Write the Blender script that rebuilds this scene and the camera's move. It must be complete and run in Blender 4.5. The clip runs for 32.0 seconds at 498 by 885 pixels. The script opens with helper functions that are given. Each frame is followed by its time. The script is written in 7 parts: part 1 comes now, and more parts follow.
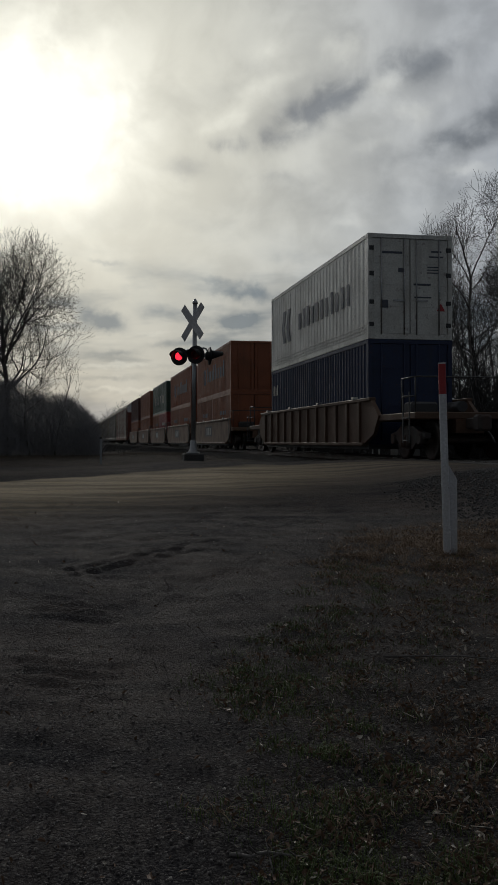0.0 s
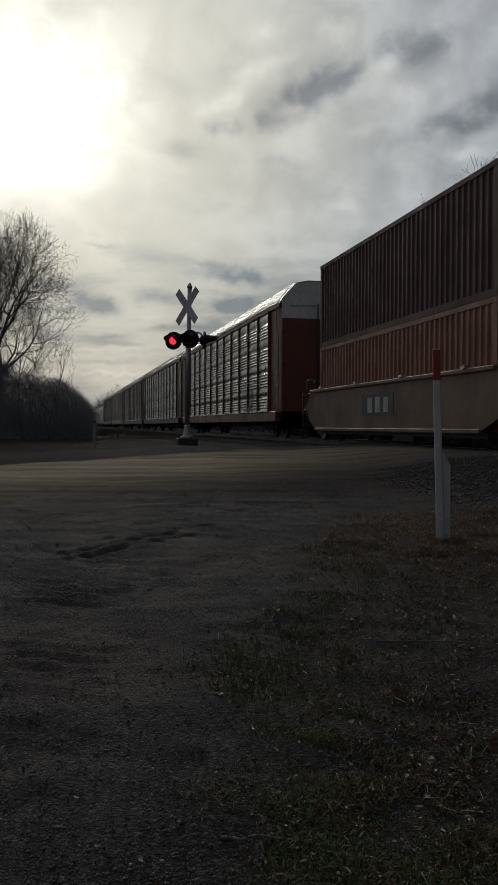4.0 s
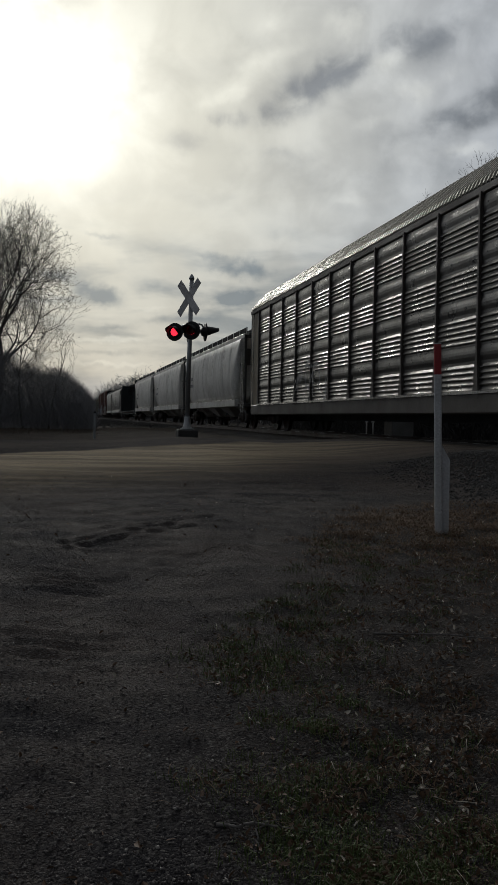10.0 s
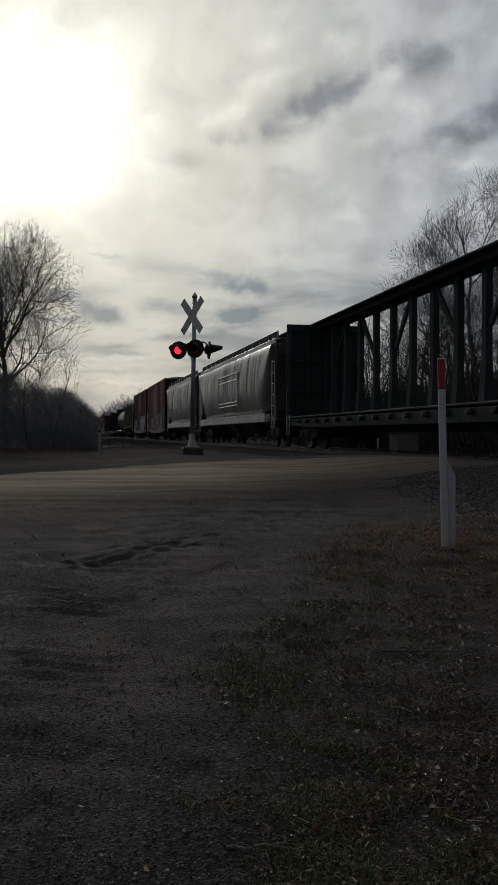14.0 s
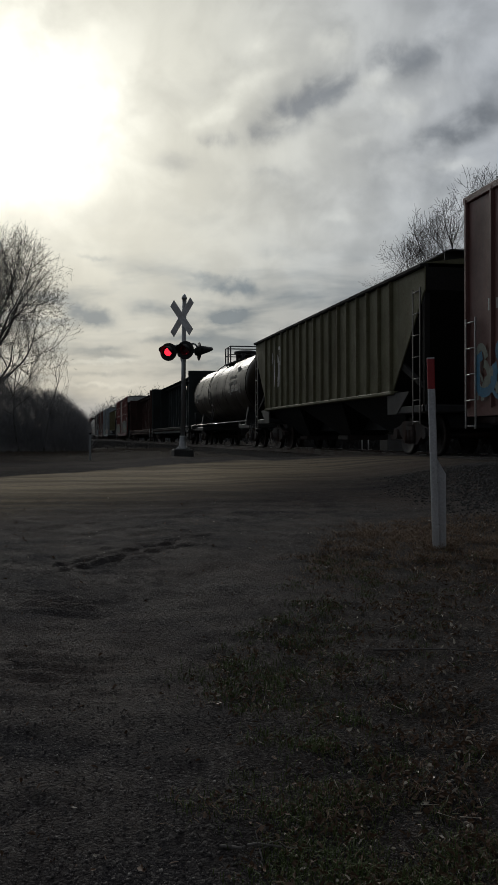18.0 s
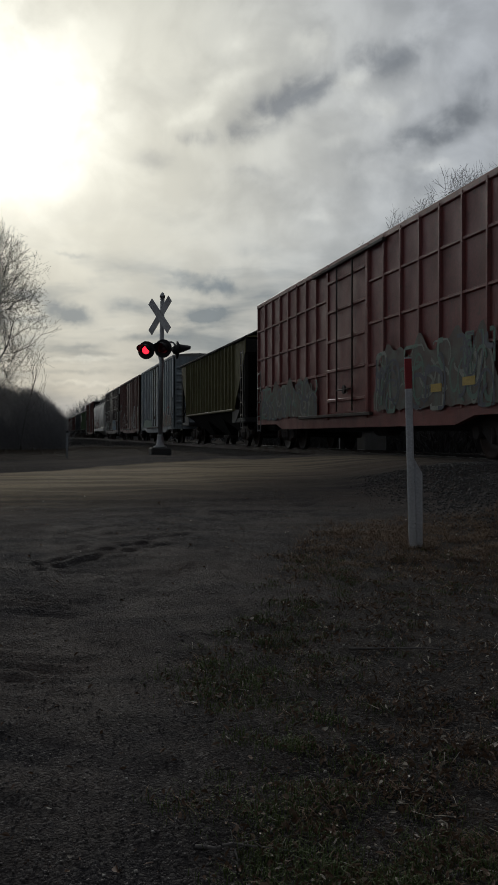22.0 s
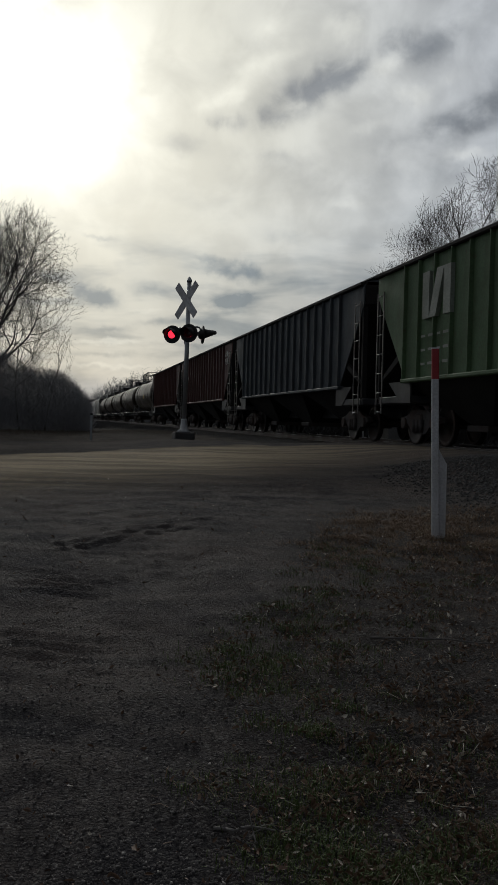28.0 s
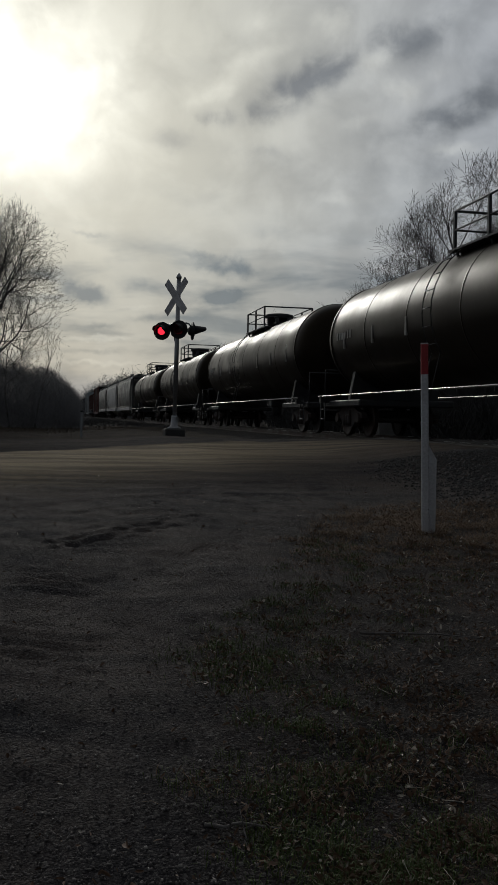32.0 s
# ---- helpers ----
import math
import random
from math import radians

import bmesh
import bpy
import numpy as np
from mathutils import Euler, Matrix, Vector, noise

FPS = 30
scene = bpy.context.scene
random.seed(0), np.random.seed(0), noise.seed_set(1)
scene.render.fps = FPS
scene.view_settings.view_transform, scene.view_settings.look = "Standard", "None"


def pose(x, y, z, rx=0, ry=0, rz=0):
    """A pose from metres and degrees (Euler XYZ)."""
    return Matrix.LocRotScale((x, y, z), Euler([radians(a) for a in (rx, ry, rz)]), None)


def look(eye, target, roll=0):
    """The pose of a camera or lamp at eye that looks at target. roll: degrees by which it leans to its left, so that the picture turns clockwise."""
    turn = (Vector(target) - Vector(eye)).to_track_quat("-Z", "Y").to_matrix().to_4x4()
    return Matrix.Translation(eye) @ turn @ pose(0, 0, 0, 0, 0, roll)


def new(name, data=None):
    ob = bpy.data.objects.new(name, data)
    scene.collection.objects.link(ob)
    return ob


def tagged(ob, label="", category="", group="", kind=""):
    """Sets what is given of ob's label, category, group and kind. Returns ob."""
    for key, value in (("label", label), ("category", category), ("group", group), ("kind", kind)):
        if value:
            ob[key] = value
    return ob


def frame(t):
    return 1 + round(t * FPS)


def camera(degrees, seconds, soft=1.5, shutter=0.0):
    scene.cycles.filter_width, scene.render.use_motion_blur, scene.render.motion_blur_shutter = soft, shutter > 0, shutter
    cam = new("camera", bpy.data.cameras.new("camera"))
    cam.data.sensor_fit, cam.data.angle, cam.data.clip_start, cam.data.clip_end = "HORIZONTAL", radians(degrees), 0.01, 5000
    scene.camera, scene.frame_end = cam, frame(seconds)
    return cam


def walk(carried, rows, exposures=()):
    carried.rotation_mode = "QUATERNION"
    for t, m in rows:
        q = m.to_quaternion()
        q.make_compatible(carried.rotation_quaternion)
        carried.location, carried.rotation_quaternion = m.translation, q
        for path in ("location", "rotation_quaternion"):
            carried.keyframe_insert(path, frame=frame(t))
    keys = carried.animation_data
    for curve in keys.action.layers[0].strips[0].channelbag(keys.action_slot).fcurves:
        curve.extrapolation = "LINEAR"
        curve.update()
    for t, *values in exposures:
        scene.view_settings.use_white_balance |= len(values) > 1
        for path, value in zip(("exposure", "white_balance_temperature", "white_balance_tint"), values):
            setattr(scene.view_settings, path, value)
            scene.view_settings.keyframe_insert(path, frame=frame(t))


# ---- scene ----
cam = camera(30.3, 32.0, 1.5)
EYE = 0.44            # height of the eye over the top of the rail
PATH = [
    (0.0, pose(0.001, 0.002, 0.439, 89.92, 0.10, -11.13)),
    (0.5, pose(0.003, -0.001, 0.445, 89.79, -0.03, -10.97)),
    (1.0, pose(0.004, 0.007, 0.446, 89.68, -0.31, -10.67)),
    (1.5, pose(0.005, 0.007, 0.449, 89.52, -0.34, -11.02)),
    (2.0, pose(0.006, 0.008, 0.445, 89.14, -0.10, -11.60)),
    (2.5, pose(0.004, 0.011, 0.442, 88.87, -0.12, -11.57)),
    (4.5, pose(0.003, 0.004, 0.442, 89.01, -0.27, -11.53)),
    (5.0, pose(0.008, 0.007, 0.442, 89.01, -0.38, -12.03)),
    (5.5, pose(0.008, 0.004, 0.443, 88.94, -0.52, -12.17)),
    (6.0, pose(0.010, 0.001, 0.441, 89.05, -0.40, -11.85)),
    (6.5, pose(0.005, -0.004, 0.441, 89.59, -0.53, -11.59)),
    (7.0, pose(0.000, 0.001, 0.438, 88.94, -0.83, -11.85)),
    (7.5, pose(0.001, -0.002, 0.439, 88.46, -0.91, -12.15)),
    (8.0, pose(-0.000, -0.003, 0.435, 88.41, -0.97, -12.15)),
    (8.5, pose(-0.002, -0.005, 0.435, 88.40, -1.00, -12.08)),
    (9.0, pose(-0.001, -0.011, 0.440, 88.43, -1.07, -11.88)),
    (9.5, pose(-0.003, -0.005, 0.435, 88.63, -1.19, -11.52)),
    (10.0, pose(-0.001, -0.001, 0.432, 88.52, -1.02, -11.50)),
    (10.5, pose(-0.002, -0.007, 0.434, 88.42, -0.88, -11.96)),
    (11.0, pose(-0.001, -0.014, 0.435, 88.44, -0.37, -11.52)),
    (11.5, pose(-0.001, -0.015, 0.436, 88.73, -0.22, -11.51)),
    (12.0, pose(-0.006, -0.012, 0.437, 89.03, -0.15, -11.48)),
    (12.5, pose(-0.006, -0.009, 0.436, 89.13, -0.17, -10.84)),
    (13.0, pose(-0.001, -0.005, 0.437, 89.43, -0.14, -10.70)),
    (13.5, pose(0.001, 0.001, 0.435, 89.60, -0.21, -10.91)),
    (14.0, pose(-0.000, -0.003, 0.440, 89.56, -0.21, -11.20)),
    (14.5, pose(-0.001, -0.003, 0.437, 89.79, -0.26, -11.56)),
    (16.5, pose(0.001, -0.007, 0.436, 89.80, 0.09, -11.33)),
    (17.0, pose(0.001, -0.011, 0.437, 90.03, 0.09, -11.32)),
    (17.5, pose(0.004, -0.007, 0.437, 89.93, 0.12, -11.59)),
    (18.0, pose(-0.000, -0.007, 0.433, 89.65, 0.21, -11.78)),
    (18.5, pose(0.003, -0.007, 0.434, 89.68, 0.12, -11.93)),
    (19.0, pose(0.002, -0.008, 0.437, 90.23, -0.19, -12.03)),
    (19.5, pose(0.001, -0.010, 0.442, 90.68, -0.38, -12.79)),
    (20.0, pose(0.008, 0.001, 0.437, 90.51, -0.41, -13.46)),
    (20.5, pose(0.004, -0.007, 0.440, 90.42, -0.60, -13.42)),
    (21.0, pose(0.006, -0.004, 0.436, 90.17, -0.27, -13.05)),
    (21.5, pose(0.008, -0.007, 0.437, 89.84, 0.17, -13.09)),
    (22.0, pose(0.004, -0.002, 0.435, 89.57, -0.02, -13.16)),
    (22.5, pose(0.001, -0.001, 0.433, 89.29, -0.20, -13.20)),
    (23.0, pose(0.005, 0.001, 0.433, 88.82, -0.18, -13.54)),
    (23.5, pose(0.006, 0.007, 0.429, 88.46, -0.19, -13.37)),
    (24.0, pose(0.002, -0.006, 0.431, 88.42, -0.41, -13.43)),
    (24.5, pose(0.002, -0.002, 0.432, 88.48, -0.48, -13.65)),
    (25.0, pose(-0.000, -0.004, 0.432, 88.62, -0.35, -13.37)),
    (25.5, pose(-0.002, -0.005, 0.430, 88.38, -0.67, -13.20)),
    (27.5, pose(-0.006, 0.002, 0.433, 88.11, -1.41, -12.51)),
    (28.0, pose(-0.014, -0.003, 0.435, 88.70, -1.41, -11.73)),
    (28.5, pose(-0.009, 0.002, 0.432, 88.47, -0.78, -11.25)),
    (29.0, pose(-0.009, 0.004, 0.431, 88.09, -0.54, -10.34)),
    (29.5, pose(-0.007, 0.008, 0.430, 88.83, -0.41, -9.83)),
    (30.0, pose(-0.009, -0.001, 0.434, 89.00, -0.35, -10.88)),
    (30.5, pose(-0.005, 0.007, 0.432, 89.00, -0.33, -12.04)),
    (31.0, pose(-0.004, 0.010, 0.437, 89.40, -0.67, -12.37)),
    (31.5, pose(-0.001, -0.003, 0.438, 89.23, -0.65, -12.13)),
    (32.0, pose(-0.005, -0.005, 0.438, 88.47, -1.06, -12.30)),
]
walk(cam, PATH, [(t, e, 6120, 9) for t, e in ((0.0, -0.10), (5.0, -0.03), (9.0, 0.06), (12.0, 0.06), (17.0, 0.04), (20.0, -0.05), (23.0, 0.06), (25.0, 0.18), (28.0, 0.14), (29.0, 0.04), (29.6, -0.24), (31.0, -0.2), (32.0, -0.2))])

# ---- light: low sun behind thin cloud, bright haze round it ----
SUN_AZ, SUN_EL = radians(-1.3), radians(18.6)      # azimuth from +y towards +x
SUN_DIR = Vector((math.sin(SUN_AZ) * math.cos(SUN_EL), math.cos(SUN_AZ) * math.cos(SUN_EL), math.sin(SUN_EL)))
sun_data = bpy.data.lights.new("sun", "SUN")
sun_data.energy, sun_data.angle, sun_data.color = 0.55, radians(10), (1.0, 0.94, 0.84)
sun = new("sun", sun_data)
sun.matrix_world = look(SUN_DIR * 200, (0, 0, 0))

world = bpy.data.worlds.new("sky")
world.use_nodes = True
scene.world = world
W = world.node_tree


def wn(kind, operation=None):
    n = W.nodes.new(kind)
    if operation:
        n.operation = operation
    return n


def wset(socket, value):
    if isinstance(value, (int, float)):
        socket.default_value = value
    elif isinstance(value, (tuple, list)):
        socket.default_value = value
    else:
        W.links.new(value, socket)


def wmath(op, a, b=None, c=None, clamp=False):
    n = wn("ShaderNodeMath", op)
    n.use_clamp = clamp
    for s, v in zip(n.inputs, (a, b, c)):
        if v is not None:
            wset(s, v)
    return n.outputs[0]


def wmix(fac, a, b):
    n = wn("ShaderNodeMix")
    n.data_type = "RGBA"
    wset(n.inputs[0], fac), wset(n.inputs[6], a), wset(n.inputs[7], b)
    return n.outputs[2]


def wnoise(vec, scale, detail, rough=0.55, distortion=0.0):
    n = wn("ShaderNodeTexNoise")
    wset(n.inputs["Vector"], vec)
    n.inputs["Scale"].default_value, n.inputs["Detail"].default_value = scale, detail
    n.inputs["Roughness"].default_value, n.inputs["Distortion"].default_value = rough, distortion
    return n.outputs["Fac"]


def wramp(fac, lo, hi, smooth=True):
    n = wn("ShaderNodeMapRange")
    n.interpolation_type = "SMOOTHSTEP" if smooth else "LINEAR"
    wset(n.inputs[0], fac)
    n.inputs[1].default_value, n.inputs[2].default_value = lo, hi
    return n.outputs[0]


def build_sky():
    way = wn("ShaderNodeTexCoord").outputs["Generated"]
    sep = wn("ShaderNodeSeparateXYZ")
    W.links.new(way, sep.inputs[0])
    x, y, z = sep.outputs
    az = wmath("MULTIPLY", wmath("ARCTAN2", x, y), 180 / math.pi)
    el = wmath("MULTIPLY", wmath("ARCSINE", z), 180 / math.pi)
    dot = wn("ShaderNodeVectorMath", "DOT_PRODUCT")
    W.links.new(way, dot.inputs[0])
    dot.inputs[1].default_value = SUN_DIR
    theta = wmath("MULTIPLY", wmath("ARCCOSINE", wmath("MINIMUM", dot.outputs["Value"], 1.0)), 180 / math.pi)
    # flat cloud deck seen in perspective
    deck = wmath("ADD", wmath("MAXIMUM", z, 0.0), 0.10)
    comb = wn("ShaderNodeCombineXYZ")
    wset(comb.inputs[0], wmath("DIVIDE", x, deck))
    wset(comb.inputs[1], wmath("MULTIPLY", wmath("DIVIDE", y, deck), 0.85))
    comb.inputs[2].default_value = 3.7
    deck_vec = comb.outputs[0]
    broad = wnoise(deck_vec, 1.3, 5, 0.5, 0.0)
    fine = wnoise(deck_vec, 3.0, 5, 0.5, 0.3)
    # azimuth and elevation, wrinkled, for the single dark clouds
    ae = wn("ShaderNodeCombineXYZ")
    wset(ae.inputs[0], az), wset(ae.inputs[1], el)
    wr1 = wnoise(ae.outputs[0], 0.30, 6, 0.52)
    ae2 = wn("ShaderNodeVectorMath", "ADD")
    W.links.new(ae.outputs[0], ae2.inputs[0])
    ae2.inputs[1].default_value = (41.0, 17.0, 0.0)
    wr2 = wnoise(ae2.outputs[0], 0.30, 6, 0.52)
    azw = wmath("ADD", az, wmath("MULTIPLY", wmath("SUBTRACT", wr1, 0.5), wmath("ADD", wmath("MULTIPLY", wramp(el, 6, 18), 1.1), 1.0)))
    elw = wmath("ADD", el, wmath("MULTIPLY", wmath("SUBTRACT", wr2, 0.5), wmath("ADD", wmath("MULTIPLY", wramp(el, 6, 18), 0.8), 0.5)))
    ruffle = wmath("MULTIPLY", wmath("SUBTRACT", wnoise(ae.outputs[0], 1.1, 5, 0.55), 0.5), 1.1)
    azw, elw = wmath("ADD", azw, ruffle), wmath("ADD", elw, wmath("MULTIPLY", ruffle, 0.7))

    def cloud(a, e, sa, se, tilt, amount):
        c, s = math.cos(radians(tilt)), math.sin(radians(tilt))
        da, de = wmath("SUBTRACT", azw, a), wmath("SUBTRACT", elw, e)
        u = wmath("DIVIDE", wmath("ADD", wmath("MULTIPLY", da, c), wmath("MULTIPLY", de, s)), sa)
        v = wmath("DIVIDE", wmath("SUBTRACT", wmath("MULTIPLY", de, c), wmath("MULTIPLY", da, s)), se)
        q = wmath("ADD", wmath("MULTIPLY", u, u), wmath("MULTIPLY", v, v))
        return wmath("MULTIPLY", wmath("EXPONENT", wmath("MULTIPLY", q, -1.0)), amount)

    stretched = wn("ShaderNodeMapping")
    W.links.new(ae.outputs[0], stretched.inputs[0])
    stretched.inputs["Scale"].default_value = (0.26, 1.0, 1.0)
    streaks = wnoise(stretched.outputs[0], 0.55, 4, 0.5, 0.3)
    low = wramp(el, 13.0, 7.0)
    right = wramp(az, 4.0, 20.0)                # thicker cloud away from the sun
    dark = wmath("MULTIPLY", wramp(broad, 0.44, 0.72), wmath("ADD", wmath("MULTIPLY", right, 0.05), 0.04))
    dark = wmath("ADD", dark, wmath("MULTIPLY", wramp(fine, 0.46, 0.70), wmath("ADD", wmath("MULTIPLY", right, 0.04), 0.03)))
    dark = wmath("ADD", dark, wmath("MULTIPLY", wmath("MULTIPLY", wramp(streaks, 0.42, 0.68), low), 0.72))
    flat = wn("ShaderNodeMapping")
    W.links.new(ae2.outputs[0], flat.inputs[0])
    flat.inputs["Scale"].default_value = (1.0, 1.7, 1.0)
    soft = wnoise(flat.outputs[0], 0.15, 6, 0.52, 0.4)
    dark = wmath("ADD", dark, wmath("MULTIPLY", wramp(soft, 0.46, 0.72), wmath("ADD", wmath("MULTIPLY", right, 0.08), 0.11)))
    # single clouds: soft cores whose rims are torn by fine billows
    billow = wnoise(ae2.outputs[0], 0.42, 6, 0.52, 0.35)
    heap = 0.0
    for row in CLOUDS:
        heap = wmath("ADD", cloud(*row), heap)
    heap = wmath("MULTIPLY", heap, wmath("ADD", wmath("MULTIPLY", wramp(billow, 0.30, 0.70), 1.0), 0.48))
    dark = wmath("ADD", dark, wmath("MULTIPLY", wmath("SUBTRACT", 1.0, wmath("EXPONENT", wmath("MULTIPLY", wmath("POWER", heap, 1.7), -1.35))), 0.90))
    # sunlit heads of cloud round them
    crest = 0.0
    for row in CRESTS:
        crest = wmath("ADD", cloud(*row), crest)
    crest = wmath("MULTIPLY", wramp(wmath("MULTIPLY", crest, wmath("ADD", wmath("MULTIPLY", billow, 1.5), 0.2)), 0.15, 1.0), 0.27)
    dark = wmath("MULTIPLY", dark, wmath("SUBTRACT", 1.0, wmath("MULTIPLY", crest, 1.6)))
    dark = wmath("MINIMUM", dark, 0.9)
    # brightness of thin cloud, falling off away from the sun
    near = wmath("EXPONENT", wmath("MULTIPLY", theta, -1 / 26.0))
    wide = wmath("EXPONENT", wmath("MULTIPLY", wmath("POWER", wmath("DIVIDE", theta, 55.0), 2.0), -1.0))
    light = wmath("ADD", wmath("MULTIPLY", near, 0.38), wmath("ADD", wmath("MULTIPLY", wide, 0.31), 0.11))
    puffs = wnoise(ae2.outputs[0], 0.26, 6, 0.5, 0.35)
    light = wmath("MULTIPLY", light, wmath("ADD", wmath("MULTIPLY", wramp(puffs, 0.36, 0.66), wmath("ADD", wmath("MULTIPLY", right, 0.18), 0.10)), 0.94))
    light = wmath("MULTIPLY", wmath("MULTIPLY", light, wmath("SUBTRACT", 1.0, wmath("ADD", wmath("MULTIPLY", right, 0.10), wmath("MULTIPLY", low, 0.17)))), wmath("ADD", crest, 1.0))
    warm = wmix(wmath("MULTIPLY", wramp(theta, 7, 30), wmath("SUBTRACT", 1.0, crest)), (1.0, 0.95, 0.78, 1), (0.955, 0.965, 0.975, 1))
    thin = wn("ShaderNodeVectorMath", "SCALE")
    W.links.new(warm, thin.inputs[0]), W.links.new(light, thin.inputs["Scale"])
    thick = wn("ShaderNodeVectorMath", "SCALE")
    W.links.new(wmix(wramp(el, 9, 16), (0.245, 0.34, 0.42, 1), (0.325, 0.345, 0.37, 1)), thick.inputs[0])
    W.links.new(wmath("ADD", wmath("MULTIPLY", light, 0.85), 0.02), thick.inputs["Scale"])
    clouds = wmix(dark, thin.outputs[0], thick.outputs[0])
    air = wn("ShaderNodeTexSky")
    air.sky_type, air.sun_disc, air.sun_elevation, air.sun_rotation = "NISHITA", False, SUN_EL, SUN_AZ
    blue = wn("ShaderNodeVectorMath", "SCALE")
    W.links.new(air.outputs[0], blue.inputs[0])
    blue.inputs["Scale"].default_value = 0.05
    # clear strip under the cloud deck at the horizon
    strip = wmath("MULTIPLY", wramp(elw, 3.0, 1.2), 0.8)
    gap = wmix(strip, clouds, (0.17, 0.235, 0.31, 1))
    base = wmix(0.10, gap, blue.outputs[0])
    edge = wmath("ADD", theta, wmath("MULTIPLY", wmath("SUBTRACT", wnoise(ae.outputs[0], 0.32, 5, 0.5, 0.3), 0.5), 4.0))
    core = wmath("EXPONENT", wmath("MULTIPLY", wmath("POWER", wmath("DIVIDE", wmath("MAXIMUM", edge, 0.0), 4.1), 2.0), -1.0))
    core = wmath("ADD", wmath("MULTIPLY", core, 0.80), wmath("MULTIPLY", wmath("EXPONENT", wmath("MULTIPLY", theta, -1 / 6.0)), 0.19))
    veil = wmath("SUBTRACT", 1.0, wmath("MULTIPLY", dark, 0.6))
    shine = wn("ShaderNodeVectorMath", "SCALE")
    shine.inputs[0].default_value = (1.0, 0.945, 0.80)
    W.links.new(wmath("MULTIPLY", wmath("MULTIPLY", core, wmath("ADD", wmath("MULTIPLY", wramp(puffs, 0.3, 0.7), 0.7), 0.85)), veil), shine.inputs["Scale"])
    total = wn("ShaderNodeVectorMath", "ADD")
    W.links.new(base, total.inputs[0]), W.links.new(shine.outputs[0], total.inputs[1])
    bg = W.nodes["Background"]
    W.links.new(total.outputs[0], bg.inputs["Color"])
    bg.inputs["Strength"].default_value = 1.0


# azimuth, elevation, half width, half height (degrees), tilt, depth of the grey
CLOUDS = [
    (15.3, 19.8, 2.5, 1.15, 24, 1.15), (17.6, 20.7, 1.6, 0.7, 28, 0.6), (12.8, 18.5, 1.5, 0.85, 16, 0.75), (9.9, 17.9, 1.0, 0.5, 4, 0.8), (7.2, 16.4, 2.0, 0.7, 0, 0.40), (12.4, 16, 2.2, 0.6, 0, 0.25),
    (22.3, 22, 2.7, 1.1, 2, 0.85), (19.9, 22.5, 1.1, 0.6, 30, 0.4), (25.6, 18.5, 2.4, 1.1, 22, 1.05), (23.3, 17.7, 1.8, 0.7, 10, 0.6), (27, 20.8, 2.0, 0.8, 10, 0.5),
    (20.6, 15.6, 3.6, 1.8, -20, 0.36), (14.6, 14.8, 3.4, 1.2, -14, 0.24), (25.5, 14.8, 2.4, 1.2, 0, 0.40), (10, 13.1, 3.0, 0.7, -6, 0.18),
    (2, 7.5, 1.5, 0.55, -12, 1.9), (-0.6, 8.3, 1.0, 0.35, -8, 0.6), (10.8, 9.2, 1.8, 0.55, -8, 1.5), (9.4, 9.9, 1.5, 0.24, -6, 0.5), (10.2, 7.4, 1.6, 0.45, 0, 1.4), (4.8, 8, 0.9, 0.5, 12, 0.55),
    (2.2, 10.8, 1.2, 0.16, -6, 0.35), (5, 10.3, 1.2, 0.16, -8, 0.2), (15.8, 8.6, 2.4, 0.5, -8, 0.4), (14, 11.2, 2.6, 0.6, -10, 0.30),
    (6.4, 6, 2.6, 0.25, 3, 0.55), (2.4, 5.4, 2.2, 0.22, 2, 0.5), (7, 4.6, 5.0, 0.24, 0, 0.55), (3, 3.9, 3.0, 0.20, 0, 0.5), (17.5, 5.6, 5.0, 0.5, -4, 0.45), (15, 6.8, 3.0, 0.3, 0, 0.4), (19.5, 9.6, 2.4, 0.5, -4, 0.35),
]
CRESTS = [
    (17, 23.1, 2.0, 0.8, -6, 1.0), (12.6, 23, 1.8, 1.1, 10, 0.55), (14.2, 21.7, 2.2, 0.6, 14, 0.6), (19.6, 21.1, 1.3, 0.7, 20, 0.9), (21, 19.3, 1.8, 0.8, -20, 0.7), (23.6, 20.2, 1.6, 0.5, 20, 0.6), (11, 20.3, 2.0, 0.7, 30, 0.7),
    (9.6, 19.1, 2.2, 0.5, 20, 0.5), (24.6, 16, 2.0, 0.5, 0, 0.8), (19, 17.6, 2.2, 0.5, 14, 0.5), (17.6, 13.3, 1.6, 0.5, 0, 0.6), (24.6, 23.1, 1.8, 0.6, 0, 0.4), (5.2, 6.7, 2.0, 0.2, 3, 0.5), (3, 4.7, 3.4, 0.24, 2, 0.9), (8, 5.4, 2.4, 0.2, 0, 0.5), (3, 3.2, 3.2, 0.18, 0, 0.7),
]
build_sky()


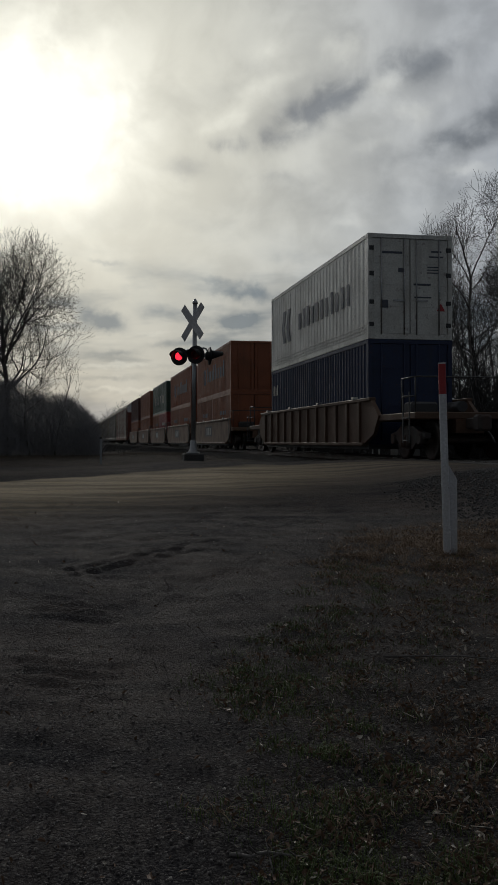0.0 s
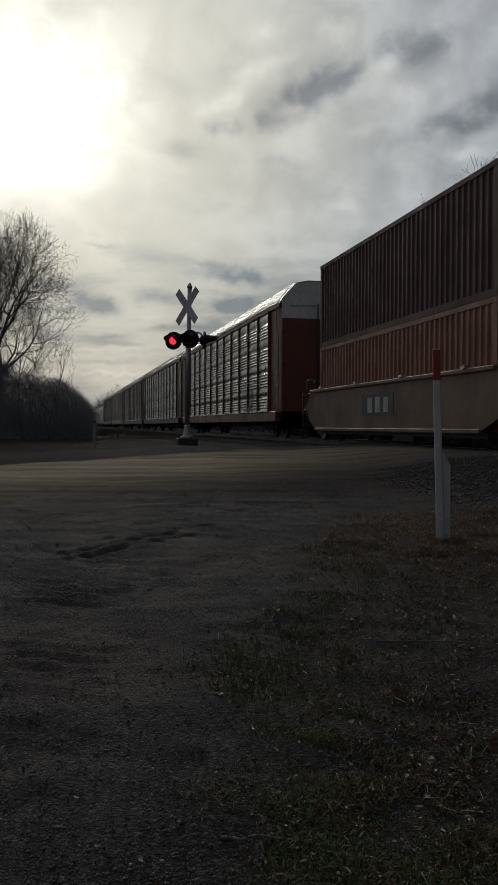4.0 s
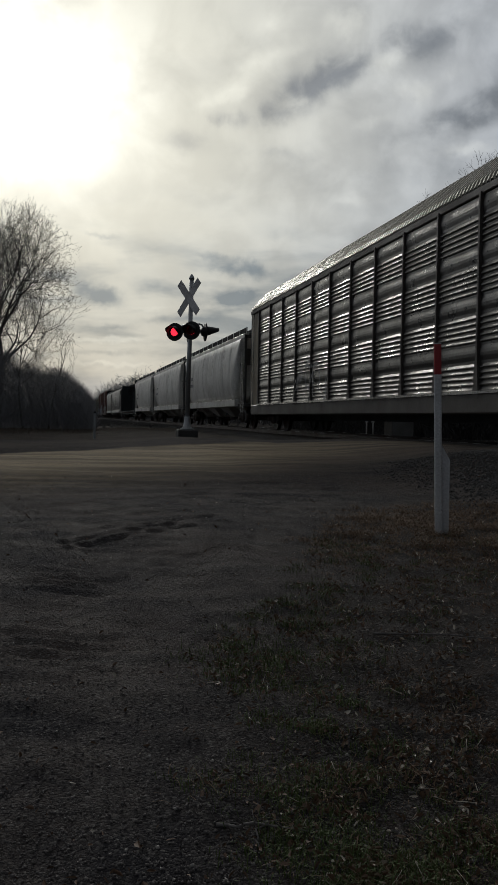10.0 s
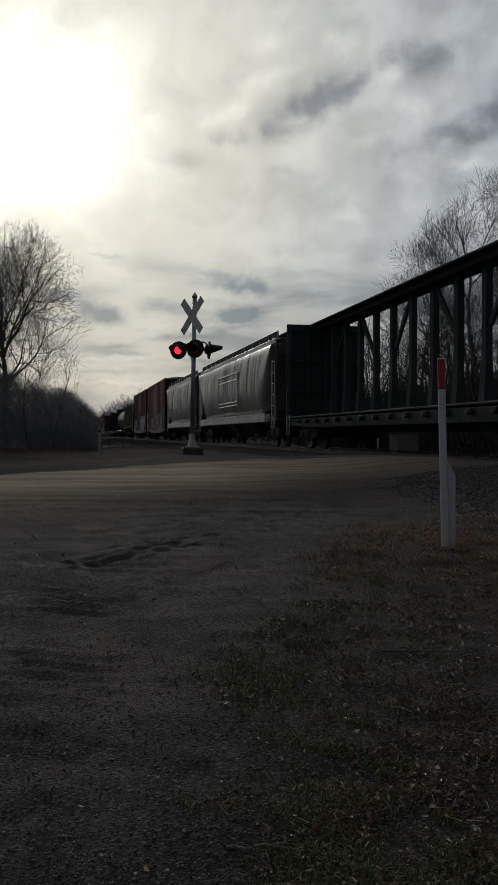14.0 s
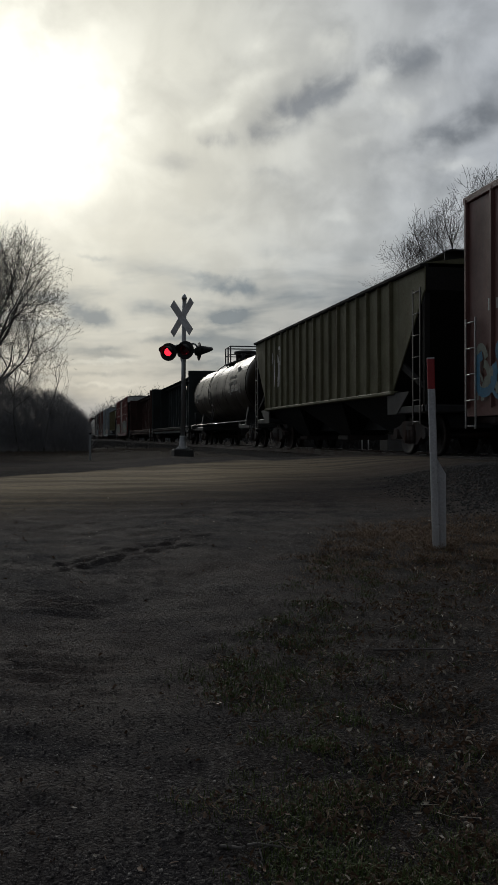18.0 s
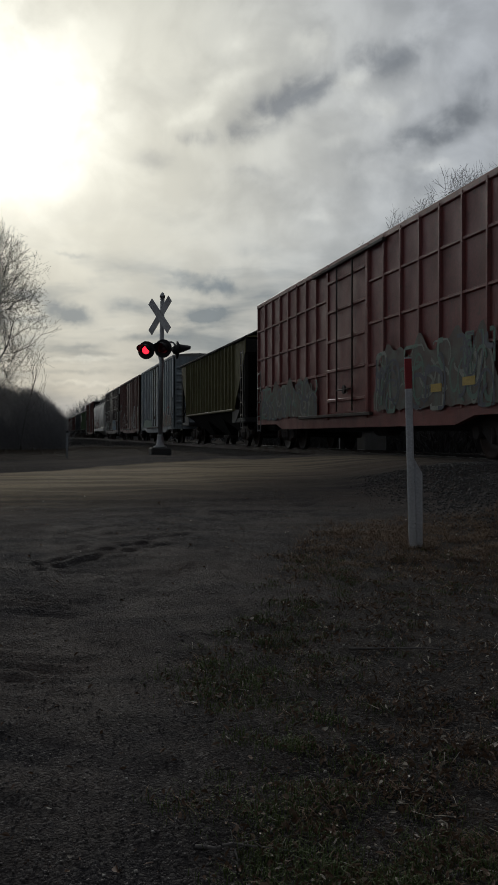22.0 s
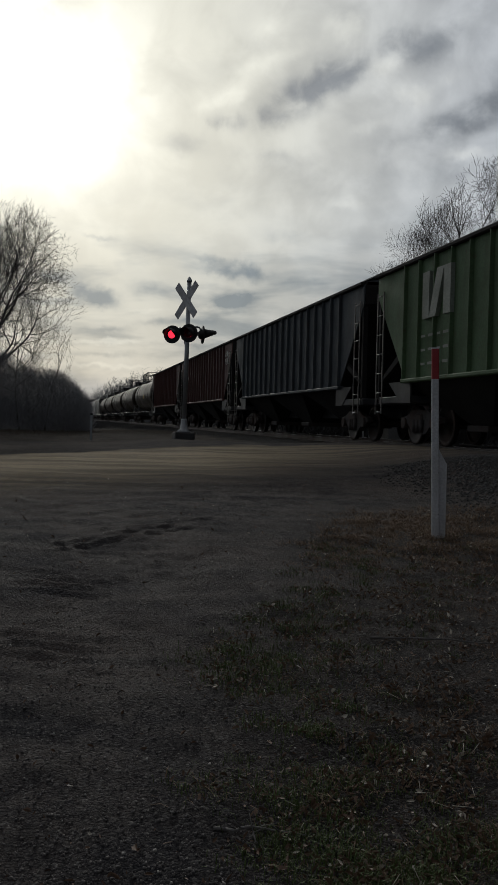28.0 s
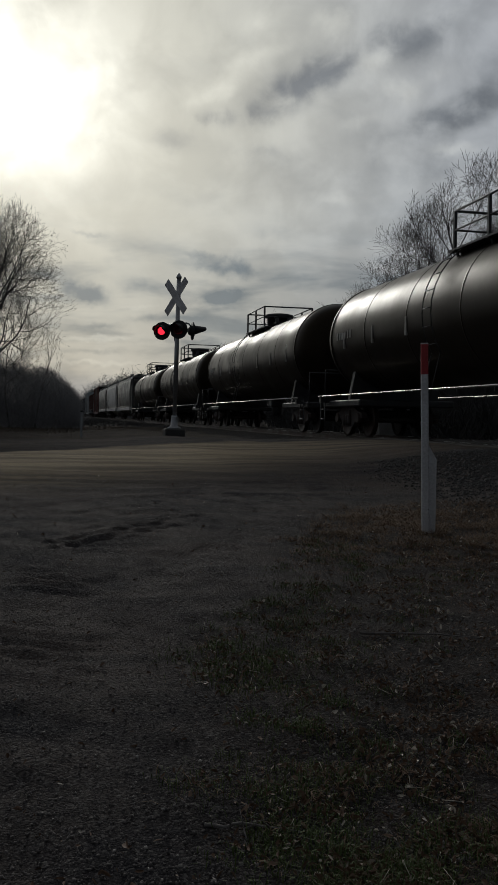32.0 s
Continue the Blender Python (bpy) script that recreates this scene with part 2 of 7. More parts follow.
# ---- materials ----
def paint(name, color, rough=0.55, metal=0.0, dirt=(0.05, 0.04, 0.03), amount=0.45, scale=1.2, bump=0.15, fleck=0.0, fleck_color=(0.1, 0.04, 0.02),
          streak=True, coat=0.0):
    """Painted or bare surface with broad soiling, run-down streaks, fine grain and chips."""
    m = bpy.data.materials.new(name)
    m.use_nodes = True
    t = m.node_tree
    b = t.nodes["Principled BSDF"]
    co = t.nodes.new("ShaderNodeTexCoord").outputs["Object"]
    info = t.nodes.new("ShaderNodeObjectInfo").outputs["Random"]

    def noise_fac(scl, detail, stretch=None, off=0.0):
        n = t.nodes.new("ShaderNodeTexNoise")
        mp = t.nodes.new("ShaderNodeMapping")
        t.links.new(co, mp.inputs[0])
        mp.inputs["Scale"].default_value = stretch or (1, 1, 1)
        add = t.nodes.new("ShaderNodeVectorMath")
        t.links.new(mp.outputs[0], add.inputs[0])
        mul = t.nodes.new("ShaderNodeMath")
        mul.operation = "MULTIPLY_ADD"
        t.links.new(info, mul.inputs[0])
        mul.inputs[1].default_value, mul.inputs[2].default_value = 31.0, off
        t.links.new(mul.outputs[0], add.inputs[1])
        t.links.new(add.outputs[0], n.inputs["Vector"])
        n.inputs["Scale"].default_value, n.inputs["Detail"].default_value, n.inputs["Roughness"].default_value = scl, detail, 0.6
        return n.outputs["Fac"]

    def rng(fac, lo, hi, to0=0.0, to1=1.0):
        n = t.nodes.new("ShaderNodeMapRange")
        t.links.new(fac, n.inputs[0])
        for k, v in enumerate((lo, hi, to0, to1)):
            n.inputs[k + 1].default_value = v
        return n.outputs[0]

    def mix(fac, a, c):
        n = t.nodes.new("ShaderNodeMix")
        n.data_type = "RGBA"
        t.links.new(fac, n.inputs[0])
        for s, v in ((6, a), (7, c)):
            if isinstance(v, tuple):
                n.inputs[s].default_value = (*v, 1)
            else:
                t.links.new(v, n.inputs[s])
        return n.outputs[2]

    broad = noise_fac(scale, 5)
    fine = noise_fac(scale * 17, 4, off=7.0)
    shade = tuple(c * 0.72 for c in color)
    col = mix(rng(fine, 0.35, 0.7), color, shade)
    col = mix(rng(broad, 0.42, 0.75, 0, amount), col, dirt)
    if streak:
        run = noise_fac(scale * 4, 4, (1, 1, 0.08), 3.0)
        col = mix(rng(run, 0.52, 0.78, 0, amount * 0.9), col, dirt)
    if fleck > 0:
        chips = noise_fac(scale * 6, 8, off=13.0)
        col = mix(rng(chips, 0.62, 0.66, 0, fleck), col, fleck_color)
    t.links.new(col, b.inputs["Base Color"])
    t.links.new(rng(broad, 0.3, 0.75, max(rough - 0.12, 0.05), min(rough + 0.15, 1)), b.inputs["Roughness"])
    b.inputs["Metallic"].default_value = metal
    b.inputs["Coat Weight"].default_value = coat
    if bump > 0:
        bp = t.nodes.new("ShaderNodeBump")
        bp.inputs["Strength"].default_value, bp.inputs["Distance"].default_value = bump, 0.01
        t.links.new(fine, bp.inputs["Height"])
        t.links.new(bp.outputs[0], b.inputs["Normal"])
    return m


def glow(name, color, strength):
    m = bpy.data.materials.new(name)
    m.use_nodes = True
    b = m.node_tree.nodes["Principled BSDF"]
    b.inputs["Base Color"].default_value = (*color, 1)
    b.inputs["Emission Color"].default_value = (*color, 1)
    b.inputs["Emission Strength"].default_value = strength
    return m


RUST = (0.09, 0.035, 0.018)
M_black = paint("black_steel", (0.038, 0.038, 0.040), 0.55, 0.0, (0.03, 0.025, 0.02), 0.4)
M_truck = paint("truck_iron", (0.055, 0.049, 0.046), 0.75, 0.2, RUST, 0.5)
M_wheel = paint("wheel_steel", (0.05, 0.045, 0.04), 0.6, 0.5, RUST, 0.5, streak=False)
M_bare = paint("bright_steel", (0.42, 0.42, 0.42), 0.35, 0.9, (0.1, 0.08, 0.06), 0.25, streak=False)
M_grab = paint("worn_grab_iron", (0.16, 0.15, 0.14), 0.45, 0.5, (0.06, 0.05, 0.04), 0.4, streak=False)
M_yellow = paint("safety_yellow", (0.55, 0.38, 0.05), 0.5, 0, (0.1, 0.08, 0.05), 0.3)
M_white = paint("white_paint", (0.74, 0.74, 0.72), 0.5, 0, (0.25, 0.22, 0.18), 0.4)
M_offwhite = paint("chalky_white_lettering", (0.5, 0.5, 0.47), 0.7, 0, (0.2, 0.17, 0.14), 0.5)
M_reefer = paint("reefer_white", (0.72, 0.71, 0.66), 0.42, 0, (0.2, 0.17, 0.13), 0.35, fleck=0.4, fleck_color=RUST)
M_navy = paint("navy_container", (0.012, 0.024, 0.075), 0.6, 0, (0.03, 0.03, 0.03), 0.35, fleck=0.4, fleck_color=RUST)
M_orange = paint("faded_orange", (0.33, 0.095, 0.035), 0.5, 0, (0.09, 0.045, 0.025), 0.5, fleck=0.5, fleck_color=RUST)
M_orange_dull = paint("dull_orange", (0.30, 0.10, 0.045), 0.55, 0, (0.08, 0.04, 0.025), 0.55, fleck=0.5, fleck_color=RUST)
M_green = paint("container_green", (0.018, 0.075, 0.055), 0.42, 0, (0.03, 0.03, 0.03), 0.35, fleck=0.3, fleck_color=RUST)
M_red = paint("container_red", (0.26, 0.025, 0.035), 0.42, 0, (0.06, 0.03, 0.03), 0.4, fleck=0.3, fleck_color=RUST)
M_wellbrown = paint("well_brown", (0.11, 0.06, 0.035), 0.7, 0, (0.05, 0.035, 0.025), 0.6, fleck=0.5, fleck_color=RUST)
M_tan = paint("well_tan", (0.19, 0.11, 0.065), 0.65, 0, (0.06, 0.04, 0.028), 0.6, fleck=0.5, fleck_color=RUST)
M_galv = paint("galvanised", (0.135, 0.13, 0.125), 0.33, 0.8, (0.08, 0.07, 0.06), 0.55, 2.0, fleck=0.15, fleck_color=RUST)
M_galv_dull = paint("dull_rust_stained_galvanised", (0.22, 0.175, 0.16), 0.5, 0.55, (0.09, 0.055, 0.045), 0.6, 2.0, fleck=0.3, fleck_color=RUST)
M_galv_roof = paint("galvanised_roof", (0.24, 0.225, 0.19), 0.36, 0.7, (0.16, 0.13, 0.1), 0.4, 1.0)
M_rack_brown = paint("rack_brown", (0.19, 0.055, 0.035), 0.55, 0, (0.05, 0.035, 0.03), 0.5, fleck=0.3, fleck_color=RUST)
M_rack_grey = paint("rack_grey_brown", (0.085, 0.075, 0.068), 0.6, 0, (0.05, 0.04, 0.03), 0.5, fleck=0.3, fleck_color=RUST)
M_rack_tan = paint("rack_yellow", (0.23, 0.18, 0.11), 0.55, 0, (0.07, 0.05, 0.03), 0.5, fleck=0.3, fleck_color=RUST)
M_hopper = paint("hopper_grey", (0.72, 0.70, 0.66), 0.52, 0, (0.16, 0.13, 0.10), 0.45, 0.8, fleck=0.25, fleck_color=RUST)
M_hopper_pale = paint("hopper_pale_grey", (0.62, 0.61, 0.58), 0.45, 0, (0.2, 0.17, 0.13), 0.5, 0.8, fleck=0.3, fleck_color=RUST)
M_hopper_dark = paint("hopper_dark_grey", (0.20, 0.19, 0.17), 0.40, 0, (0.07, 0.06, 0.05), 0.45, 0.8, fleck=0.25, fleck_color=RUST)
M_olive = paint("hopper_olive", (0.18, 0.17, 0.095), 0.72, 0, (0.06, 0.05, 0.03), 0.5, fleck=0.4, fleck_color=RUST)
M_mustard = paint("hopper_mustard", (0.175, 0.160, 0.065), 0.72, 0, (0.07, 0.05, 0.03), 0.5, fleck=0.5, fleck_color=RUST)
M_hgreen = paint("hopper_green", (0.085, 0.15, 0.065), 0.72, 0, (0.05, 0.045, 0.03), 0.45, fleck=0.3, fleck_color=RUST)
M_slate = paint("hopper_slate", (0.05, 0.06, 0.068), 0.72, 0, (0.03, 0.03, 0.028), 0.5, fleck=0.3, fleck_color=RUST)
M_oxide = paint("hopper_oxide", (0.10, 0.036, 0.03), 0.72, 0, (0.04, 0.025, 0.02), 0.5, fleck=0.4, fleck_color=RUST)
M_brown = paint("boxcar_brown", (0.15, 0.05, 0.038), 0.5, 0, (0.045, 0.03, 0.025), 0.5, fleck=0.5, fleck_color=(0.06, 0.03, 0.02))
M_boxred = paint("boxcar_red", (0.23, 0.05, 0.042), 0.45, 0, (0.06, 0.035, 0.03), 0.5, fleck=0.5, fleck_color=(0.06, 0.03, 0.02))
M_boxdark = paint("boxcar_dark", (0.085, 0.062, 0.060), 0.34, 0, (0.03, 0.025, 0.024), 0.5, fleck=0.5, fleck_color=(0.05, 0.03, 0.02))
M_boxgrey = paint("boxcar_grey", (0.36, 0.41, 0.44), 0.5, 0, (0.10, 0.08, 0.065), 0.5, fleck=0.4, fleck_color=RUST)
M_boxroof = paint("boxcar_roof", (0.34, 0.33, 0.31), 0.45, 0.4, (0.10, 0.08, 0.06), 0.5)
M_tank = paint("tank_black", (0.016, 0.012, 0.009), 0.38, 0.0, (0.022, 0.015, 0.010), 0.25, 0.6, bump=0.05)
M_beam = paint("centerbeam_dark_green", (0.045, 0.055, 0.056), 0.9, 0, (0.03, 0.025, 0.02), 0.5)
M_beam_brown = paint("centerbeam_brown", (0.085, 0.046, 0.040), 0.9, 0, (0.03, 0.025, 0.02), 0.5)
M_rail = paint("rail_steel", (0.10, 0.08, 0.07), 0.5, 0.6, RUST, 0.5, streak=False)
M_railhead = paint("rail_head", (0.5, 0.5, 0.5), 0.25, 1.0, (0.2, 0.17, 0.15), 0.2, streak=False)
M_tie = paint("creosoted_wood", (0.05, 0.038, 0.03), 0.9, 0, (0.1, 0.09, 0.08), 0.5, 3, 0.5)
M_plank = paint("crossing_plank", (0.06, 0.052, 0.046), 0.85, 0, (0.06, 0.05, 0.04), 0.5, 3, 0.5)
M_stone = paint("ballast_stone", (0.060, 0.058, 0.058), 0.85, 0, (0.022, 0.020, 0.018), 0.7, 6, 0.4, streak=False)
M_grit = paint("grey_brown_grit", (0.12, 0.106, 0.102), 0.8, 0, (0.03, 0.026, 0.024), 0.6, 9, 0.3, streak=False)
M_chip = paint("pale_chip", (0.36, 0.34, 0.31), 0.6, 0, (0.15, 0.12, 0.1), 0.4, 6, 0.2, streak=False)
M_concrete = paint("concrete", (0.22, 0.215, 0.205), 0.9, 0, (0.12, 0.11, 0.09), 0.5, 2, 0.3)
M_mast = paint("mast_aluminium", (0.42, 0.43, 0.44), 0.4, 0.7, (0.15, 0.14, 0.13), 0.35)
M_xbuck = paint("crossbuck_back", (0.55, 0.54, 0.55), 0.5, 0.1, (0.16, 0.14, 0.13), 0.4)
M_redband = paint("red_band", (0.42, 0.025, 0.03), 0.5, 0, (0.12, 0.03, 0.03), 0.35, 4)
M_post = paint("white_post", (0.66, 0.66, 0.68), 0.5, 0, (0.28, 0.26, 0.23), 0.35, 3)
M_fascia = paint("fascia_black", (0.012, 0.012, 0.012), 0.9, 0, (0.03, 0.03, 0.03), 0.3)
M_hood = paint("signal_black", (0.01, 0.01, 0.01), 0.6, 0, (0.03, 0.03, 0.03), 0.3)
M_lens = paint("dark_red_lens", (0.10, 0.008, 0.008), 0.2, 0, (0.05, 0.01, 0.01), 0.2, streak=False)
M_lamp = glow("lit_red_signal", (1.0, 0.025, 0.05), 1.5)
M_bark = paint("bark", (0.17, 0.155, 0.145), 0.9, 0, (0.04, 0.035, 0.03), 0.5, 3, 0.5, streak=False)
M_twig = paint("twig_bark", (0.085, 0.072, 0.062), 0.9, 0, (0.10, 0.09, 0.08), 0.4, 3, 0.0, streak=False)
# near-black that paints shade on car ends and hopper bays; also hopper top chords
M_pit = paint("shade_black_steel", (0.028, 0.026, 0.025), 0.9, 0, (0.02, 0.018, 0.016), 0.5)
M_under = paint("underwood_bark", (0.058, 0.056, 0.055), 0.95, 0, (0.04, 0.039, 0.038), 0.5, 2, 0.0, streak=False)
M_dark_concrete = paint("dark_concrete", (0.06, 0.057, 0.055), 0.9, 0, (0.03, 0.028, 0.026), 0.5, 2, 0.3)
# grey-blue and pale: the bright veil over the brush is put into this colour
M_brush = paint("haze_pale_brushwood", (0.32, 0.315, 0.325), 0.95, 0, (0.24, 0.235, 0.245), 0.5, 2, 0.0, streak=False)
# lighter and bluer than the near underwood: distance haze painted into the bark
M_wood_haze = paint("far_woods", (0.16, 0.16, 0.165), 0.95, 0, (0.12, 0.12, 0.125), 0.5, 0.1, 0.0, streak=False)
M_rough = paint("rough_dead_grass", (0.16, 0.125, 0.095), 0.9, 0, (0.05, 0.04, 0.03), 0.5, 3, 0.0, streak=False)
M_dry = paint("dry_grass", (0.23, 0.15, 0.09), 0.85, 0, (0.10, 0.06, 0.03), 0.5, 8, 0.0, streak=False)
M_grass = paint("green_grass", (0.085, 0.125, 0.03), 0.8, 0, (0.08, 0.06, 0.03), 0.4, 8, 0.0, streak=False)
M_leaf = paint("dead_leaf", (0.17, 0.10, 0.06), 0.6, 0, (0.06, 0.036, 0.024), 0.5, 9, 0.1, streak=False)
# bleached leaf and stalk colour, lifted further to paint in sun glints
M_paleleaf = paint("pale_leaf", (0.70, 0.63, 0.53), 0.3, 0, (0.2, 0.15, 0.1), 0.4, 9, 0.1, streak=False)
M_tank.node_tree.nodes["Principled BSDF"].inputs["Specular IOR Level"].default_value = 0.16
# gold tint stands in for the warm sky mirrored along the tank top
M_tank.node_tree.nodes["Principled BSDF"].inputs["Specular Tint"].default_value = (1.0, 0.80, 0.50, 1)
for dull in (M_beam, M_beam_brown, M_fascia, M_pit):
    dull.node_tree.nodes["Principled BSDF"].inputs["Specular IOR Level"].default_value = 0.2
M_tagblue = paint("graffiti_blue", (0.03, 0.17, 0.30), 0.6, 0, (0.1, 0.1, 0.1), 0.4)
M_taggreen = paint("graffiti_green", (0.11, 0.20, 0.155), 0.6, 0, (0.08, 0.1, 0.08), 0.4)
M_tagwhite = paint("graffiti_white", (0.30, 0.30, 0.31), 0.6, 0, (0.2, 0.18, 0.17), 0.5)
M_tagred = paint("graffiti_red", (0.40, 0.10, 0.09), 0.6, 0, (0.1, 0.05, 0.05), 0.4)
M_faded = paint("faded_pale_lettering", (0.27, 0.29, 0.25), 0.7, 0, (0.12, 0.13, 0.10), 0.5)
M_palegreen = paint("graffiti_pale_green", (0.115, 0.13, 0.105), 0.65, 0, (0.12, 0.05, 0.045), 0.75, 2.5, fleck=0.5, fleck_color=(0.16, 0.05, 0.04))
M_graphic = paint("faded_lettering_dark", (0.07, 0.08, 0.11), 0.6, 0, (0.15, 0.15, 0.15), 0.4)
M_brightline = paint("worn_bright_edge", (0.75, 0.73, 0.68), 0.25, 0.8, (0.3, 0.27, 0.22), 0.3, streak=False)


def ground_material():
    m = bpy.data.materials.new("gravel_ground")
    m.use_nodes = True
    t = m.node_tree
    b = t.nodes["Principled BSDF"]
    co = t.nodes.new("ShaderNodeTexCoord").outputs["Object"]

    def noise_fac(scl, detail, stretch=(1, 1, 1), rough=0.6, dist=0.0):
        mp = t.nodes.new("ShaderNodeMapping")
        t.links.new(co, mp.inputs[0])
        mp.inputs["Scale"].default_value = stretch
        n = t.nodes.new("ShaderNodeTexNoise")
        t.links.new(mp.outputs[0], n.inputs["Vector"])
        n.inputs["Scale"].default_value, n.inputs["Detail"].default_value = scl, detail
        n.inputs["Roughness"].default_value, n.inputs["Distortion"].default_value = rough, dist
        return n.outputs["Fac"]

    def rng(fac, lo, hi, to0=0.0, to1=1.0, kind="SMOOTHSTEP"):
        n = t.nodes.new("ShaderNodeMapRange")
        n.interpolation_type = kind
        t.links.new(fac, n.inputs[0])
        for k, v in enumerate((lo, hi, to0, to1)):
            n.inputs[k + 1].default_value = v
        return n.outputs[0]

    def mix(fac, a, c):
        n = t.nodes.new("ShaderNodeMix")
        n.data_type = "RGBA"
        if isinstance(fac, float):
            n.inputs[0].default_value = fac
        else:
            t.links.new(fac, n.inputs[0])
        for s, v in ((6, a), (7, c)):
            if isinstance(v, tuple):
                n.inputs[s].default_value = (*v, 1)
            else:
                t.links.new(v, n.inputs[s])
        return n.outputs[2]

    def noise_col(scl):
        n = t.nodes.new("ShaderNodeTexNoise")
        t.links.new(co, n.inputs["Vector"])
        n.inputs["Scale"].default_value, n.inputs["Detail"].default_value = scl, 4
        return n.outputs["Color"]

    def math2(op, a, c):
        n = t.nodes.new("ShaderNodeMath")
        n.operation = op
        for s, v in zip(n.inputs, (a, c)):
            if isinstance(v, (int, float)):
                s.default_value = v
            else:
                t.links.new(v, s)
        return n.outputs[0]

    sep = t.nodes.new("ShaderNodeSeparateXYZ")
    t.links.new(co, sep.inputs[0])
    x, y, _ = sep.outputs
    broad, mid, grain = noise_fac(0.35, 5), noise_fac(2.2, 6), noise_fac(30, 8, rough=0.7)
    vor = t.nodes.new("ShaderNodeTexVoronoi")
    t.links.new(co, vor.inputs["Vector"])
    vor.inputs["Scale"].default_value = 85
    warp = t.nodes.new("ShaderNodeVectorMath")
    warp.operation = "MULTIPLY_ADD"
    t.links.new(noise_col(9.0), warp.inputs[0])
    warp.inputs[1].default_value = (0.05, 0.05, 0.05)
    t.links.new(co, warp.inputs[2])
    t.links.new(warp.outputs[0], vor.inputs["Vector"])
    pebble = vor.outputs["Distance"]
    col = mix(rng(mid, 0.35, 0.65), (0.053, 0.044, 0.041), (0.024, 0.0235, 0.029))
    col = mix(rng(broad, 0.4, 0.65), col, (0.079, 0.063, 0.056))
    # packed, drier wheel lanes of the road that crosses the rails; grazing sheen painted into their pale tan
    lane = math2("ADD", y, math2("MULTIPLY", math2("SUBTRACT", mid, 0.5), 1.8))
    slant = math2("SUBTRACT", lane, math2("MULTIPLY", math2("ADD", math2("MINIMUM", x, 5.5), 1.0), 0.62))
    brink = math2("SUBTRACT", math2("ADD", y, math2("MULTIPLY", math2("SUBTRACT", mid, 0.5), 0.7)), math2("MULTIPLY", math2("ADD", math2("MINIMUM", x, 5.5), 1.0), 0.62))
    road = math2("MULTIPLY", rng(slant, 9.6, 14.6), rng(brink, 16.5, 16.0))
    road = math2("MULTIPLY", road, math2("MULTIPLY", rng(lane, 23.2, 21.8), rng(x, 7.6, 2.0, 0.25, 1.0)))
    turned = t.nodes.new("ShaderNodeMapping")
    t.links.new(co, turned.inputs[0])
    turned.inputs["Rotation"].default_value = (0, 0, radians(-40))
    turned.inputs["Scale"].default_value = (0.22, 2.6, 1)
    swirl = t.nodes.new("ShaderNodeTexNoise")
    t.links.new(turned.outputs[0], swirl.inputs["Vector"])
    swirl.inputs["Scale"].default_value, swirl.inputs["Detail"].default_value, swirl.inputs["Distortion"].default_value = 1.3, 7, 0.4
    wheel_lanes = swirl.outputs["Fac"]
    col = mix(rng(wheel_lanes, 0.50, 0.72, 0, 0.75), col, (0.10, 0.085, 0.077))
    col = mix(rng(wheel_lanes, 0.48, 0.30, 0, 0.6), col, (0.022, 0.021, 0.022))
    col = mix(math2("MULTIPLY", road, 0.95), col, mix(rng(wheel_lanes, 0.36, 0.62), (0.22, 0.175, 0.115), (0.42, 0.335, 0.215)))
    # dark soil and litter under the grass beside the post
    edge = math2("ADD", 0.62, math2("MULTIPLY", math2("MAXIMUM", math2("SUBTRACT", y, 3.2), 0.0), 0.34))
    notch = math2("DIVIDE", math2("SUBTRACT", y, 5.0), 1.1)
    edge = math2("SUBTRACT", edge, math2("MULTIPLY", 0.34, math2("POWER", 2.718, math2("MULTIPLY", math2("MULTIPLY", notch, notch), -1.0))))
    soil = rng(math2("SUBTRACT", math2("ADD", x, math2("MULTIPLY", math2("SUBTRACT", mid, 0.5), 1.4)), edge), -0.3, 0.5)
    soil = math2("MULTIPLY", soil, rng(y, 10.6, 9.4))
    col = mix(math2("MULTIPLY", soil, 0.85), col, mix(rng(noise_fac(6.0, 5), 0.35, 0.65), (0.050, 0.037, 0.030), (0.014, 0.0125, 0.012)))
    # rough grass verge beyond the road, dead litter under the bank
    verge = rng(lane, 23.6, 25.0)
    col = mix(verge, col, mix(rng(mid, 0.35, 0.7), (0.060, 0.050, 0.042), (0.030, 0.026, 0.022)))
    # low wet soil beside the road
    wet = math2("MULTIPLY", math2("MULTIPLY", rng(brink, 16.1, 16.5), rng(brink, 19.6, 17.4)), rng(math2("ADD", x, math2("MULTIPLY", mid, 1.6)), 2.6, 0.8))
    col = mix(math2("MULTIPLY", wet, 0.6), col, (0.016, 0.015, 0.015))
    bare = rng(lane, 25.0, 23.2)
    col = mix(math2("MULTIPLY", rng(grain, 0.45, 0.75, 0, 0.6), rng(lane, 25.0, 23.2, 0.25, 1.0)), col, (0.12, 0.113, 0.11))
    speck = vor.outputs["Color"]
    bw = t.nodes.new("ShaderNodeRGBToBW")
    t.links.new(speck, bw.inputs[0])
    col = mix(rng(bw.outputs[0], 0.45, 0.95, 0.0, 0.55), col, (0.035, 0.033, 0.032))
    col = mix(math2("MULTIPLY", rng(bw.outputs[0], 0.30, 0.12, 0.0, 0.6), bare), col, (0.17, 0.16, 0.15))
    t.links.new(col, b.inputs["Base Color"])
    t.links.new(math2("SUBTRACT", rng(mid, 0.3, 0.7, 0.82, 0.97), math2("MULTIPLY", road, 0.05)), b.inputs["Roughness"])
    t.links.new(rng(lane, 10.0, 12.5, 0.10, 0.015), b.inputs["Specular IOR Level"])
    h = math2("ADD", math2("MULTIPLY", pebble, -0.35), math2("ADD", math2("MULTIPLY", grain, 0.7), math2("MULTIPLY", mid, 0.45)))
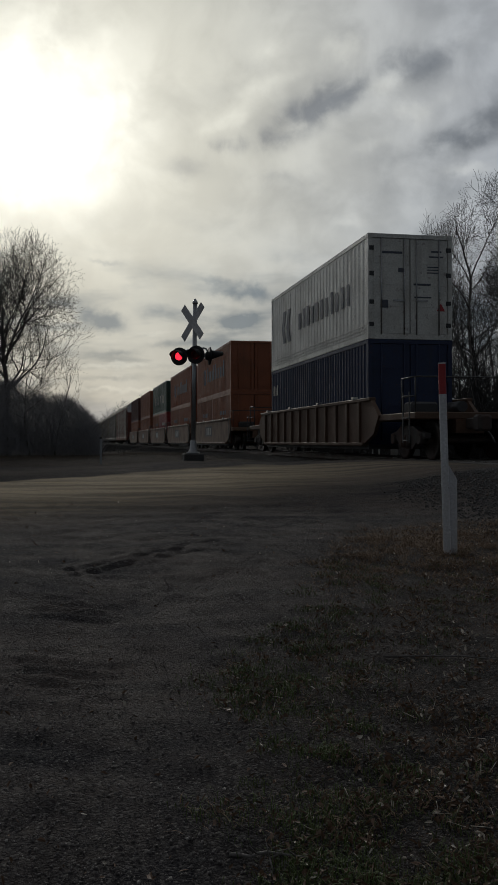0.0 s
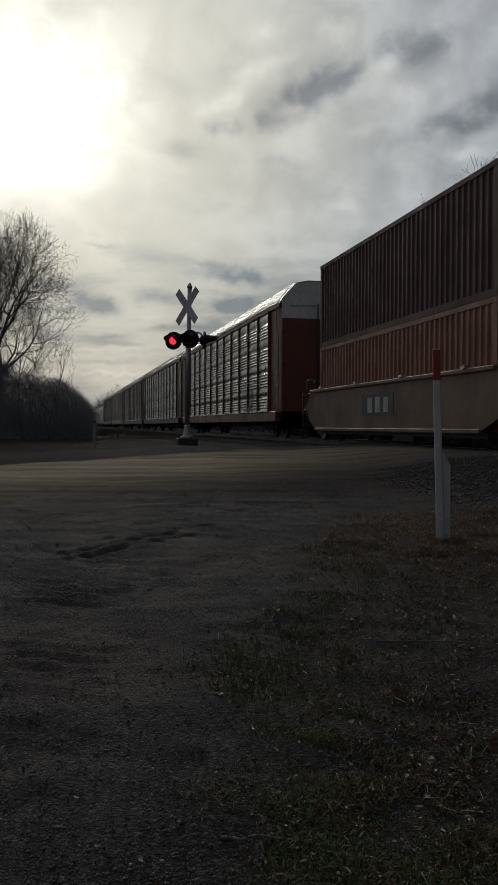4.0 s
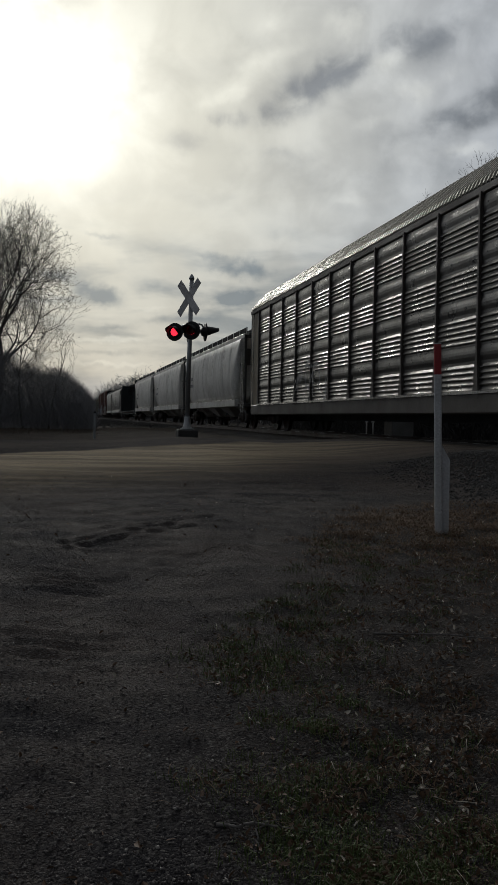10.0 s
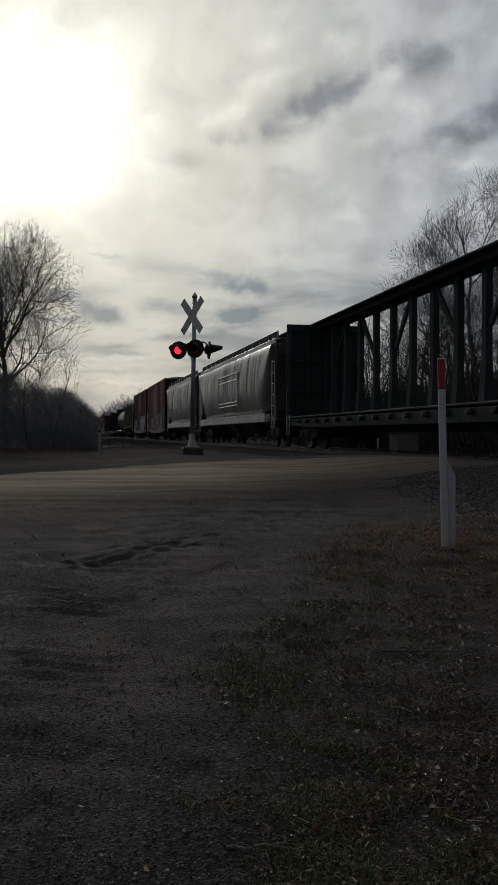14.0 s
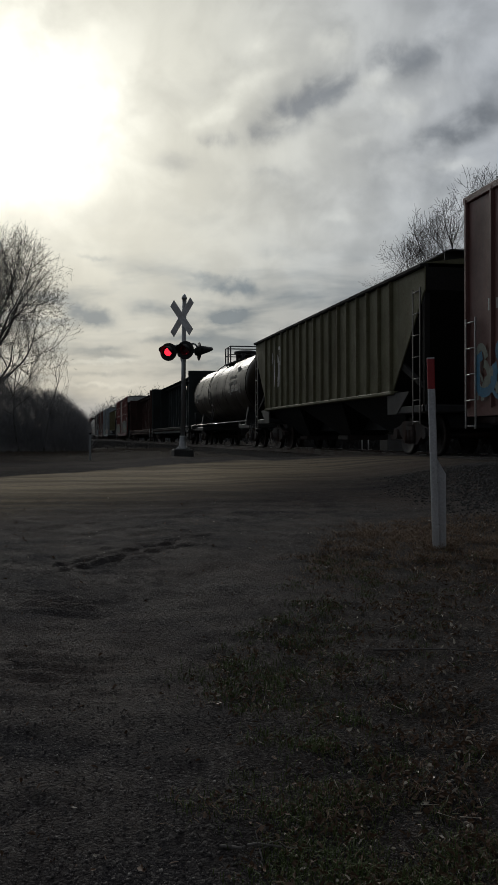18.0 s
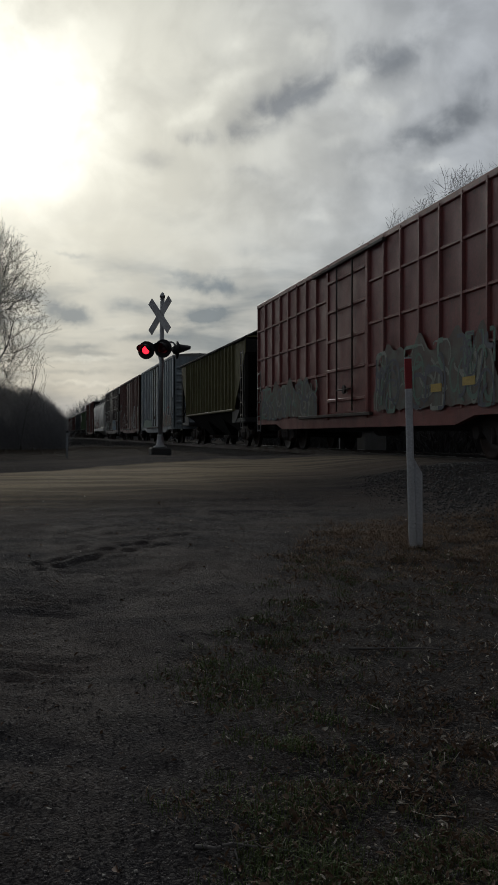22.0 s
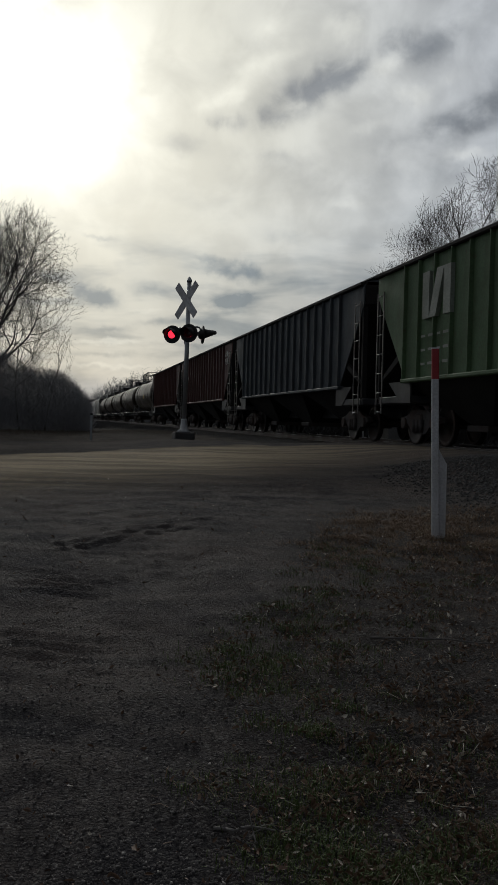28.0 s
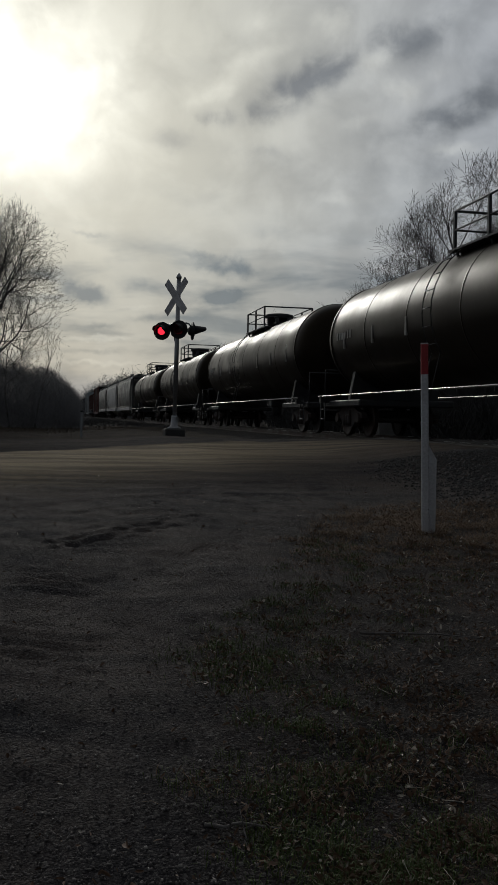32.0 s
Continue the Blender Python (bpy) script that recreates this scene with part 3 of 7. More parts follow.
    bp = t.nodes.new("ShaderNodeBump")
    bp.inputs["Strength"].default_value, bp.inputs["Distance"].default_value = 0.8, 0.05
    t.links.new(math2("MULTIPLY", h, math2("SUBTRACT", 1.0, math2("MULTIPLY", road, 0.85))), bp.inputs["Height"])
    t.links.new(bp.outputs[0], b.inputs["Normal"])
    return m


M_ground = ground_material()


# ---- mesh helpers ----
class Shape:
    """Collects solids, then becomes one mesh."""

    def __init__(self):
        self.v, self.f, self.s = [], [], []

    def add(self, verts, faces, smooth=False):
        k = len(self.v)
        self.v += [tuple(p) for p in verts]
        self.f += [tuple(i + k for i in face) for face in faces]
        self.s += [smooth] * len(faces)
        return self

    def box(self, x0, x1, y0, y1, z0, z1):
        v = [(x, y, z) for x in (x0, x1) for y in (y0, y1) for z in (z0, z1)]
        return self.add(v, [(0, 1, 3, 2), (4, 6, 7, 5), (0, 4, 5, 1), (2, 3, 7, 6), (0, 2, 6, 4), (1, 5, 7, 3)])

    def cbox(self, x0, x1, y0, y1, z0, z1, c=0.02):
        """Box with its edges along y chamfered, and chamfered ends."""
        prof = [(x0 + c, z0), (x1 - c, z0), (x1, z0 + c), (x1, z1 - c), (x1 - c, z1), (x0 + c, z1), (x0, z1 - c), (x0, z0 + c)]
        mx, mz = (x0 + x1) / 2, (z0 + z1) / 2
        kx, kz = 1 - 2 * c / max(x1 - x0, 1e-6), 1 - 2 * c / max(z1 - z0, 1e-6)
        small = [(mx + (px - mx) * kx, mz + (pz - mz) * kz) for px, pz in prof]
        rings = [(y0, small), (y0 + c, prof), (y1 - c, prof), (y1, small)]
        v = [(px, yy, pz) for yy, ring in rings for px, pz in ring]
        f = [(r * 8 + i, r * 8 + (i + 1) % 8, r * 8 + 8 + (i + 1) % 8, r * 8 + 8 + i) for r in range(3) for i in range(8)]
        return self.add(v, f + [tuple(range(7, -1, -1)), tuple(range(24, 32))])

    def tube(self, p0, p1, r0, r1=None, n=6, smooth=True):
        p0, p1 = Vector(p0), Vector(p1)
        r1 = r0 if r1 is None else r1
        d = (p1 - p0).normalized()
        a = d.orthogonal().normalized()
        c = d.cross(a)
        v = []
        for p, r in ((p0, r0), (p1, r1)):
            v += [p + (a * math.cos(2 * math.pi * i / n) + c * math.sin(2 * math.pi * i / n)) * r for i in range(n)]
        self.add(v, [(i, (i + 1) % n, n + (i + 1) % n, n + i) for i in range(n)], smooth)
        k = len(self.v) - 2 * n
        self.f += [tuple(k + n - 1 - i for i in range(n)), tuple(k + n + i for i in range(n))]
        self.s += [False, False]
        return self

    def path(self, pts, r, n=6):
        for a, b in zip(pts, pts[1:]):
            self.tube(a, b, r, r, n)
        return self

    def prism(self, prof, a, b, axis="y"):
        """A closed outline pushed from a to b along an axis."""
        n = len(prof)
        put = {"y": lambda p, q: (p[0], q, p[1]), "x": lambda p, q: (q, p[0], p[1]), "z": lambda p, q: (p[0], p[1], q)}[axis]
        v = [put(p, a) for p in prof] + [put(p, b) for p in prof]
        return self.add(v, [(i, (i + 1) % n, n + (i + 1) % n, n + i) for i in range(n)] + [tuple(range(n - 1, -1, -1)), tuple(range(n, 2 * n))])

    def loft(self, rings, smooth=True, caps=True, closed=True):
        n = len(rings[0])
        v = [p for r in rings for p in r]
        f = [(k * n + i, k * n + (i + 1) % n, (k + 1) * n + (i + 1) % n, (k + 1) * n + i) for k in range(len(rings) - 1) for i in range(n if closed else n - 1)]
        self.add(v, f, smooth)
        if caps:
            k = len(self.v) - len(v)
            self.f += [tuple(k + n - 1 - i for i in range(n)), tuple(k + (len(rings) - 1) * n + i for i in range(n))]
            self.s += [False, False]
        return self

    def mesh(self, name, material):
        me = bpy.data.meshes.new(name)
        me.from_pydata(self.v, [], self.f)
        me.polygons.foreach_set("use_smooth", self.s)
        me.materials.append(material)
        me.update()
        return me


def thing(name, label, category, group="", kind=""):
    return tagged(new(name), label, category, group, kind)


def part(name, shape, material, parent, label="", at=None):
    """One mesh object under a thing or part. shape: a Shape, or a mesh to share."""
    me = shape.mesh(name, material) if isinstance(shape, Shape) else shape
    ob = new(name, me)
    ob.parent = parent
    if at is not None:
        ob.matrix_basis = at if isinstance(at, Matrix) else Matrix.Translation(at)
    return tagged(ob, label)


def solid(name, shape, material, label, category, group="", kind=""):
    return tagged(new(name, shape.mesh(name, material)), label, category, group, kind)


def smooth01(a, b, x):
    t = np.clip((np.asarray(x, float) - a) / (b - a), 0, 1)
    return t * t * (3 - 2 * t)


TRACK_X = 9.30


def lumps(x, y, seed):
    """Cheap smooth unevenness."""
    rs = np.random.RandomState(seed)
    x, y = np.asarray(x, float), np.asarray(y, float)
    out = np.zeros_like(np.asarray(x, float))
    for k in range(14):
        w = 0.5 * 1.32 ** k
        a = rs.uniform(0, 2 * math.pi)
        out = out + np.sin((np.asarray(x) * math.cos(a) + np.asarray(y) * math.sin(a)) * w * 2 + rs.uniform(0, 6.28)) / (1.2 + w)
    return out


def ripples(x, y, seed):
    """Hand-sized clods and dents."""
    rs = np.random.RandomState(seed)
    out = np.zeros_like(x)
    for k in range(16):
        w, a = rs.uniform(10, 34), rs.uniform(0, 2 * math.pi)
        out = out + np.sin((x * math.cos(a) + y * math.sin(a)) * w + rs.uniform(0, 6.28) + 1.5 * np.sin(x * rs.uniform(1, 4) + y * rs.uniform(1, 4))) * (12 / w)
    return out


def height(x, y):
    x, y = np.asarray(x, float), np.asarray(y, float)
    base = -1.06 + 0.051 * np.clip(y, -8, 19)
    base = base - 0.06 * smooth01(23.2, 27.0, y)
    # the road stands a hand's breadth over the low wet ground behind it
    base = base - 0.10 * smooth01(16.3, 17.4, y - 0.62 * (np.minimum(x, 5.5) + 1.0)) * (1 - smooth01(0.8, 3.0, x))
    # bed of the track
    bed = smooth01(4.6, 7.3, x) * (1 - smooth01(11.4, 14.0, x))
    over = smooth01(12.8, 14.0, y) * (1 - smooth01(22.0, 23.4, y))
    z = base * (1 - bed) + (-0.17 + 0.145 * over) * bed
    z = z - 0.45 * smooth01(12.5, 17, x) * (1 - smooth01(13, 19, y) * (1 - smooth01(23, 27, y)))
    # rise of the ground under the far woods
    z = z + 0.004 * np.clip(y - 60, 0, 400) * smooth01(14, 40, np.abs(x - TRACK_X))
    fade = 1 - smooth01(30, 60, np.hypot(x, y))
    z = z + 0.013 * lumps(x, y, 3) * fade * (1 - 0.7 * bed)
    near = smooth01(2.0, 2.6, y) * (1 - smooth01(12.5, 14.2, y)) * smooth01(-2.2, -1.8, x) * (1 - smooth01(7.5, 8.4, x))
    z = z + 0.0024 * near * ripples(x, y, 17)
    # wheel ruts that swing from the road towards the eye
    ca, sa = math.cos(radians(45)), math.sin(radians(45))
    along = x * ca + (y - 7.65) * sa
    across = -x * sa + (y - 7.65) * ca + 0.10 * (along - 0.6) ** 2 + 0.018 * np.sin(along * 4.0)
    for off, dep, wd, a0, a1 in ((0.0, 0.046, 0.045, -0.5, 2.0), (0.19, 0.042, 0.04, -0.2, 2.3), (0.40, 0.036, 0.045, 0.4, 2.8), (0.50, 0.018, 0.04, 0.6, 3.0), (-0.17, 0.016, 0.035, -0.3, 1.6), (-0.42, 0.020, 0.08, -0.2, 1.6), (-0.95, 0.022, 0.07, -1.2, 1.4),
                                 (0.85, 0.022, 0.09, 0.2, 3.4), (1.25, 0.024, 0.08, 0.8, 4.4), (1.9, 0.022, 0.10, 1.2, 5.2), (2.6, 0.020, 0.12, 1.4, 6.0), (-1.6, 0.016, 0.09, -1.8, 1.2)):
        d = (across - off) / wd
        span = smooth01(a0, a0 + 0.7, along) * (1 - smooth01(a1 - 0.8, a1, along))
        wob = 0.55 + 0.45 * np.sin(along * 17 + off * 9 + 2 * np.sin(along * 5)) * np.sin(along * 6.1 + off * 3)
        z = z + 0.62 * (-dep * np.exp(-d * d) + dep * 0.9 * np.exp(-((d - 1.7) ** 2))) * span * wob
    tread = np.exp(-((x + 0.02 - 0.05 * (y - 5.5)) / 0.32) ** 2) * smooth01(3.0, 4.5, y) * (1 - smooth01(7, 8.5, y))
    z = z + 0.018 * tread * np.sin(y * 30 + x * 9 + 1.5 * np.sin(x * 7)) * (0.5 + 0.5 * np.sin(y * 4.1 + x * 3))
    return z


GRID = 0.05
GZ = height(*np.meshgrid(np.arange(-4, 15, GRID), np.arange(0, 76, GRID)))


def ground_z(x, y):
    """Height of the ground near the road, from a table."""
    return float(GZ[min(max(int((y - 0) / GRID + 0.5), 0), GZ.shape[0] - 1), min(max(int((x + 4) / GRID + 0.5), 0), GZ.shape[1] - 1)])


# ---- ground, road and track ----
def spread(lo, hi, fine_lo, fine_hi, step, growth):
    mid = list(np.arange(fine_lo, fine_hi, step))
    up, d, v = [], step, fine_hi
    while v < hi:
        up.append(v)
        d *= growth
        v += d
    down, d, v = [], step, fine_lo
    while v > lo:
        d *= growth
        v -= d
        down.append(v)
    return np.array(down[::-1] + mid + up + [hi])


def build_ground():
    xs, ys = spread(-900, 900, -1.9, 5.0, 0.040, 1.07), spread(-300, 1800, 2.4, 11.5, 0.036, 1.055)
    gx, gy = np.meshgrid(xs, ys)
    gz = height(gx, gy)
    nx, ny = len(xs), len(ys)
    co = np.stack([gx, gy, gz], -1).reshape(-1, 3)
    i = np.arange(nx * ny).reshape(ny, nx)
    quads = np.stack([i[:-1, :-1], i[:-1, 1:], i[1:, 1:], i[1:, :-1]], -1).reshape(-1, 4)
    me = bpy.data.meshes.new("ground")
    me.vertices.add(len(co)), me.vertices.foreach_set("co", co.ravel())
    me.loops.add(quads.size), me.loops.foreach_set("vertex_index", quads.ravel())
    me.polygons.add(len(quads)), me.polygons.foreach_set("loop_start", np.arange(0, quads.size, 4))
    me.polygons.foreach_set("use_smooth", np.ones(len(quads), bool))
    me.update(calc_edges=True)
    me.materials.append(M_ground)
    tagged(new("ground", me), "rutted brown gravel and dirt with a packed road over the rails", "ground", kind="structure")


build_ground()


def build_track():
    rail_prof = [(-0.07, -0.17), (0.07, -0.17), (0.07, -0.155), (0.012, -0.135), (0.012, -0.045), (0.036, -0.035), (0.036, -0.006), (-0.036, -0.006), (-0.036, -0.035),
                 (-0.012, -0.045), (-0.012, -0.135), (-0.07, -0.155)]
    track = thing("railway_track", "single straight railway track on dark ballast", "railway track", kind="structure")
    for side in (-0.75, 0.75):
        s = Shape().prism([(px + TRACK_X + side, pz) for px, pz in rail_prof], -80, 1500)
        r = part("rail", s, M_rail, track, "rusty steel rail with a worn bright head")
        part("rail_head", Shape().box(TRACK_X + side - 0.033, TRACK_X + side + 0.033, -80, 1500, -0.0062, 0.0), M_railhead, r)
    tie = Shape().cbox(-1.3, 1.3, -0.115, 0.115, -0.33, -0.15, 0.012).mesh("tie", M_tie)
    for k in range(220):
        y = 4 + k * 0.53
        if not 13.5 < y < 22.4:
            part("tie", tie, M_tie, track, at=(TRACK_X + random.uniform(-0.04, 0.04), y, random.uniform(-0.008, 0.004)))
    far = Shape()
    for k in range(500):
        y = 4 + (220 + k) * 0.53
        far.box(TRACK_X - 1.3, TRACK_X + 1.3, y - 0.115, y + 0.115, -0.33, -0.152)
    tagged(part("far_ties", far, M_tie, track), kind="stuff")
    # timber crossing surface
    crossing = thing("crossing_surface", "worn timber planks between the rails at the crossing", "level crossing", kind="structure")
    plank = Shape().cbox(-0.12, 0.12, 0, 2.9, -0.14, -0.012, 0.012).mesh("plank", M_plank)
    for x in (-1.12, -0.88, -0.55, -0.29, -0.03, 0.23, 0.49, 0.92, 1.16):
        for y in (13.6, 16.52, 19.44):
            part("plank", plank, M_plank, crossing, at=(TRACK_X + x, y + random.uniform(-0.01, 0.01), random.uniform(-0.006, 0.0)))


build_track()


def scatter_stones(name, label, count, material, place, size, seed, sink=0.35):
    """Eight-faced broken stones, each turned and shaped by chance, pressed into the ground."""
    rs, ra = random.Random(seed), np.random.RandomState(seed)
    spots = np.array([place(rs) for _ in range(count)])
    r = np.array([size(rs) for _ in range(count)])
    gx = np.clip(((spots[:, 0] + 4) / GRID + 0.5).astype(int), 0, GZ.shape[1] - 1)
    gy = np.clip((spots[:, 1] / GRID + 0.5).astype(int), 0, GZ.shape[0] - 1)
    mid = np.column_stack([spots, GZ[gy, gx] + r * (0.5 - sink)])
    corner = np.array([(1, 0, 0), (-1, 0, 0), (0, 1, 0), (0, -1, 0), (0, 0, 1), (0, 0, -1)], float)
    v = corner[None] * ra.uniform(0.55, 1.3, (count, 1, 3)) * ra.uniform(0.75, 1.15, (count, 6, 1)) * r[:, None, None]
    q = ra.normal(0, 1, (count, 4))
    q /= np.linalg.norm(q, axis=1)[:, None]
    w, u = q[:, None, :1], np.broadcast_to(q[:, None, 1:], v.shape)
    c = 2 * np.cross(u, v)
    co = v + w * c + np.cross(u, c) + mid[:, None, :]
    tri = np.array([(0, 2, 4), (2, 1, 4), (1, 3, 4), (3, 0, 4), (2, 0, 5), (1, 2, 5), (3, 1, 5), (0, 3, 5)])
    idx = (tri[None] + 6 * np.arange(count)[:, None, None]).reshape(-1, 3)
    me = bpy.data.meshes.new(name)
    me.vertices.add(count * 6), me.vertices.foreach_set("co", co.ravel())
    me.loops.add(idx.size), me.loops.foreach_set("vertex_index", idx.ravel().astype(np.int32))
    me.polygons.add(len(idx)), me.polygons.foreach_set("loop_start", np.arange(0, idx.size, 3, dtype=np.int32))
    me.update(calc_edges=True)
    me.materials.append(material)
    return tagged(new(name, me), label, "gravel", kind="stuff")


def on_bed(rs):
    y = rs.uniform(4, 14.6) if rs.random() < 0.7 else rs.uniform(22.6, 70)
    return rs.triangular(4.5 + 0.25 * max(y - 12.6, 0) if y < 20 else 5.0, 8.6, 6.8), y


scatter_stones("ballast", "dark crushed stone ballast beside the track", 30000, M_stone, on_bed, lambda r: r.uniform(0.008, 0.028), 5)
scatter_stones("far_ballast", "dark crushed stone ballast on the far side", 2500, M_stone, lambda r: (r.uniform(10.0, 13.0), r.uniform(6, 60)), lambda r: r.uniform(0.025, 0.05), 6)
def in_shot(rs):
    """A place on the gravel in front of the road, evenly thick towards the eye."""
    y = 2.6 + 10.5 * rs.random() ** 1.7
    a = rs.uniform(-0.10, 0.50)
    return a * y, y


scatter_stones("loose_gravel", "small loose stones pressed into the dirt", 34000, M_grit, in_shot, lambda r: 0.0022 + 0.0065 * r.random() ** 2.2, 8, 0.45)
scatter_stones("pale_chips", "pale stone chips scattered over the gravel", 600, M_chip, in_shot, lambda r: 0.002 + 0.008 * r.random() ** 2, 9, 0.2)


def step01(a, b, x):
    t = min(max((x - a) / (b - a), 0.0), 1.0)
    return t * t * (3 - 2 * t)


def patch(x, y):
    """How thick the grass and litter stand: 0 on the gravel, 1 in the verge."""
    edge = 0.55 + 0.34 * max(y - 3.2, 0) + 0.09 * math.sin(y * 2.3) + 0.10 * math.sin(y * 5.1 + 1) + 0.05 * math.sin(y * 13.0)
    edge = edge - 0.34 * math.exp(-((y - 5.0) / 1.1) ** 2)
    return step01(edge - 0.15, edge + 0.45, x) * (1 - step01(9.0, 10.3, y - 0.15 * (x - 3)))


def clump(x, y):
    """Litter lies in drifts, with bare soil between them."""
    n = math.sin(x * 7.1 + 2 * math.sin(y * 3.3)) * math.sin(y * 6.3 + 1.5 * math.sin(x * 4.7)) + 0.6 * math.sin(x * 15 + y * 4) * math.sin(y * 13 - x * 5)
    return step01(-0.7, 0.7, n) * 0.88 + 0.12


def in_patch(rs, ymin=2.4, ymax=10.3):
    while True:
        y = ymin + (ymax - ymin) * rs.random() ** 1.5
        x = rs.uniform(0.2, 0.62 * y + 0.6)
        if rs.random() < patch(x, y) * clump(x, y):
            return x, y


def build_litter():
    rs = random.Random(11)
    for name, label, tufts, mat, hi, green in (("dry_grass", "low matted dead brown grass on the verge", 2100, M_dry, 0.085, False), ("green_grass", "small green tufts among the litter", 850, M_grass, 0.06, True)):
        s = Shape()
        for _ in range(tufts):
            while True:
                cx, cy = in_patch(rs)
                here = 0.07 + 0.93 * step01(6.0, 8.2, cy)
                if green:
                    rim = 0.55 + 0.34 * max(cy - 3.2, 0) - 0.34 * math.exp(-((cy - 5.0) / 1.1) ** 2)
                    here = (1 - step01(7.6, 8.8, cy)) * (0.10 + 0.9 * math.exp(-((cx - rim - 0.25) / 0.35) ** 2) + 0.16 * (math.sin(cx * 2.7 + 1) * math.sin(cy * 2.1) > 0.3))
                if rs.random() < here:
                    break
            tall0 = hi * rs.uniform(0.4, 1.1) * (1 if green else 0.45 + 0.6 * step01(6.3, 8.6, cy))
            rad = rs.uniform(0.02, 0.07)
            for _ in range(rs.randint(10, 26) if not green else rs.randint(16, 40)):
                x, y = cx + rs.gauss(0, rad), cy + rs.gauss(0, rad)
                z = ground_z(x, y) - 0.004
                tall = tall0 * rs.uniform(0.3, 1.0)
                a, lean = rs.uniform(0, 6.28), rs.uniform(0.2, 1.1) if green else rs.uniform(0.4, 3.4)
                w = rs.uniform(0.0008, 0.0019)
                dx, dy = math.cos(a), math.sin(a)
                px, py = -dy * w, dx * w
                mx, my = x + dx * tall * lean * 0.35, y + dy * tall * lean * 0.35
                s.add([(x - px, y - py, z), (x + px, y + py, z), (mx + px, my + py, z + tall * 0.65), (mx - px, my - py, z + tall * 0.65), (x + dx * tall * lean, y + dy * tall * lean, z + tall * rs.uniform(0.5, 1))], [(0, 1, 2, 3), (3, 2, 4)])
        solid(name, s, mat, label, "grass", kind="stuff")
    # rough dark grass beyond the road
    s = Shape()
    for _ in range(9000):
        y = 25.5 + 21 * rs.random() ** 0.8
        x = rs.uniform(-0.16 * y, 7.6)
        z, tall, a = ground_z(x, y) - 0.02, rs.uniform(0.02, 0.05 + 0.10 * step01(30, 44, y)) * (1 - 0.5 * step01(4.5, 7, x)), rs.uniform(0, 6.28)
        w = rs.uniform(0.006, 0.016)
        s.add([(x - w, y, z), (x + w, y, z), (x + math.cos(a) * tall * 0.6, y + math.sin(a) * tall * 0.6, z + tall)], [(0, 1, 2)])
    solid("rough_grass", s, M_rough, "rough dark dead grass beyond the road", "grass", kind="stuff")
    for name, label, count, mat, size in (("leaf_litter", "curled dead brown leaves lying in the grass", 11500, M_leaf, 0.014), ("pale_leaves", "pale bleached leaves and wood chips", 1500, M_paleleaf, 0.014)):
        s = Shape()
        for _ in range(count):
            x, y = in_patch(rs)
            if rs.random() < 0.05:
                x, y = in_shot(rs)
            z = ground_z(x, y) + rs.uniform(0.004, 0.02)
            r = size * (0.28 + 1.1 * rs.random() ** (1.8 if mat is M_paleleaf else 0.9))
            m = Euler((rs.gauss(0, 0.7), rs.gauss(0, 0.7), rs.uniform(0, 6.28))).to_matrix()
            k, b = rs.uniform(0.1, 0.8), rs.uniform(0.35, 1.1)
            v = [m @ Vector(p) * r + Vector((x, y, z)) for p in ((-1, 0, 0.05), (-0.3, 0.5 * b, k), (0.5, 0.45 * b, k), (1, 0, 0.3 * k), (0.4, -0.5 * b, k * 0.7), (-0.4, -0.3 * b, k * 0.6), (0, 0, 0))]
            s.add(v, [(0, 1, 6), (1, 2, 6), (2, 3, 6), (3, 4, 6), (4, 5, 6), (5, 0, 6)])
        solid(name, s, mat, label, "leaves", kind="stuff")
    s = Shape()
    for _ in range(300):
        x, y = in_patch(rs)
        z = ground_z(x, y) + 0.012
        a, ln = rs.uniform(0, 6.28), 0.015 + 0.07 * rs.random() ** 2
        s.tube((x, y, z), (x + math.cos(a) * ln, y + math.sin(a) * ln, z + rs.uniform(-0.005, 0.045)), rs.uniform(0.001, 0.0026), 0.0008, 4)
    solid("straw_stalks", s, M_paleleaf, "broken dry stalks and twigs on the ground", "stalks", kind="stuff")


build_litter()


def fallen_twig(x0, y0, x1, y1, r, seed):
    """Crooked dead stick with two short side shoots, lying on the ground."""
    rs = random.Random(seed)
    stick = thing("fallen_twig", "crooked dead stick lying in the litter", "twig", "fallen twigs")
    stick.matrix_basis = pose(x0, y0, ground_z(x0, y0))
    pts = []
    for k in range(9):
        f = k / 8
        x, y = x0 + (x1 - x0) * f + rs.gauss(0, 0.012), y0 + (y1 - y0) * f + rs.gauss(0, 0.012)
        pts.append(Vector((x - x0, y - y0, ground_z(x, y) - ground_z(x0, y0) + r + 0.012 * math.sin(f * 3.1))))
    shaft = Shape()
    for k in range(8):
        shaft.tube(pts[k], pts[k + 1], r * (1 - 0.08 * k), r * (1 - 0.08 * (k + 1)), 6)
    part("shaft", shaft, M_bark, stick)
    for k in (3, 6):
        d = Vector((rs.uniform(-0.05, 0.05), rs.uniform(-0.06, 0.06), 0.03))
        part("side_shoot", Shape().tube(pts[k], pts[k] + d * 1.6, r * 0.5, r * 0.25, 5), M_bark, stick)


for k, (x0, y0, x1, y1, r) in enumerate(((1.75, 4.98, 2.42, 4.78, 0.009), (0.50, 2.92, 0.80, 2.84, 0.007), (0.62, 2.80, 0.70, 2.95, 0.004), (-0.12, 3.40, 0.10, 3.52, 0.003), (1.10, 4.30, 1.30, 4.26, 0.005), (1.9, 3.6, 2.1, 3.72, 0.004))):
    fallen_twig(x0, y0, x1, y1, r, 200 + k)


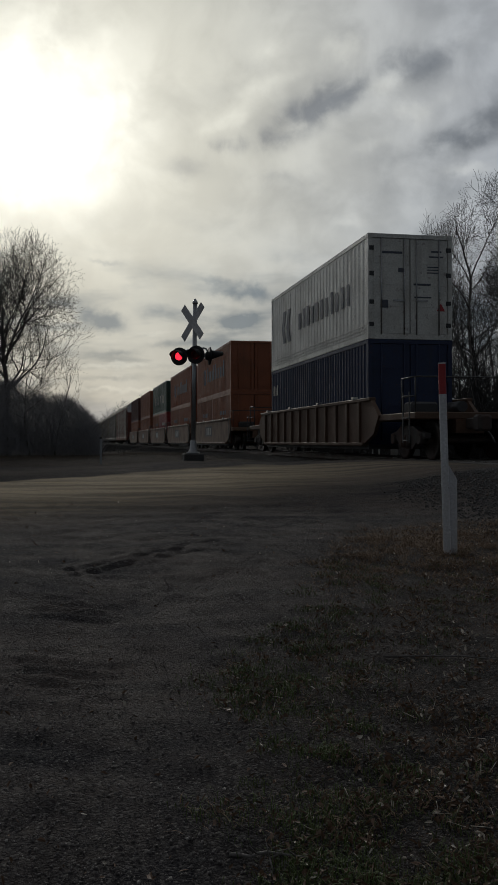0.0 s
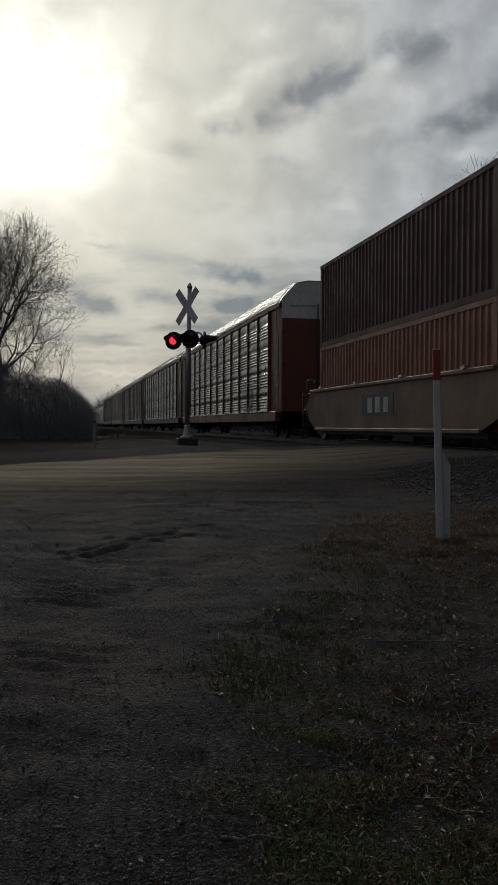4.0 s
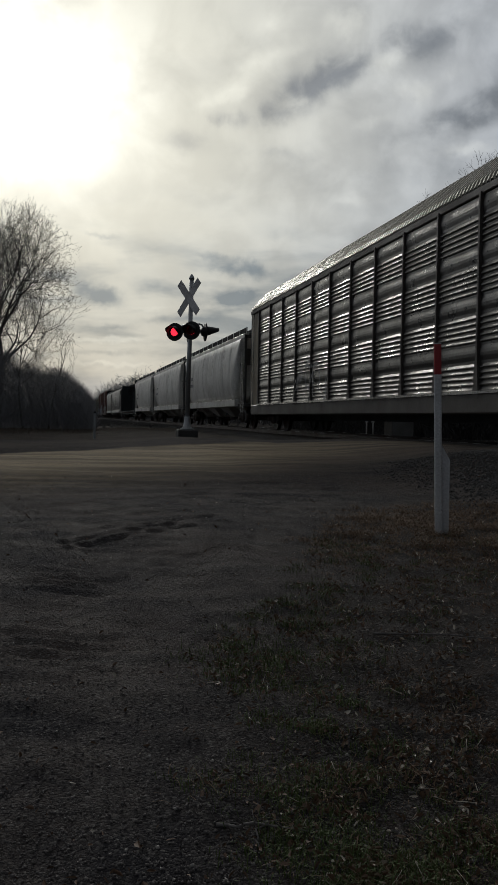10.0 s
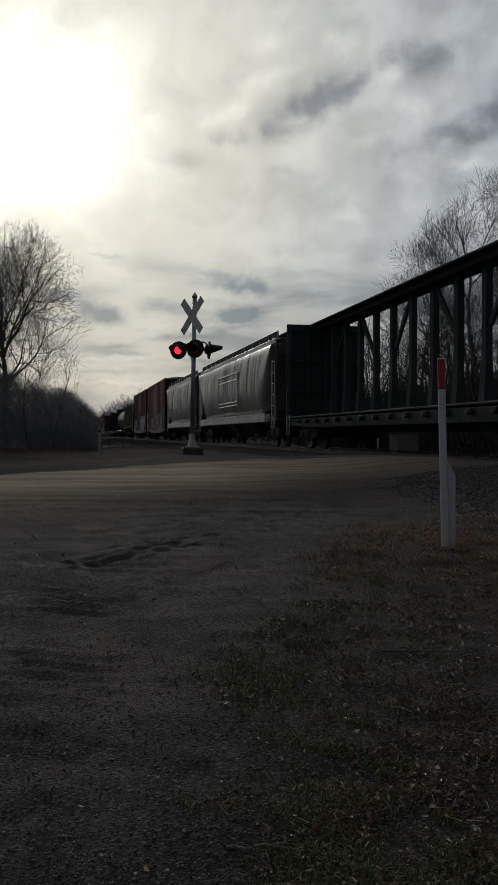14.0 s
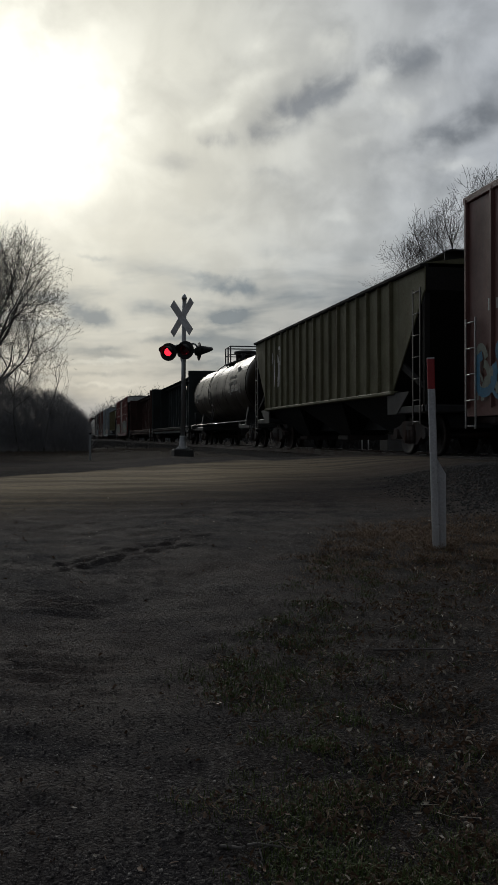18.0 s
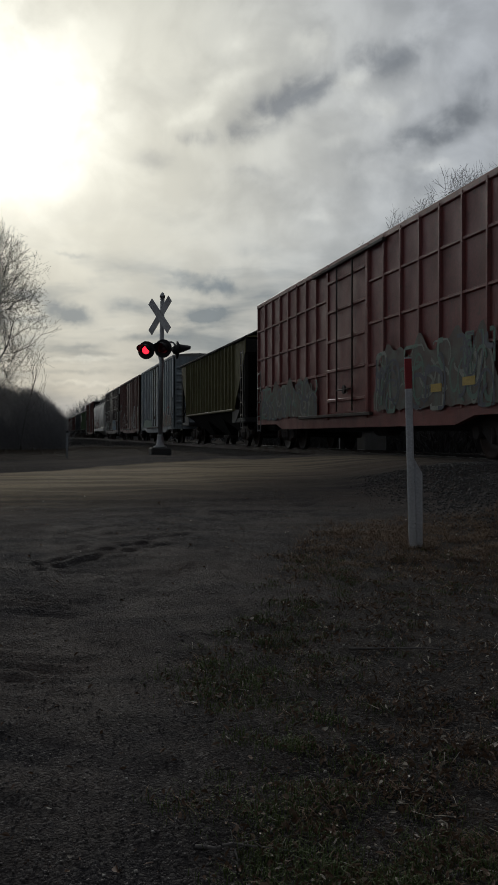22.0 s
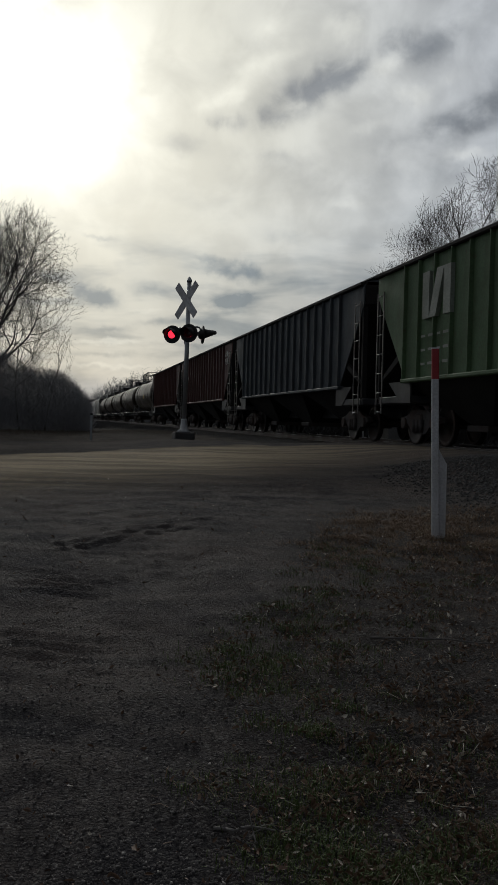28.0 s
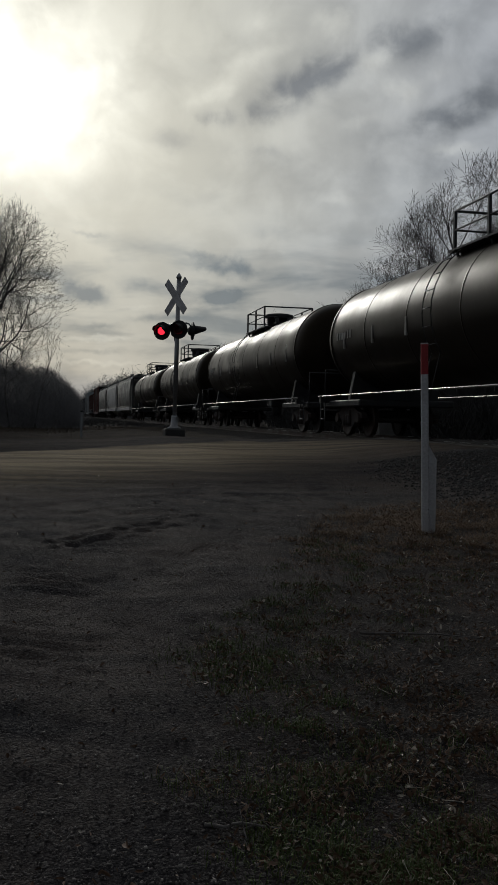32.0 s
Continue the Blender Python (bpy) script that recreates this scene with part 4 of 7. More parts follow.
# ---- crossing signal ----
def build_signal():
    sig = thing("crossing_signal", "crossing signal with crossbuck and red flashing lamps on a mast", "crossing signal")
    sig.matrix_basis = pose(3.40, 25.32, 0.0, 0, 0.9, 0)
    z0 = -0.10
    part("foundation", Shape().cbox(-0.28, 0.28, -0.28, 0.28, z0 - 0.4, 0.10, 0.03), M_dark_concrete, sig, "dark concrete foundation")
    base = Shape()
    base.loft([[(math.cos(a) * r, math.sin(a) * r, z) for a in np.linspace(0, 2 * math.pi, 16, endpoint=False)] for z, r in ((0.10, 0.19), (0.13, 0.19), (0.16, 0.11), (0.42, 0.085), (0.46, 0.085))])
    base = part("mast_base", base, M_mast, sig)
    bolt = Shape().tube((0, 0, 0), (0, 0, 0.05), 0.018, n=6).mesh("bolt", M_bare)
    for a in range(4):
        part("bolt", bolt, M_bare, base, at=(0.155 * math.cos(a * 1.571 + 0.785), 0.155 * math.sin(a * 1.571 + 0.785), 0.125))
    part("mast", Shape().tube((0, 0, 0.3), (0, 0, 4.26), 0.062, 0.062, 16), M_mast, sig, "grey metal mast")
    part("mast_cap", Shape().loft([[(math.cos(a) * r, math.sin(a) * r, z) for a in np.linspace(0, 2 * math.pi, 12, endpoint=False)] for z, r in ((4.25, 0.075), (4.30, 0.075), (4.38, 0.03), (4.40, 0.005))]), M_mast, sig)
    head = Matrix.Rotation(radians(-60), 4, "Z")    # local -y looks at the oncoming road
    for k, (name, ang) in enumerate((("crossbuck_blade", 45), ("crossbuck_blade", -45))):
        blade = Shape().cbox(-0.115, 0.115, -0.006, 0.006, -0.62, 0.62, 0.004)
        at = head @ Matrix.Translation((0, -0.075 - 0.016 * k, 3.74)) @ Matrix.Rotation(radians(ang), 4, "Y")
        part(name, blade, M_xbuck, sig, "weathered crossbuck blade", at)
    part("crossarm", Shape().tube((-0.42, 0, 0), (0.42, 0, 0), 0.03, n=10).path([(-0.38, 0.2, -0.1), (-0.38, 0.1, 0), (-0.38, -0.1, 0), (-0.38, -0.2, -0.1)], 0.022).path([(0.38, 0.2, -0.1), (0.38, 0.1, 0), (0.38, -0.1, 0), (0.38, -0.2, -0.1)], 0.022)
         .cbox(-0.10, 0.10, -0.09, 0.09, -0.07, 0.07, 0.02), M_mast, sig, at=head @ Matrix.Translation((0, 0, 2.99)))
    ring = [(math.cos(a), math.sin(a)) for a in np.linspace(0, 2 * math.pi, 28, endpoint=False)]

    def lamp(side, facing):
        m = head @ Matrix.Rotation(0 if facing > 0 else math.pi, 4, "Z") @ Matrix.Translation((side, -0.24, 2.80)) @ Matrix.Rotation(radians(30 if facing > 0 else -27), 4, "Z")
        back = Shape().loft([[(c * r, y, s * r) for c, s in ring] for y, r in ((-0.01, 0.235), (-0.01, 0.25), (0.012, 0.25), (0.012, 0.14), (0.10, 0.11), (0.13, 0.06))])
        disc = part("lamp_background", back, M_hood, sig, "round black lamp background", m)
        bez = Shape()
        bez.loft([[(c * r, y, s * r) for c, s in ring] for y, r in ((-0.012, 0.155), (-0.04, 0.155), (-0.04, 0.140), (-0.012, 0.140))], caps=False)
        part("bezel", bez, M_hood, disc)
        n, arc = 18, []
        for y, drop in ((-0.02, 0.0), (-0.36, 0.30)):
            arc.append([(math.sin(a) * 0.158, y if abs(a) < 1.2 else y * (1 - (abs(a) - 1.2) * 1.1), math.cos(a) * 0.158 - (0.03 if y < -0.1 else 0)) for a in np.linspace(-1.95, 1.95, n)])
        hood = Shape()
        outer = [(x * 1.03, y, z * 1.03) for x, y, z in arc[1]], [(x * 1.03, y, z * 1.03) for x, y, z in arc[0]]
        hood.loft([arc[0], arc[1], outer[0], outer[1], arc[0]], caps=False, closed=False)
        part("visor", hood, M_hood, disc, "black sun visor")
        lens = Shape().loft([[(c * r, y, s * r) for c, s in ring] for y, r in ((0.004, 0.138), (0.006, 0.10), (0.010, 0.01))])
        part("lens", lens, M_lens, disc, "dark red lens")
        # two-faced flasher disc: lit red on one face, dark on the other
        fl = part("flasher_disc", Shape().loft([[(c * r, y, s * r) for c, s in ring] for y, r in ((-0.0035, 0.002), (-0.0035, 0.108), (-0.001, 0.112))]), M_lamp, disc, "glowing red signal light")
        fl.matrix_basis = Matrix.Translation((0, -0.030, 0))
        fl.data.materials.append(M_lens)
        dark = Shape().loft([[(c * r, y, s * r) for c, s in ring] for y, r in ((0.0, 0.112), (0.0035, 0.110), (0.0035, 0.002))]).mesh("dark_face", M_lens)
        bm = bmesh.new()
        bm.from_mesh(fl.data)
        k = len(bm.faces)
        bm.from_mesh(dark)
        bm.faces.ensure_lookup_table()
        for f in bm.faces[k:]:
            f.material_index = 1
        bm.to_mesh(fl.data)
        bm.free()
        return fl

    lit = lamp(-0.38, 1), lamp(0.38, 1), lamp(-0.38, -1), lamp(0.38, -1)
    return lit


FLASHERS = build_signal()


def build_post():
    post = thing("marker_post", "leaning white marker post with a red band at its top", "marker post")
    z0 = float(height(3.68, 8.25)) - 0.12
    top = 1.185
    m = Matrix.Translation((3.555, 8.25, z0)) @ Matrix.Rotation(radians(-1.7), 4, "Y") @ Matrix.Rotation(radians(-21), 4, "Z")
    post.matrix_basis = m
    h = (top - z0) / math.cos(radians(1.7))
    w = 0.0352
    body = Shape().prism([(-w, -0.012), (-w * 0.8, -0.022), (w * 0.8, -0.022), (w, -0.012), (w, 0.022), (w * 0.7, 0.026), (-w * 0.7, 0.026), (-w, 0.022)], 0, h - 0.30, "z")
    part("post_body", body, M_post, post, "dirty white post")
    band = Shape().prism([(-w, -0.012), (-w * 0.8, -0.022), (w * 0.8, -0.022), (w, -0.012), (w, 0.022), (w * 0.7, 0.026), (-w * 0.7, 0.026), (-w, 0.022)], h - 0.30, h - 0.012, "z")
    part("red_band", band, M_redband, post, "faded red band")
    part("post_cap", Shape().prism([(-w, -0.022), (w, -0.022), (w, 0.026), (-w, 0.026)], h - 0.012, h, "z"), M_post, post)
    # shorter stake bolted behind the post
    hs = 0.97
    stake = Shape().prism([(0.0, 0), (0.093, 0), (0.112, hs - 0.143), (0.038, hs), (0.0, hs)], 0.03, 0.055)
    stake = part("back_stake", stake, M_post, post, "shorter white board with a slanted top")
    for z in (0.35, 0.75):
        part("bolt", Shape().tube((0.03, -0.025, z), (0.03, 0.06, z), 0.007, n=6), M_bare, stake)


build_post()


def build_small_fixtures():
    # low concrete box beyond the rails
    box = thing("concrete_box", "low grey concrete box beyond the rails", "utility box")
    box.matrix_basis = pose(13.15, 34.7, float(height(13.15, 34.7)))
    part("box_body", Shape().cbox(-0.45, 0.45, -0.45, 0.45, -0.1, 0.75, 0.03), M_concrete, box)
    part("box_lid", Shape().cbox(-0.5, 0.5, -0.5, 0.5, 0.75, 0.83, 0.02), M_concrete, box)
    # far crossing pole, seen between the cars
    pole = thing("dark_pole", "dark square pole beyond the rails", "pole")
    pole.matrix_basis = pose(13.3, 22.6, float(height(13.3, 22.6)))
    part("pole_shaft", Shape().cbox(-0.09, 0.09, -0.09, 0.09, -0.3, 3.75, 0.015), M_black, pole)
    part("pole_cap", Shape().cbox(-0.12, 0.12, -0.12, 0.12, 3.75, 3.82, 0.015), M_black, pole)
    for k in range(2):
        peg = thing("marker_peg", "short white peg beside the track", "marker peg", "white pegs")
        peg.matrix_basis = pose(12.45 + 0.28 * k, 36.6, float(height(12.6, 36.6)))
        part("peg_shaft", Shape().tube((0, 0, -0.1), (0, 0, 0.55), 0.03, 0.03, 8), M_white, peg)
        part("peg_head", Shape().tube((-0.07, 0, 0.55), (0.07, 0, 0.55), 0.028, 0.028, 8), M_bare, peg)
    stake = thing("field_stake", "thin grey stake beside the road", "stake")
    stake.matrix_basis = pose(0.95, 27.5, float(height(0.95, 27.5)) - 0.1)
    part("stake_shaft", Shape().cbox(-0.03, 0.03, -0.03, 0.03, 0, 0.85, 0.008), M_mast, stake)
    part("stake_cap", Shape().cbox(-0.036, 0.036, -0.036, 0.036, 0.85, 0.90, 0.008), M_hood, stake)


build_small_fixtures()


# ---- train ----
SPEED = 22.96
MOVERS = []           # (thing, place of its near end along the track at the start, height)


def wheel_mesh():
    s = Shape()
    ring = [(math.cos(a), math.sin(a)) for a in np.linspace(0, 2 * math.pi, 24, endpoint=False)]
    s.loft([[(x, c * r, q * r) for c, q in ring] for x, r in ((0.0, 0.10), (-0.02, 0.33), (-0.03, 0.40), (-0.06, 0.40), (-0.065, 0.455), (0.04, 0.462), (0.045, 0.49), (0.07, 0.49), (0.07, 0.40), (0.02, 0.36), (0.03, 0.10))])
    return s.mesh("wheel", M_wheel)


WHEEL = wheel_mesh()
AXLE = Shape().tube((-1.0, 0, 0), (1.0, 0, 0), 0.085, n=10).mesh("axle", M_wheel)
BEARING = Shape().tube((-0.09, 0, 0), (0.09, 0, 0), 0.13, n=12).mesh("bearing", M_truck)


def side_frame_mesh():
    s = Shape()
    s.prism([(-1.15, 0.50), (-1.15, 0.62), (-0.75, 0.68), (-0.45, 0.80), (0.45, 0.80), (0.75, 0.68), (1.15, 0.62), (1.15, 0.50), (0.72, 0.48), (0.36, 0.24), (-0.36, 0.24), (-0.72, 0.48)], -0.08, 0.08, "x")
    for y in (-0.2, 0.0, 0.2):
        s.tube((-0.1, y, 0.28), (-0.1, y, 0.58), 0.07, n=8)
    return s.mesh("side_frame", M_truck)


SIDE_FRAME = side_frame_mesh()
BOLSTER = Shape().cbox(-1.15, 1.15, -0.22, 0.22, 0.42, 0.72, 0.04).mesh("truck", M_truck)
COUPLER = Shape().cbox(-0.11, 0.11, -0.55, 0.6, 0.72, 0.98, 0.03).cbox(-0.2, 0.14, -0.72, -0.40, 0.66, 1.04, 0.05).mesh("coupler", M_truck)
HOSE = Shape().path([(0.3, 0.1, 0.75), (0.32, -0.2, 0.55), (0.28, -0.45, 0.40), (0.2, -0.6, 0.42)], 0.025).mesh("air_hose", M_black)


def truck(car, y):
    t = part("truck", BOLSTER, M_truck, car, at=(0, y, 0))
    for x in (-1.02, 1.02):
        part("side_frame", SIDE_FRAME, M_truck, t, at=(x, 0, 0))
        for dy in (-0.88, 0.88):
            part("bearing", BEARING, M_truck, t, at=(x * 1.05, dy, 0.49))
    for dy in (-0.88, 0.88):
        part("axle", AXLE, M_wheel, t, at=(0, dy, 0.46))
        for x in (-1, 1):
            part("wheel", WHEEL, M_wheel, t, at=Matrix.Translation((x * 0.76, dy, 0.46)) @ Matrix.Rotation(0 if x > 0 else math.pi, 4, "Z"))


def running_gear(car, length, inset):
    truck(car, inset), truck(car, length - inset)
    part("coupler", COUPLER, M_truck, car, at=(0, 0.1, 0))
    part("coupler", COUPLER, M_truck, car, at=Matrix.Translation((0, length - 0.1, 0)) @ Matrix.Rotation(math.pi, 4, "Z"))
    part("air_hose", HOSE, M_black, car)
    part("air_hose", HOSE, M_black, car, at=Matrix.Translation((0, length, 0)) @ Matrix.Rotation(math.pi, 4, "Z"))


LADDERS = {}


def words(text, size, material):
    """Readable lettering as a thin mesh."""
    cu = bpy.data.curves.new("lettering", "FONT")
    cu.body, cu.size, cu.align_x, cu.extrude, cu.resolution_u = text, size, "CENTER", 0.002, 2
    holder = bpy.data.objects.new("lettering", cu)
    me = bpy.data.meshes.new_from_object(holder)
    bpy.data.objects.remove(holder)
    bpy.data.curves.remove(cu)
    me.materials.clear()
    me.materials.append(material)
    return me


def ladder(car, x, y, z0, z1, material, width=0.42, across="y", name="ladder"):
    """Side ladder: two stiles and rungs every 0.42 m."""
    key = (round(z0, 2), round(z1, 2), material.name, width, across)
    if key not in LADDERS:
        s = Shape()
        n = max(2, int((z1 - z0) / 0.42))
        for k in range(n + 1):
            z = z0 + (z1 - z0) * k / n
            s.tube((0, -width / 2, z), (0, width / 2, z), 0.014, n=6)
        for q in (-width / 2, width / 2):
            s.box(-0.012, 0.012, q - 0.02, q + 0.02, z0 - 0.05, z1 + 0.08)
        LADDERS[key] = s.mesh("ladder", material)
    m = Matrix.Translation((x, y, 0))
    if across == "x":
        m = m @ Matrix.Rotation(math.pi / 2, 4, "Z")
    return part(name, LADDERS[key], material, car, at=m)


def place(car, s, z=0.0):
    MOVERS.append((car, s, z))
    return car


def bars(name, car, x, y0, y1, z0, z1, material, n, label="", seed=1):
    """Unreadable lettering as plain bars on a side."""
    rs = random.Random(seed)
    sh = Shape()
    step = (y1 - y0) / n
    for k in range(n):
        sh.box(x - 0.004, x + 0.002, y0 + step * (k + 0.12), y0 + step * (k + rs.uniform(0.52, 0.74)), z0, z0 + (z1 - z0) * rs.uniform(0.8, 1.0))
    return part(name, sh, material, car, label)


def tag_strokes(car, x, y0, y1, z0, z1, mats, seed, count=14, width=0.05):
    """Sprayed scrawl: looping strokes, each colour one mesh, a hair proud of the side."""
    rs = random.Random(seed)
    for k, m in enumerate(mats):
        for j in range(count):
            sh = Shape()
            cy, cz = rs.uniform(y0, y1), rs.uniform(z0 + 0.1, z1 - 0.1)
            ry, rz = rs.uniform(0.12, 0.45), rs.uniform(0.12, (z1 - z0) * 0.5)
            a0, a1 = rs.uniform(0, 6.28), rs.uniform(2.0, 5.5)
            w = width * rs.uniform(0.6, 1.8)
            pts = []
            for q in range(13):
                a = a0 + a1 * q / 12
                yy = min(max(cy + ry * math.cos(a), y0), y1)
                zz = min(max(cz + rz * math.sin(a), z0), z1)
                pts.append((yy, zz))
            v, xx = [], x - 0.0015 * (k + 1) - 0.0001 * j
            for q in range(13):
                (ya, za), (yb, zb) = pts[max(q - 1, 0)], pts[min(q + 1, 12)]
                ln = math.hypot(yb - ya, zb - za) or 1
                ny, nz = -(zb - za) / ln * w, (yb - ya) / ln * w
                v += [(xx, pts[q][0] + ny, pts[q][1] + nz), (xx, pts[q][0] - ny, pts[q][1] - nz)]
            sh.add(v, [(2 * q, 2 * q + 2, 2 * q + 3, 2 * q + 1) for q in range(12)])
            part("graffiti", sh, m, car)


def tag_fill(car, x, y0, y1, z0, z1, material, seed):
    """Rolled-on ground of a graffiti piece: one flat coat with a lobed upper rim."""
    rs = random.Random(seed)
    n, v = 60, []
    a, b = rs.uniform(0, 6), rs.uniform(0, 6)
    for k in range(n + 1):
        y = y0 + (y1 - y0) * k / n
        top = z0 + (z1 - z0) * (0.72 + 0.24 * abs(math.sin(y * 2.1 + a)) + 0.08 * math.sin(y * 7 + b)) * min(1.0, 0.25 + 2.0 * min(k, n - k) / n * 4)
        v += [(x, y, z0 + 0.05 * abs(math.sin(y * 5 + b))), (x, y, top)]
    part("graffiti_ground", Shape().add(v, [(2 * k, 2 * k + 2, 2 * k + 3, 2 * k + 1) for k in range(n)]), material, car)


# ---- intermodal ----
def container(name, length, width, high, material, label, s, z, flat=False, graphic=None, rib=0.28):
    c = thing(name, label, "container", "containers on the train")
    w, h = width / 2, high
    fr = Shape()
    for x in (-w, w):
        for y in (0, length):
            sx, sy = (1 if x < 0 else -1), (1 if y == 0 else -1)
            fr.box(min(x, x + sx * 0.11), max(x, x + sx * 0.11), min(y, y + sy * 0.16), max(y, y + sy * 0.16), 0, h)
    for z0, z1 in ((0, 0.15), (h - 0.11, h)):
        for x in (-w, w - 0.08):
            fr.box(x, x + 0.08, 0.16, length - 0.16, z0, z1)
        for y in (0, length - 0.12):
            fr.box(-w + 0.11, w - 0.11, y, y + 0.12, z0, z1)
    part("frame", fr, material, c)
    cast = Shape().box(-0.095, 0.095, -0.09, 0.09, -0.06, 0.06).mesh("corner_casting", material)
    for x in (-w + 0.088, w - 0.088):
        for y in (0.083, length - 0.083):
            for q in (0.062, h - 0.058):
                part("corner_casting", cast, material, c, at=(x, y, q))
    dep = 0.012 if flat else 0.036
    for side in (-1, 1):
        wall = Shape()
        ys, n = [], int((length - 0.32) / rib)
        step = (length - 0.32) / n
        rows = []
        for k in range(n):
            y = 0.16 + k * step
            for fy, d in ((0.0, 0), (0.28, 0), (0.42, 1), (0.84, 1), (1.0, 0)):
                if fy == 1.0 and k < n - 1:
                    continue
                rows.append((y + fy * step, d))
        v = []
        for y, d in rows:
            x = side * (w - 0.012 - dep * d)
            v += [(x, y, 0.15), (x, y, h - 0.11)]
        wall.add(v, [(2 * k, 2 * k + 2, 2 * k + 3, 2 * k + 1) for k in range(len(rows) - 1)])
        x0 = side * (w - 0.07)
        wall.box(min(x0, x0 - side * 0.02), max(x0, x0 - side * 0.02), 0.16, length - 0.16, 0.15, h - 0.11)
        part("side_wall", wall, material, c)
    roof = Shape().box(-w + 0.08, w - 0.08, 0.12, length - 0.12, h - 0.05, h - 0.02)
    for k in range(int(length / 0.5)):
        roof.box(-w + 0.2, w - 0.2, 0.25 + k * 0.5, 0.45 + k * 0.5, h - 0.02, h - 0.004)
    part("roof", roof, material, c)
    part("floor", Shape().box(-w + 0.08, w - 0.08, 0.12, length - 0.12, 0.03, 0.14), M_black, c)
    # door end towards the road
    for sgn in (-1, 1):
        d = Shape().box(min(sgn * 0.015, sgn * (w - 0.12)), max(sgn * 0.015, sgn * (w - 0.12)), 0.03, 0.08, 0.16, h - 0.12)
        for q in range(4):
            zq = 0.3 + (h - 0.5) * q / 4
            d.box(min(sgn * 0.06, sgn * (w - 0.17)), max(sgn * 0.06, sgn * (w - 0.17)), 0.022, 0.03, zq, zq + (h - 0.5) / 4 - 0.14)
        door = part("door", d, material, c)
        for bx in (0.18, w - 0.38):
            part("lock_rod", Shape().tube((sgn * bx, 0.0, 0.12), (sgn * bx, 0.0, h - 0.1), 0.02, n=8), material if not flat else M_bare, door)
        for q in (0.4, h * 0.35, h * 0.62, h - 0.4):
            part("hinge", Shape().box(min(sgn * (w - 0.16), sgn * (w - 0.03)), max(sgn * (w - 0.16), sgn * (w - 0.03)), -0.008, 0.03, q - 0.06, q + 0.06), M_black if flat else material, door)
        part("handle", Shape().box(min(sgn * 0.15, sgn * 0.5), max(sgn * 0.15, sgn * 0.5), -0.02, 0.0, 1.05, 1.09), M_bare if flat else material, door)
    part("far_end", Shape().box(-w + 0.11, w - 0.11, length - 0.08, length - 0.03, 0.12, h - 0.11), material, c)
    if graphic:
        graphic(c, -w, length, h)
    return place(c, s, z)


def reefer_graphic(c, x, length, h):
    for k in range(2):
        o = 0.72 * k
        logo = Shape().prism([(9.70 - o, 0.9), (10.10 - o, 0.9), (10.35 - o, 1.45), (10.10 - o, 2.1), (9.70 - o, 2.1), (9.95 - o, 1.45)], x - 0.006, x + 0.002, "x")
        part("emblem", logo, M_graphic, c, "dark slanted emblem")
    bars("lettering", c, x - 0.002, 1.65, 7.95, 1.15, 1.85, M_graphic, 11, "large dark lettering as plain bars", 3)
    part("side_rail_lines", Shape().box(x - 0.006, x + 0.002, 0.2, length - 0.2, 0.17, 0.20).box(x - 0.006, x + 0.002, 0.2, length - 0.2, 0.27, 0.30).box(x - 0.006, x + 0.002, 0.2, length - 0.2, 0.37, 0.40), M_hopper, c)
    for px, pz, pw, ph in ((-0.85, 2.36, 0.62, 0.06), (0.62, 2.42, 0.30, 0.05), (0.55, 2.28, 0.42, 0.04), (0.5, 2.0, 0.34, 0.03), (0.5, 1.92, 0.34, 0.03), (0.5, 1.84, 0.34, 0.03), (0.1, 1.5, 0.5, 0.05),
                           (-0.35, 1.85, 0.2, 0.12), (0.12, 1.15, 0.5, 0.04), (-0.86, 0.86, 0.22, 0.22)):
        part("door_marking", Shape().box(px, px + pw, 0.014, 0.024, pz, pz + ph), M_graphic, c)
    part("warning_triangle", Shape().prism([(0.78, 0.80), (1.02, 0.80), (0.90, 1.02)], 0.014, 0.024), M_redband, c)


def line_graphic(c, x, length, h):
    """Large dark lettering as bars of letter height behind a dark blue slanted emblem."""
    for k in range(2):
        o = 0.5 * k
        part("emblem", Shape().prism([(9.0 - o, 0.85), (9.3 - o, 0.85), (9.5 - o, 1.25), (9.3 - o, 1.75), (9.0 - o, 1.75), (9.2 - o, 1.25)], x - 0.006, x + 0.002, "x"), M_navy, c, "dark blue slanted emblem")
    rs = random.Random(int(length * 10) + 7)
    for k in range(11):
        y = 2.0 + 0.56 * k
        tall = 1.0 if k in (0, 5, 6, 10) else 0.68
        part("letter_bar", Shape().box(x - 0.006, x + 0.002, y, y + rs.uniform(0.22, 0.36), 0.95, 0.95 + 0.85 * tall), M_graphic, c)


def big_letters(n, y0, y1, z0, z1, material, seed):
    def draw(c, x, length, h):
        step = (y1 - y0) / n
        for k in range(n):
            ya, yb = y0 + step * k, y0 + step * k + 0.62
            sh = Shape().box(x - 0.006, x + 0.002, ya, ya + 0.09, z0, z1).box(x - 0.006, x + 0.002, yb - 0.09, yb, z0, z1)
            sh.box(x - 0.006, x + 0.002, ya + 0.09, yb - 0.09, z1 - 0.1 if (k + seed) % 2 else z0, z1 if (k + seed) % 2 else z0 + 0.1)
            part("letter_shape", sh, material, c)
    return draw


def word_bars(y0, y1, z0, z1, material, n, seed):
    return lambda c, x, length, h: bars("lettering", c, x - 0.002, y0, y1, z0, z1, material, n, "faded lettering as plain bars", seed)


